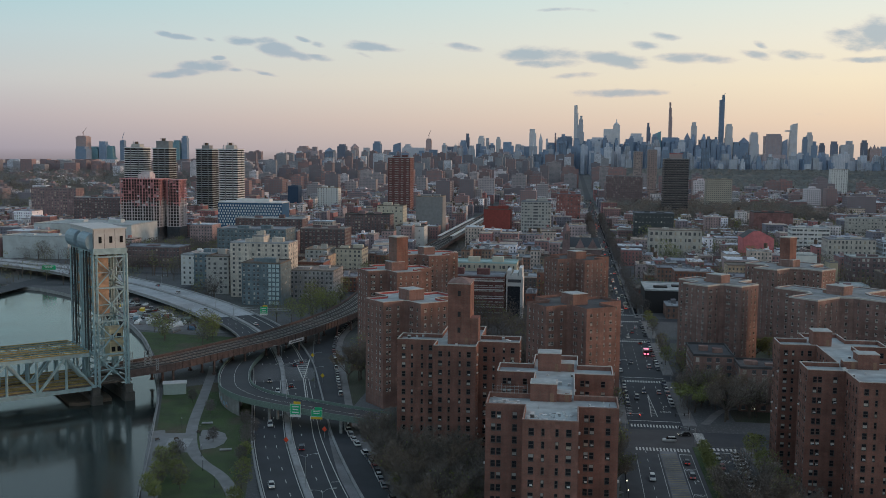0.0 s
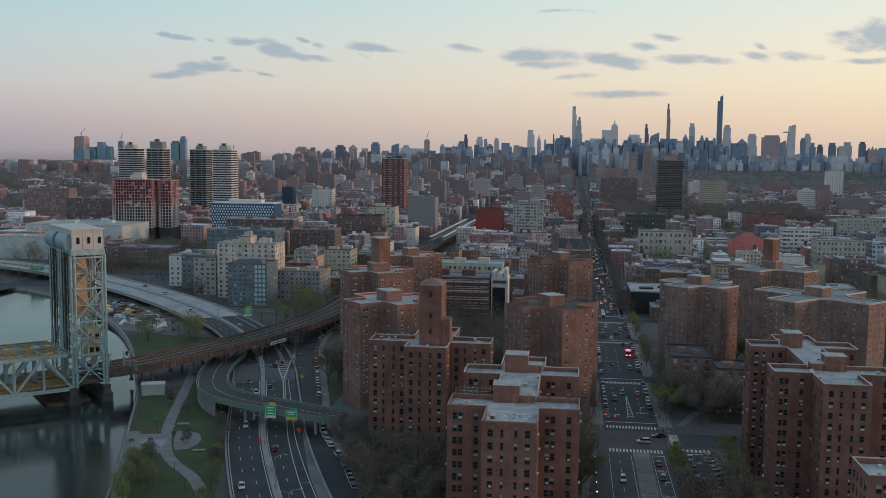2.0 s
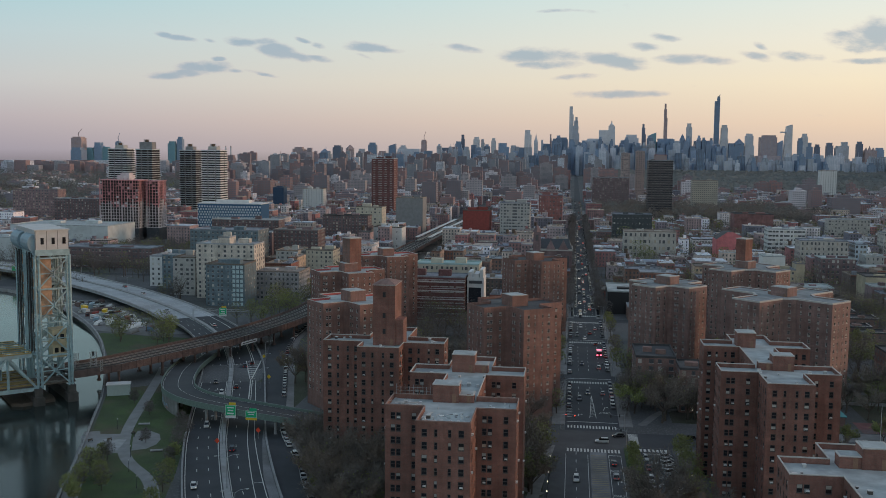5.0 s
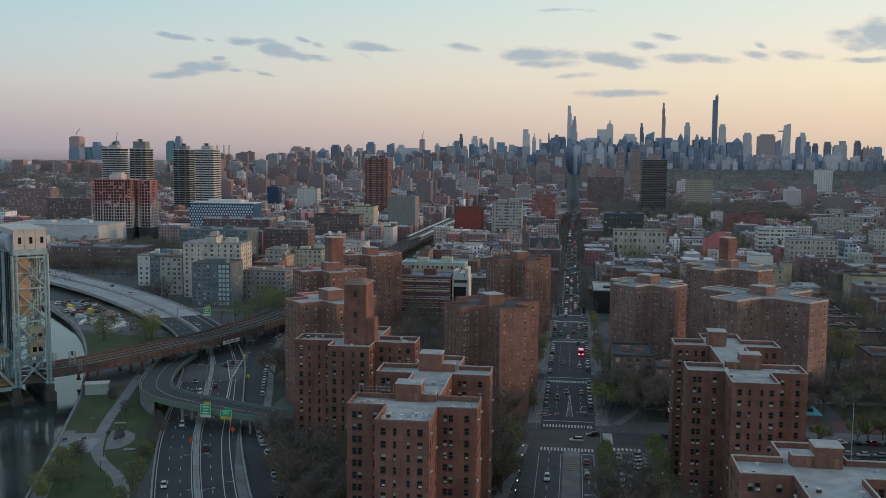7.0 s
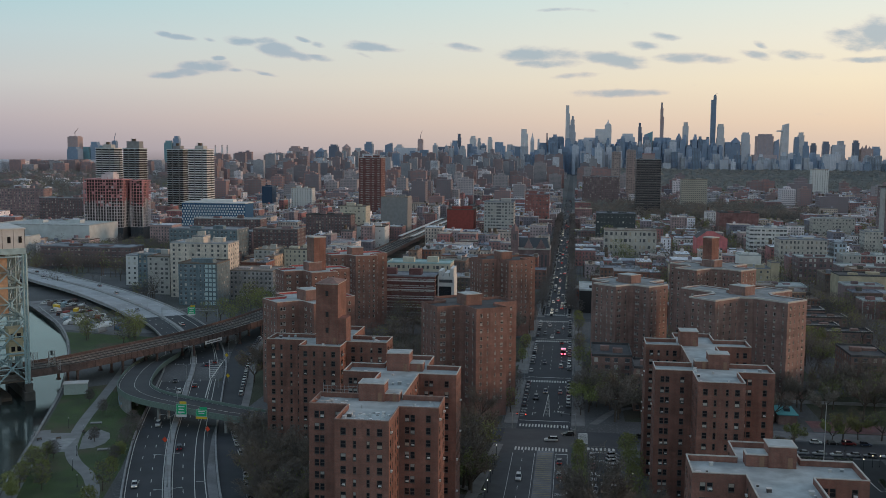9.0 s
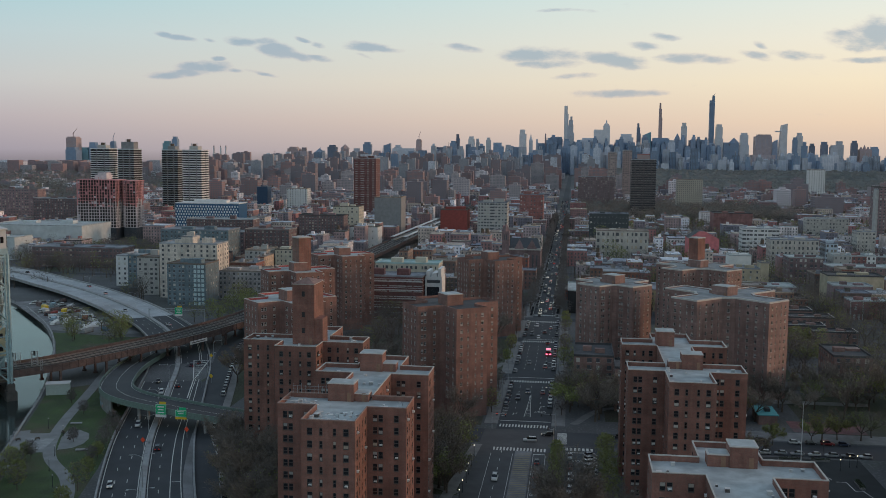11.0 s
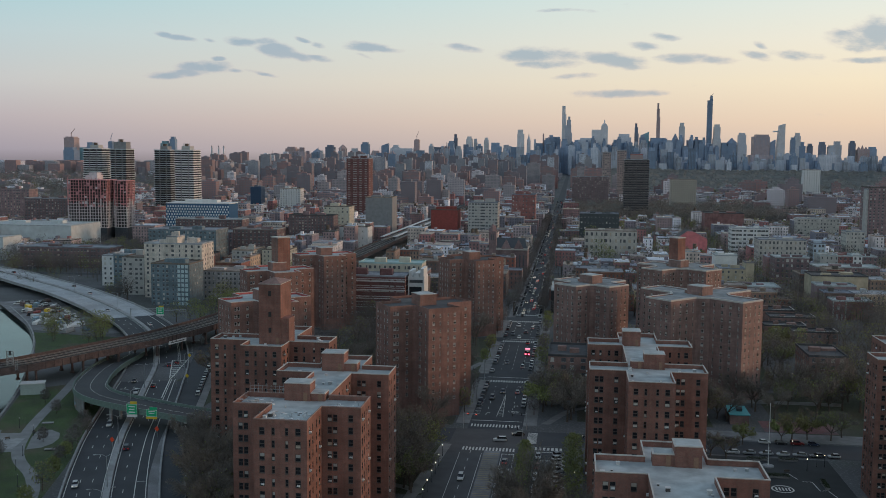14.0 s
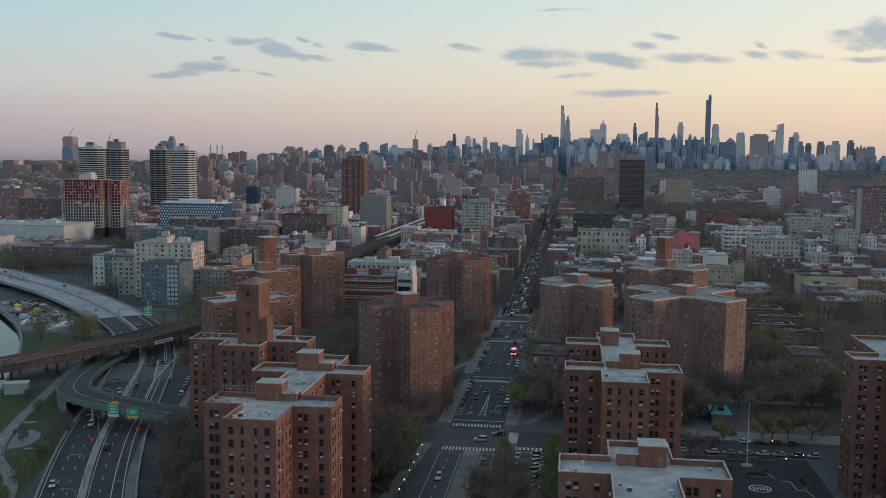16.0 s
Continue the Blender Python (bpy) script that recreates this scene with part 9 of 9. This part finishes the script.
for x0, y0, x1, y1 in ((130.8, 314, 133.9, 314), (133.9, 314, 134.4, 306), (134.4, 306, 137, 306.6), (136.8, 306.6, 138.2, 300), (130, 316, 128, 322)):
    a, b = Vector((x0, y0, 0.03)), Vector((x1, y1, 0.03))
    n0 = Vector((-(b - a).y, (b - a).x, 0)).normalized() * 0.12
    g.poly([a - n0, b - n0, b + n0, a + n0])
structure("court_lines", g, PAINT, "thin white court lines on the plaza", "court marking")
g = Geo()
g.poly([(130, 369, 0.022), (156, 369, 0.022), (156, 384, 0.022), (130, 384, 0.022)])
structure("playground", g, material("faded_red_court", (0.16, 0.07, 0.07), 0.9, scale=0.2, vary=0.35, second=(0.12, 0.1, 0.1)), "faded red playground court", "playground")
g = Geo()
for k in range(24):
    a0, a1 = k * math.pi / 12, (k + 1) * math.pi / 12
    g.poly([(123.5 + 3.4 * math.cos(a0), 306 + 3.4 * math.sin(a0), 0.03), (123.5 + 3.4 * math.cos(a1), 306 + 3.4 * math.sin(a1), 0.03), (123.5 + 2.9 * math.cos(a1), 306 + 2.9 * math.sin(a1), 0.03), (123.5 + 2.9 * math.cos(a0), 306 + 2.9 * math.sin(a0), 0.03)])
for k in range(5):
    g.box(121.4 + k * 0.95, 121.9 + k * 0.95, 304.6, 307.4, 0.025, 0.032)
structure("court_marking", g, PAINT, "round white painted emblem on the playground", "court marking")
g = Geo()
for a, b, c, d in ((-50, -16, 212, 296), (-18, 16, 284, 336), (62, 112, 372, 412), (100, 150, 205, 294), (-60, 16, 360, 372), (-60, 18, 412, 532), (136, 200, 366, 430), (88, 150, 452, 530), (-112, -84, 366, 452)):
    g.poly([(a, c, 0.01), (b, c, 0.01), (b, d, 0.01), (a, d, 0.01)])
LAWN = material("worn_lawn", (0.05, 0.058, 0.03), 0.95, scale=0.1, vary=0.35, grain=3, bump=0.5, second=(0.075, 0.065, 0.05))
structure("estate_lawn", g, LAWN, "worn lawn and bare earth between the blocks", "lawn")
g = Geo()
for pts, w in (([(-52, 296), (-20, 300), (10, 290), (16, 286)], 1.5), ([(-40, 215), (-30, 260), (-24, 300), (-22, 336)], 1.5), ([(50, 366), (62, 390), (86, 400), (88, 450)], 1.6), ([(100, 300), (110, 240), (150, 215)], 1.6), ([(-60, 420), (0, 430), (17, 470)], 1.6), ([(8, 210), (13, 280), (17, 336)], 1.8), ([(62, 200), (62, 300), (61, 338)], 1.6)):
    ribbon(g, spline(pts, 4), -w, w, 0.03 + 0.004 * len(g.v) ** 0.25)
structure("estate_path", g, PAVING, "concrete footpaths through the estate", "path")
# shed and fence by the river under the viaduct
t = thing("shed", "pale metal shed under the railway viaduct", "shed", "", pose(-161, 378.5, 0, 0, 0, 22))
g = Geo()
g.box(-4.5, 4.5, -2.5, 2.5, 0, 4.4)
part("wall", g, material("green_grey_sheet", (0.36, 0.42, 0.4), 0.6, vary=0.1), t)
g = Geo()
g.box(-4.8, 4.8, -2.8, 2.8, 4.4, 4.7)
part("roof", g, SHEET, t)


def gantry(x, y, rz):
    t = thing("signal_gantry", "lattice steel signal mast beside the tracks", "gantry", "track gantries", pose(x, y, 8.7, 0, 0, rz))
    for a in (-0.5, 0.5):
        g = Geo()
        g.bar((a, 0, 0), (a, 0, 5), 0.14)
        part("upright", g, STEEL_GREY, t)
    g = Geo()
    for k in range(6):
        g.bar((-0.5, 0, k * 0.8), (0.5, 0, k * 0.8 + 0.8), 0.07)
        g.bar((0.5, 0, k * 0.8), (-0.5, 0, k * 0.8 + 0.8), 0.07)
    part("lattice", g, STEEL_GREY, t)


gantry(-169.5, 381, 40)
gantry(-186, 392, 40)
# riverside railing
RIV = spline(SHORE[1:7], 6)
t = thing("river_railing", "dark steel railing along the river wall", "railing", "")
sr = sides(RIV)
pm = Geo()
pm.box(-0.04, 0.04, -0.04, 0.04, 0, 1.1)
pm = pm.mesh("post", [STEEL_DARK])
for p, r in zip(RIV, sr):
    part("post", pm, None, t).matrix_basis = pose(p.x + r.x * 0.4, p.y + r.y * 0.4, 0.5)
g = Geo()
for z in (1.0, 1.55):
    ribbon(g, RIV, 0.37, 0.43, z, 0.06)
part("rail", g, STEEL_DARK, t)


# roof clutter on the near blocks
def roof_box(x, y, z, s, mat=STEEL_GREY, name="roof_vent", label="small metal roof vent"):
    t = thing(name, label, "roof vent", "roof vents", pose(x, y, z))
    g = Geo()
    g.box(-s / 2, s / 2, -s / 2, s / 2, 0, s * 0.8)
    part("housing", g, mat, t)
    g = Geo()
    g.box(-s * 0.6, s * 0.6, -s * 0.6, s * 0.6, s * 0.8, s * 0.95)
    part("cap", g, SHEET, t)


vr = random.Random(4)
for x0, x1, y0, y1, n in ((-9, 1, 212, 222, 12), (-17, -11, 224, 232, 6), (3, 10, 224, 232, 4), (-9, 0, 238, 256, 6), (-17, 10, 258, 262, 4), (75, 85, 262, 272, 3), (66, 94, 275, 282, 5), (75, 84, 286, 308, 4), (75, 85, 174, 184, 4), (65, 72, 187, 195, 3), (88, 94, 187, 195, 2), (-52, -44, 301, 308, 3), (-26, -17, 301, 308, 3), (-40, -30, 293, 298, 2)):
    for k in range(n):
        roof_box(vr.uniform(x0, x1), vr.uniform(y0, y1), 40.8, vr.uniform(0.35, 0.9), vr.choice((STEEL_GREY, SHEET, WHITE_PAINT, FRAME_DARK)))
# scaffold rail on the nearest block's roof edge
t = thing("roof_scaffold", "light scaffold rails along the roof edge", "scaffold", "", pose(0, 0, 42))
for k in range(9):
    g = Geo()
    g.bar((-18.4 + k * 1.05, 233.0, 0), (-18.4 + k * 1.05, 233.0, 2.4 - 0.5 * (k % 2)), 0.07)
    part("upright", g, STEEL_GREY, t)
for z in (0.9, 1.7):
    g = Geo()
    g.bar((-18.4, 233.0, z), (-10, 233.0, z), 0.06)
    part("rail", g, STEEL_GREY, t)


def sack(x, y, z, s, mat):
    """A tied rubble sack on the roof."""
    t = thing("rubble_sack", "pale rubble sack lying on the flat roof", "sack", "roof sacks", pose(x, y, z, 0, 0, vr.uniform(0, 180)))
    g = Geo()
    loft(g, [[(r * math.cos(a) * s, r * math.sin(a) * s * 1.5, h * s * 0.5) for a in [k * math.pi / 4 for k in range(8)]] for r, h in ((0.42, 0), (0.55, 0.2), (0.46, 0.5), (0.14, 0.7))])
    part("bag", g, mat, t)


for k in range(34):
    sack(vr.uniform(-9, 1) if k < 24 else vr.uniform(-18, -11), vr.uniform(211.5, 221) if k < 24 else vr.uniform(224, 232), 40.8, vr.uniform(0.4, 0.8), vr.choice((WHITE_PAINT, SHEET, SHEET, CONCRETE)))
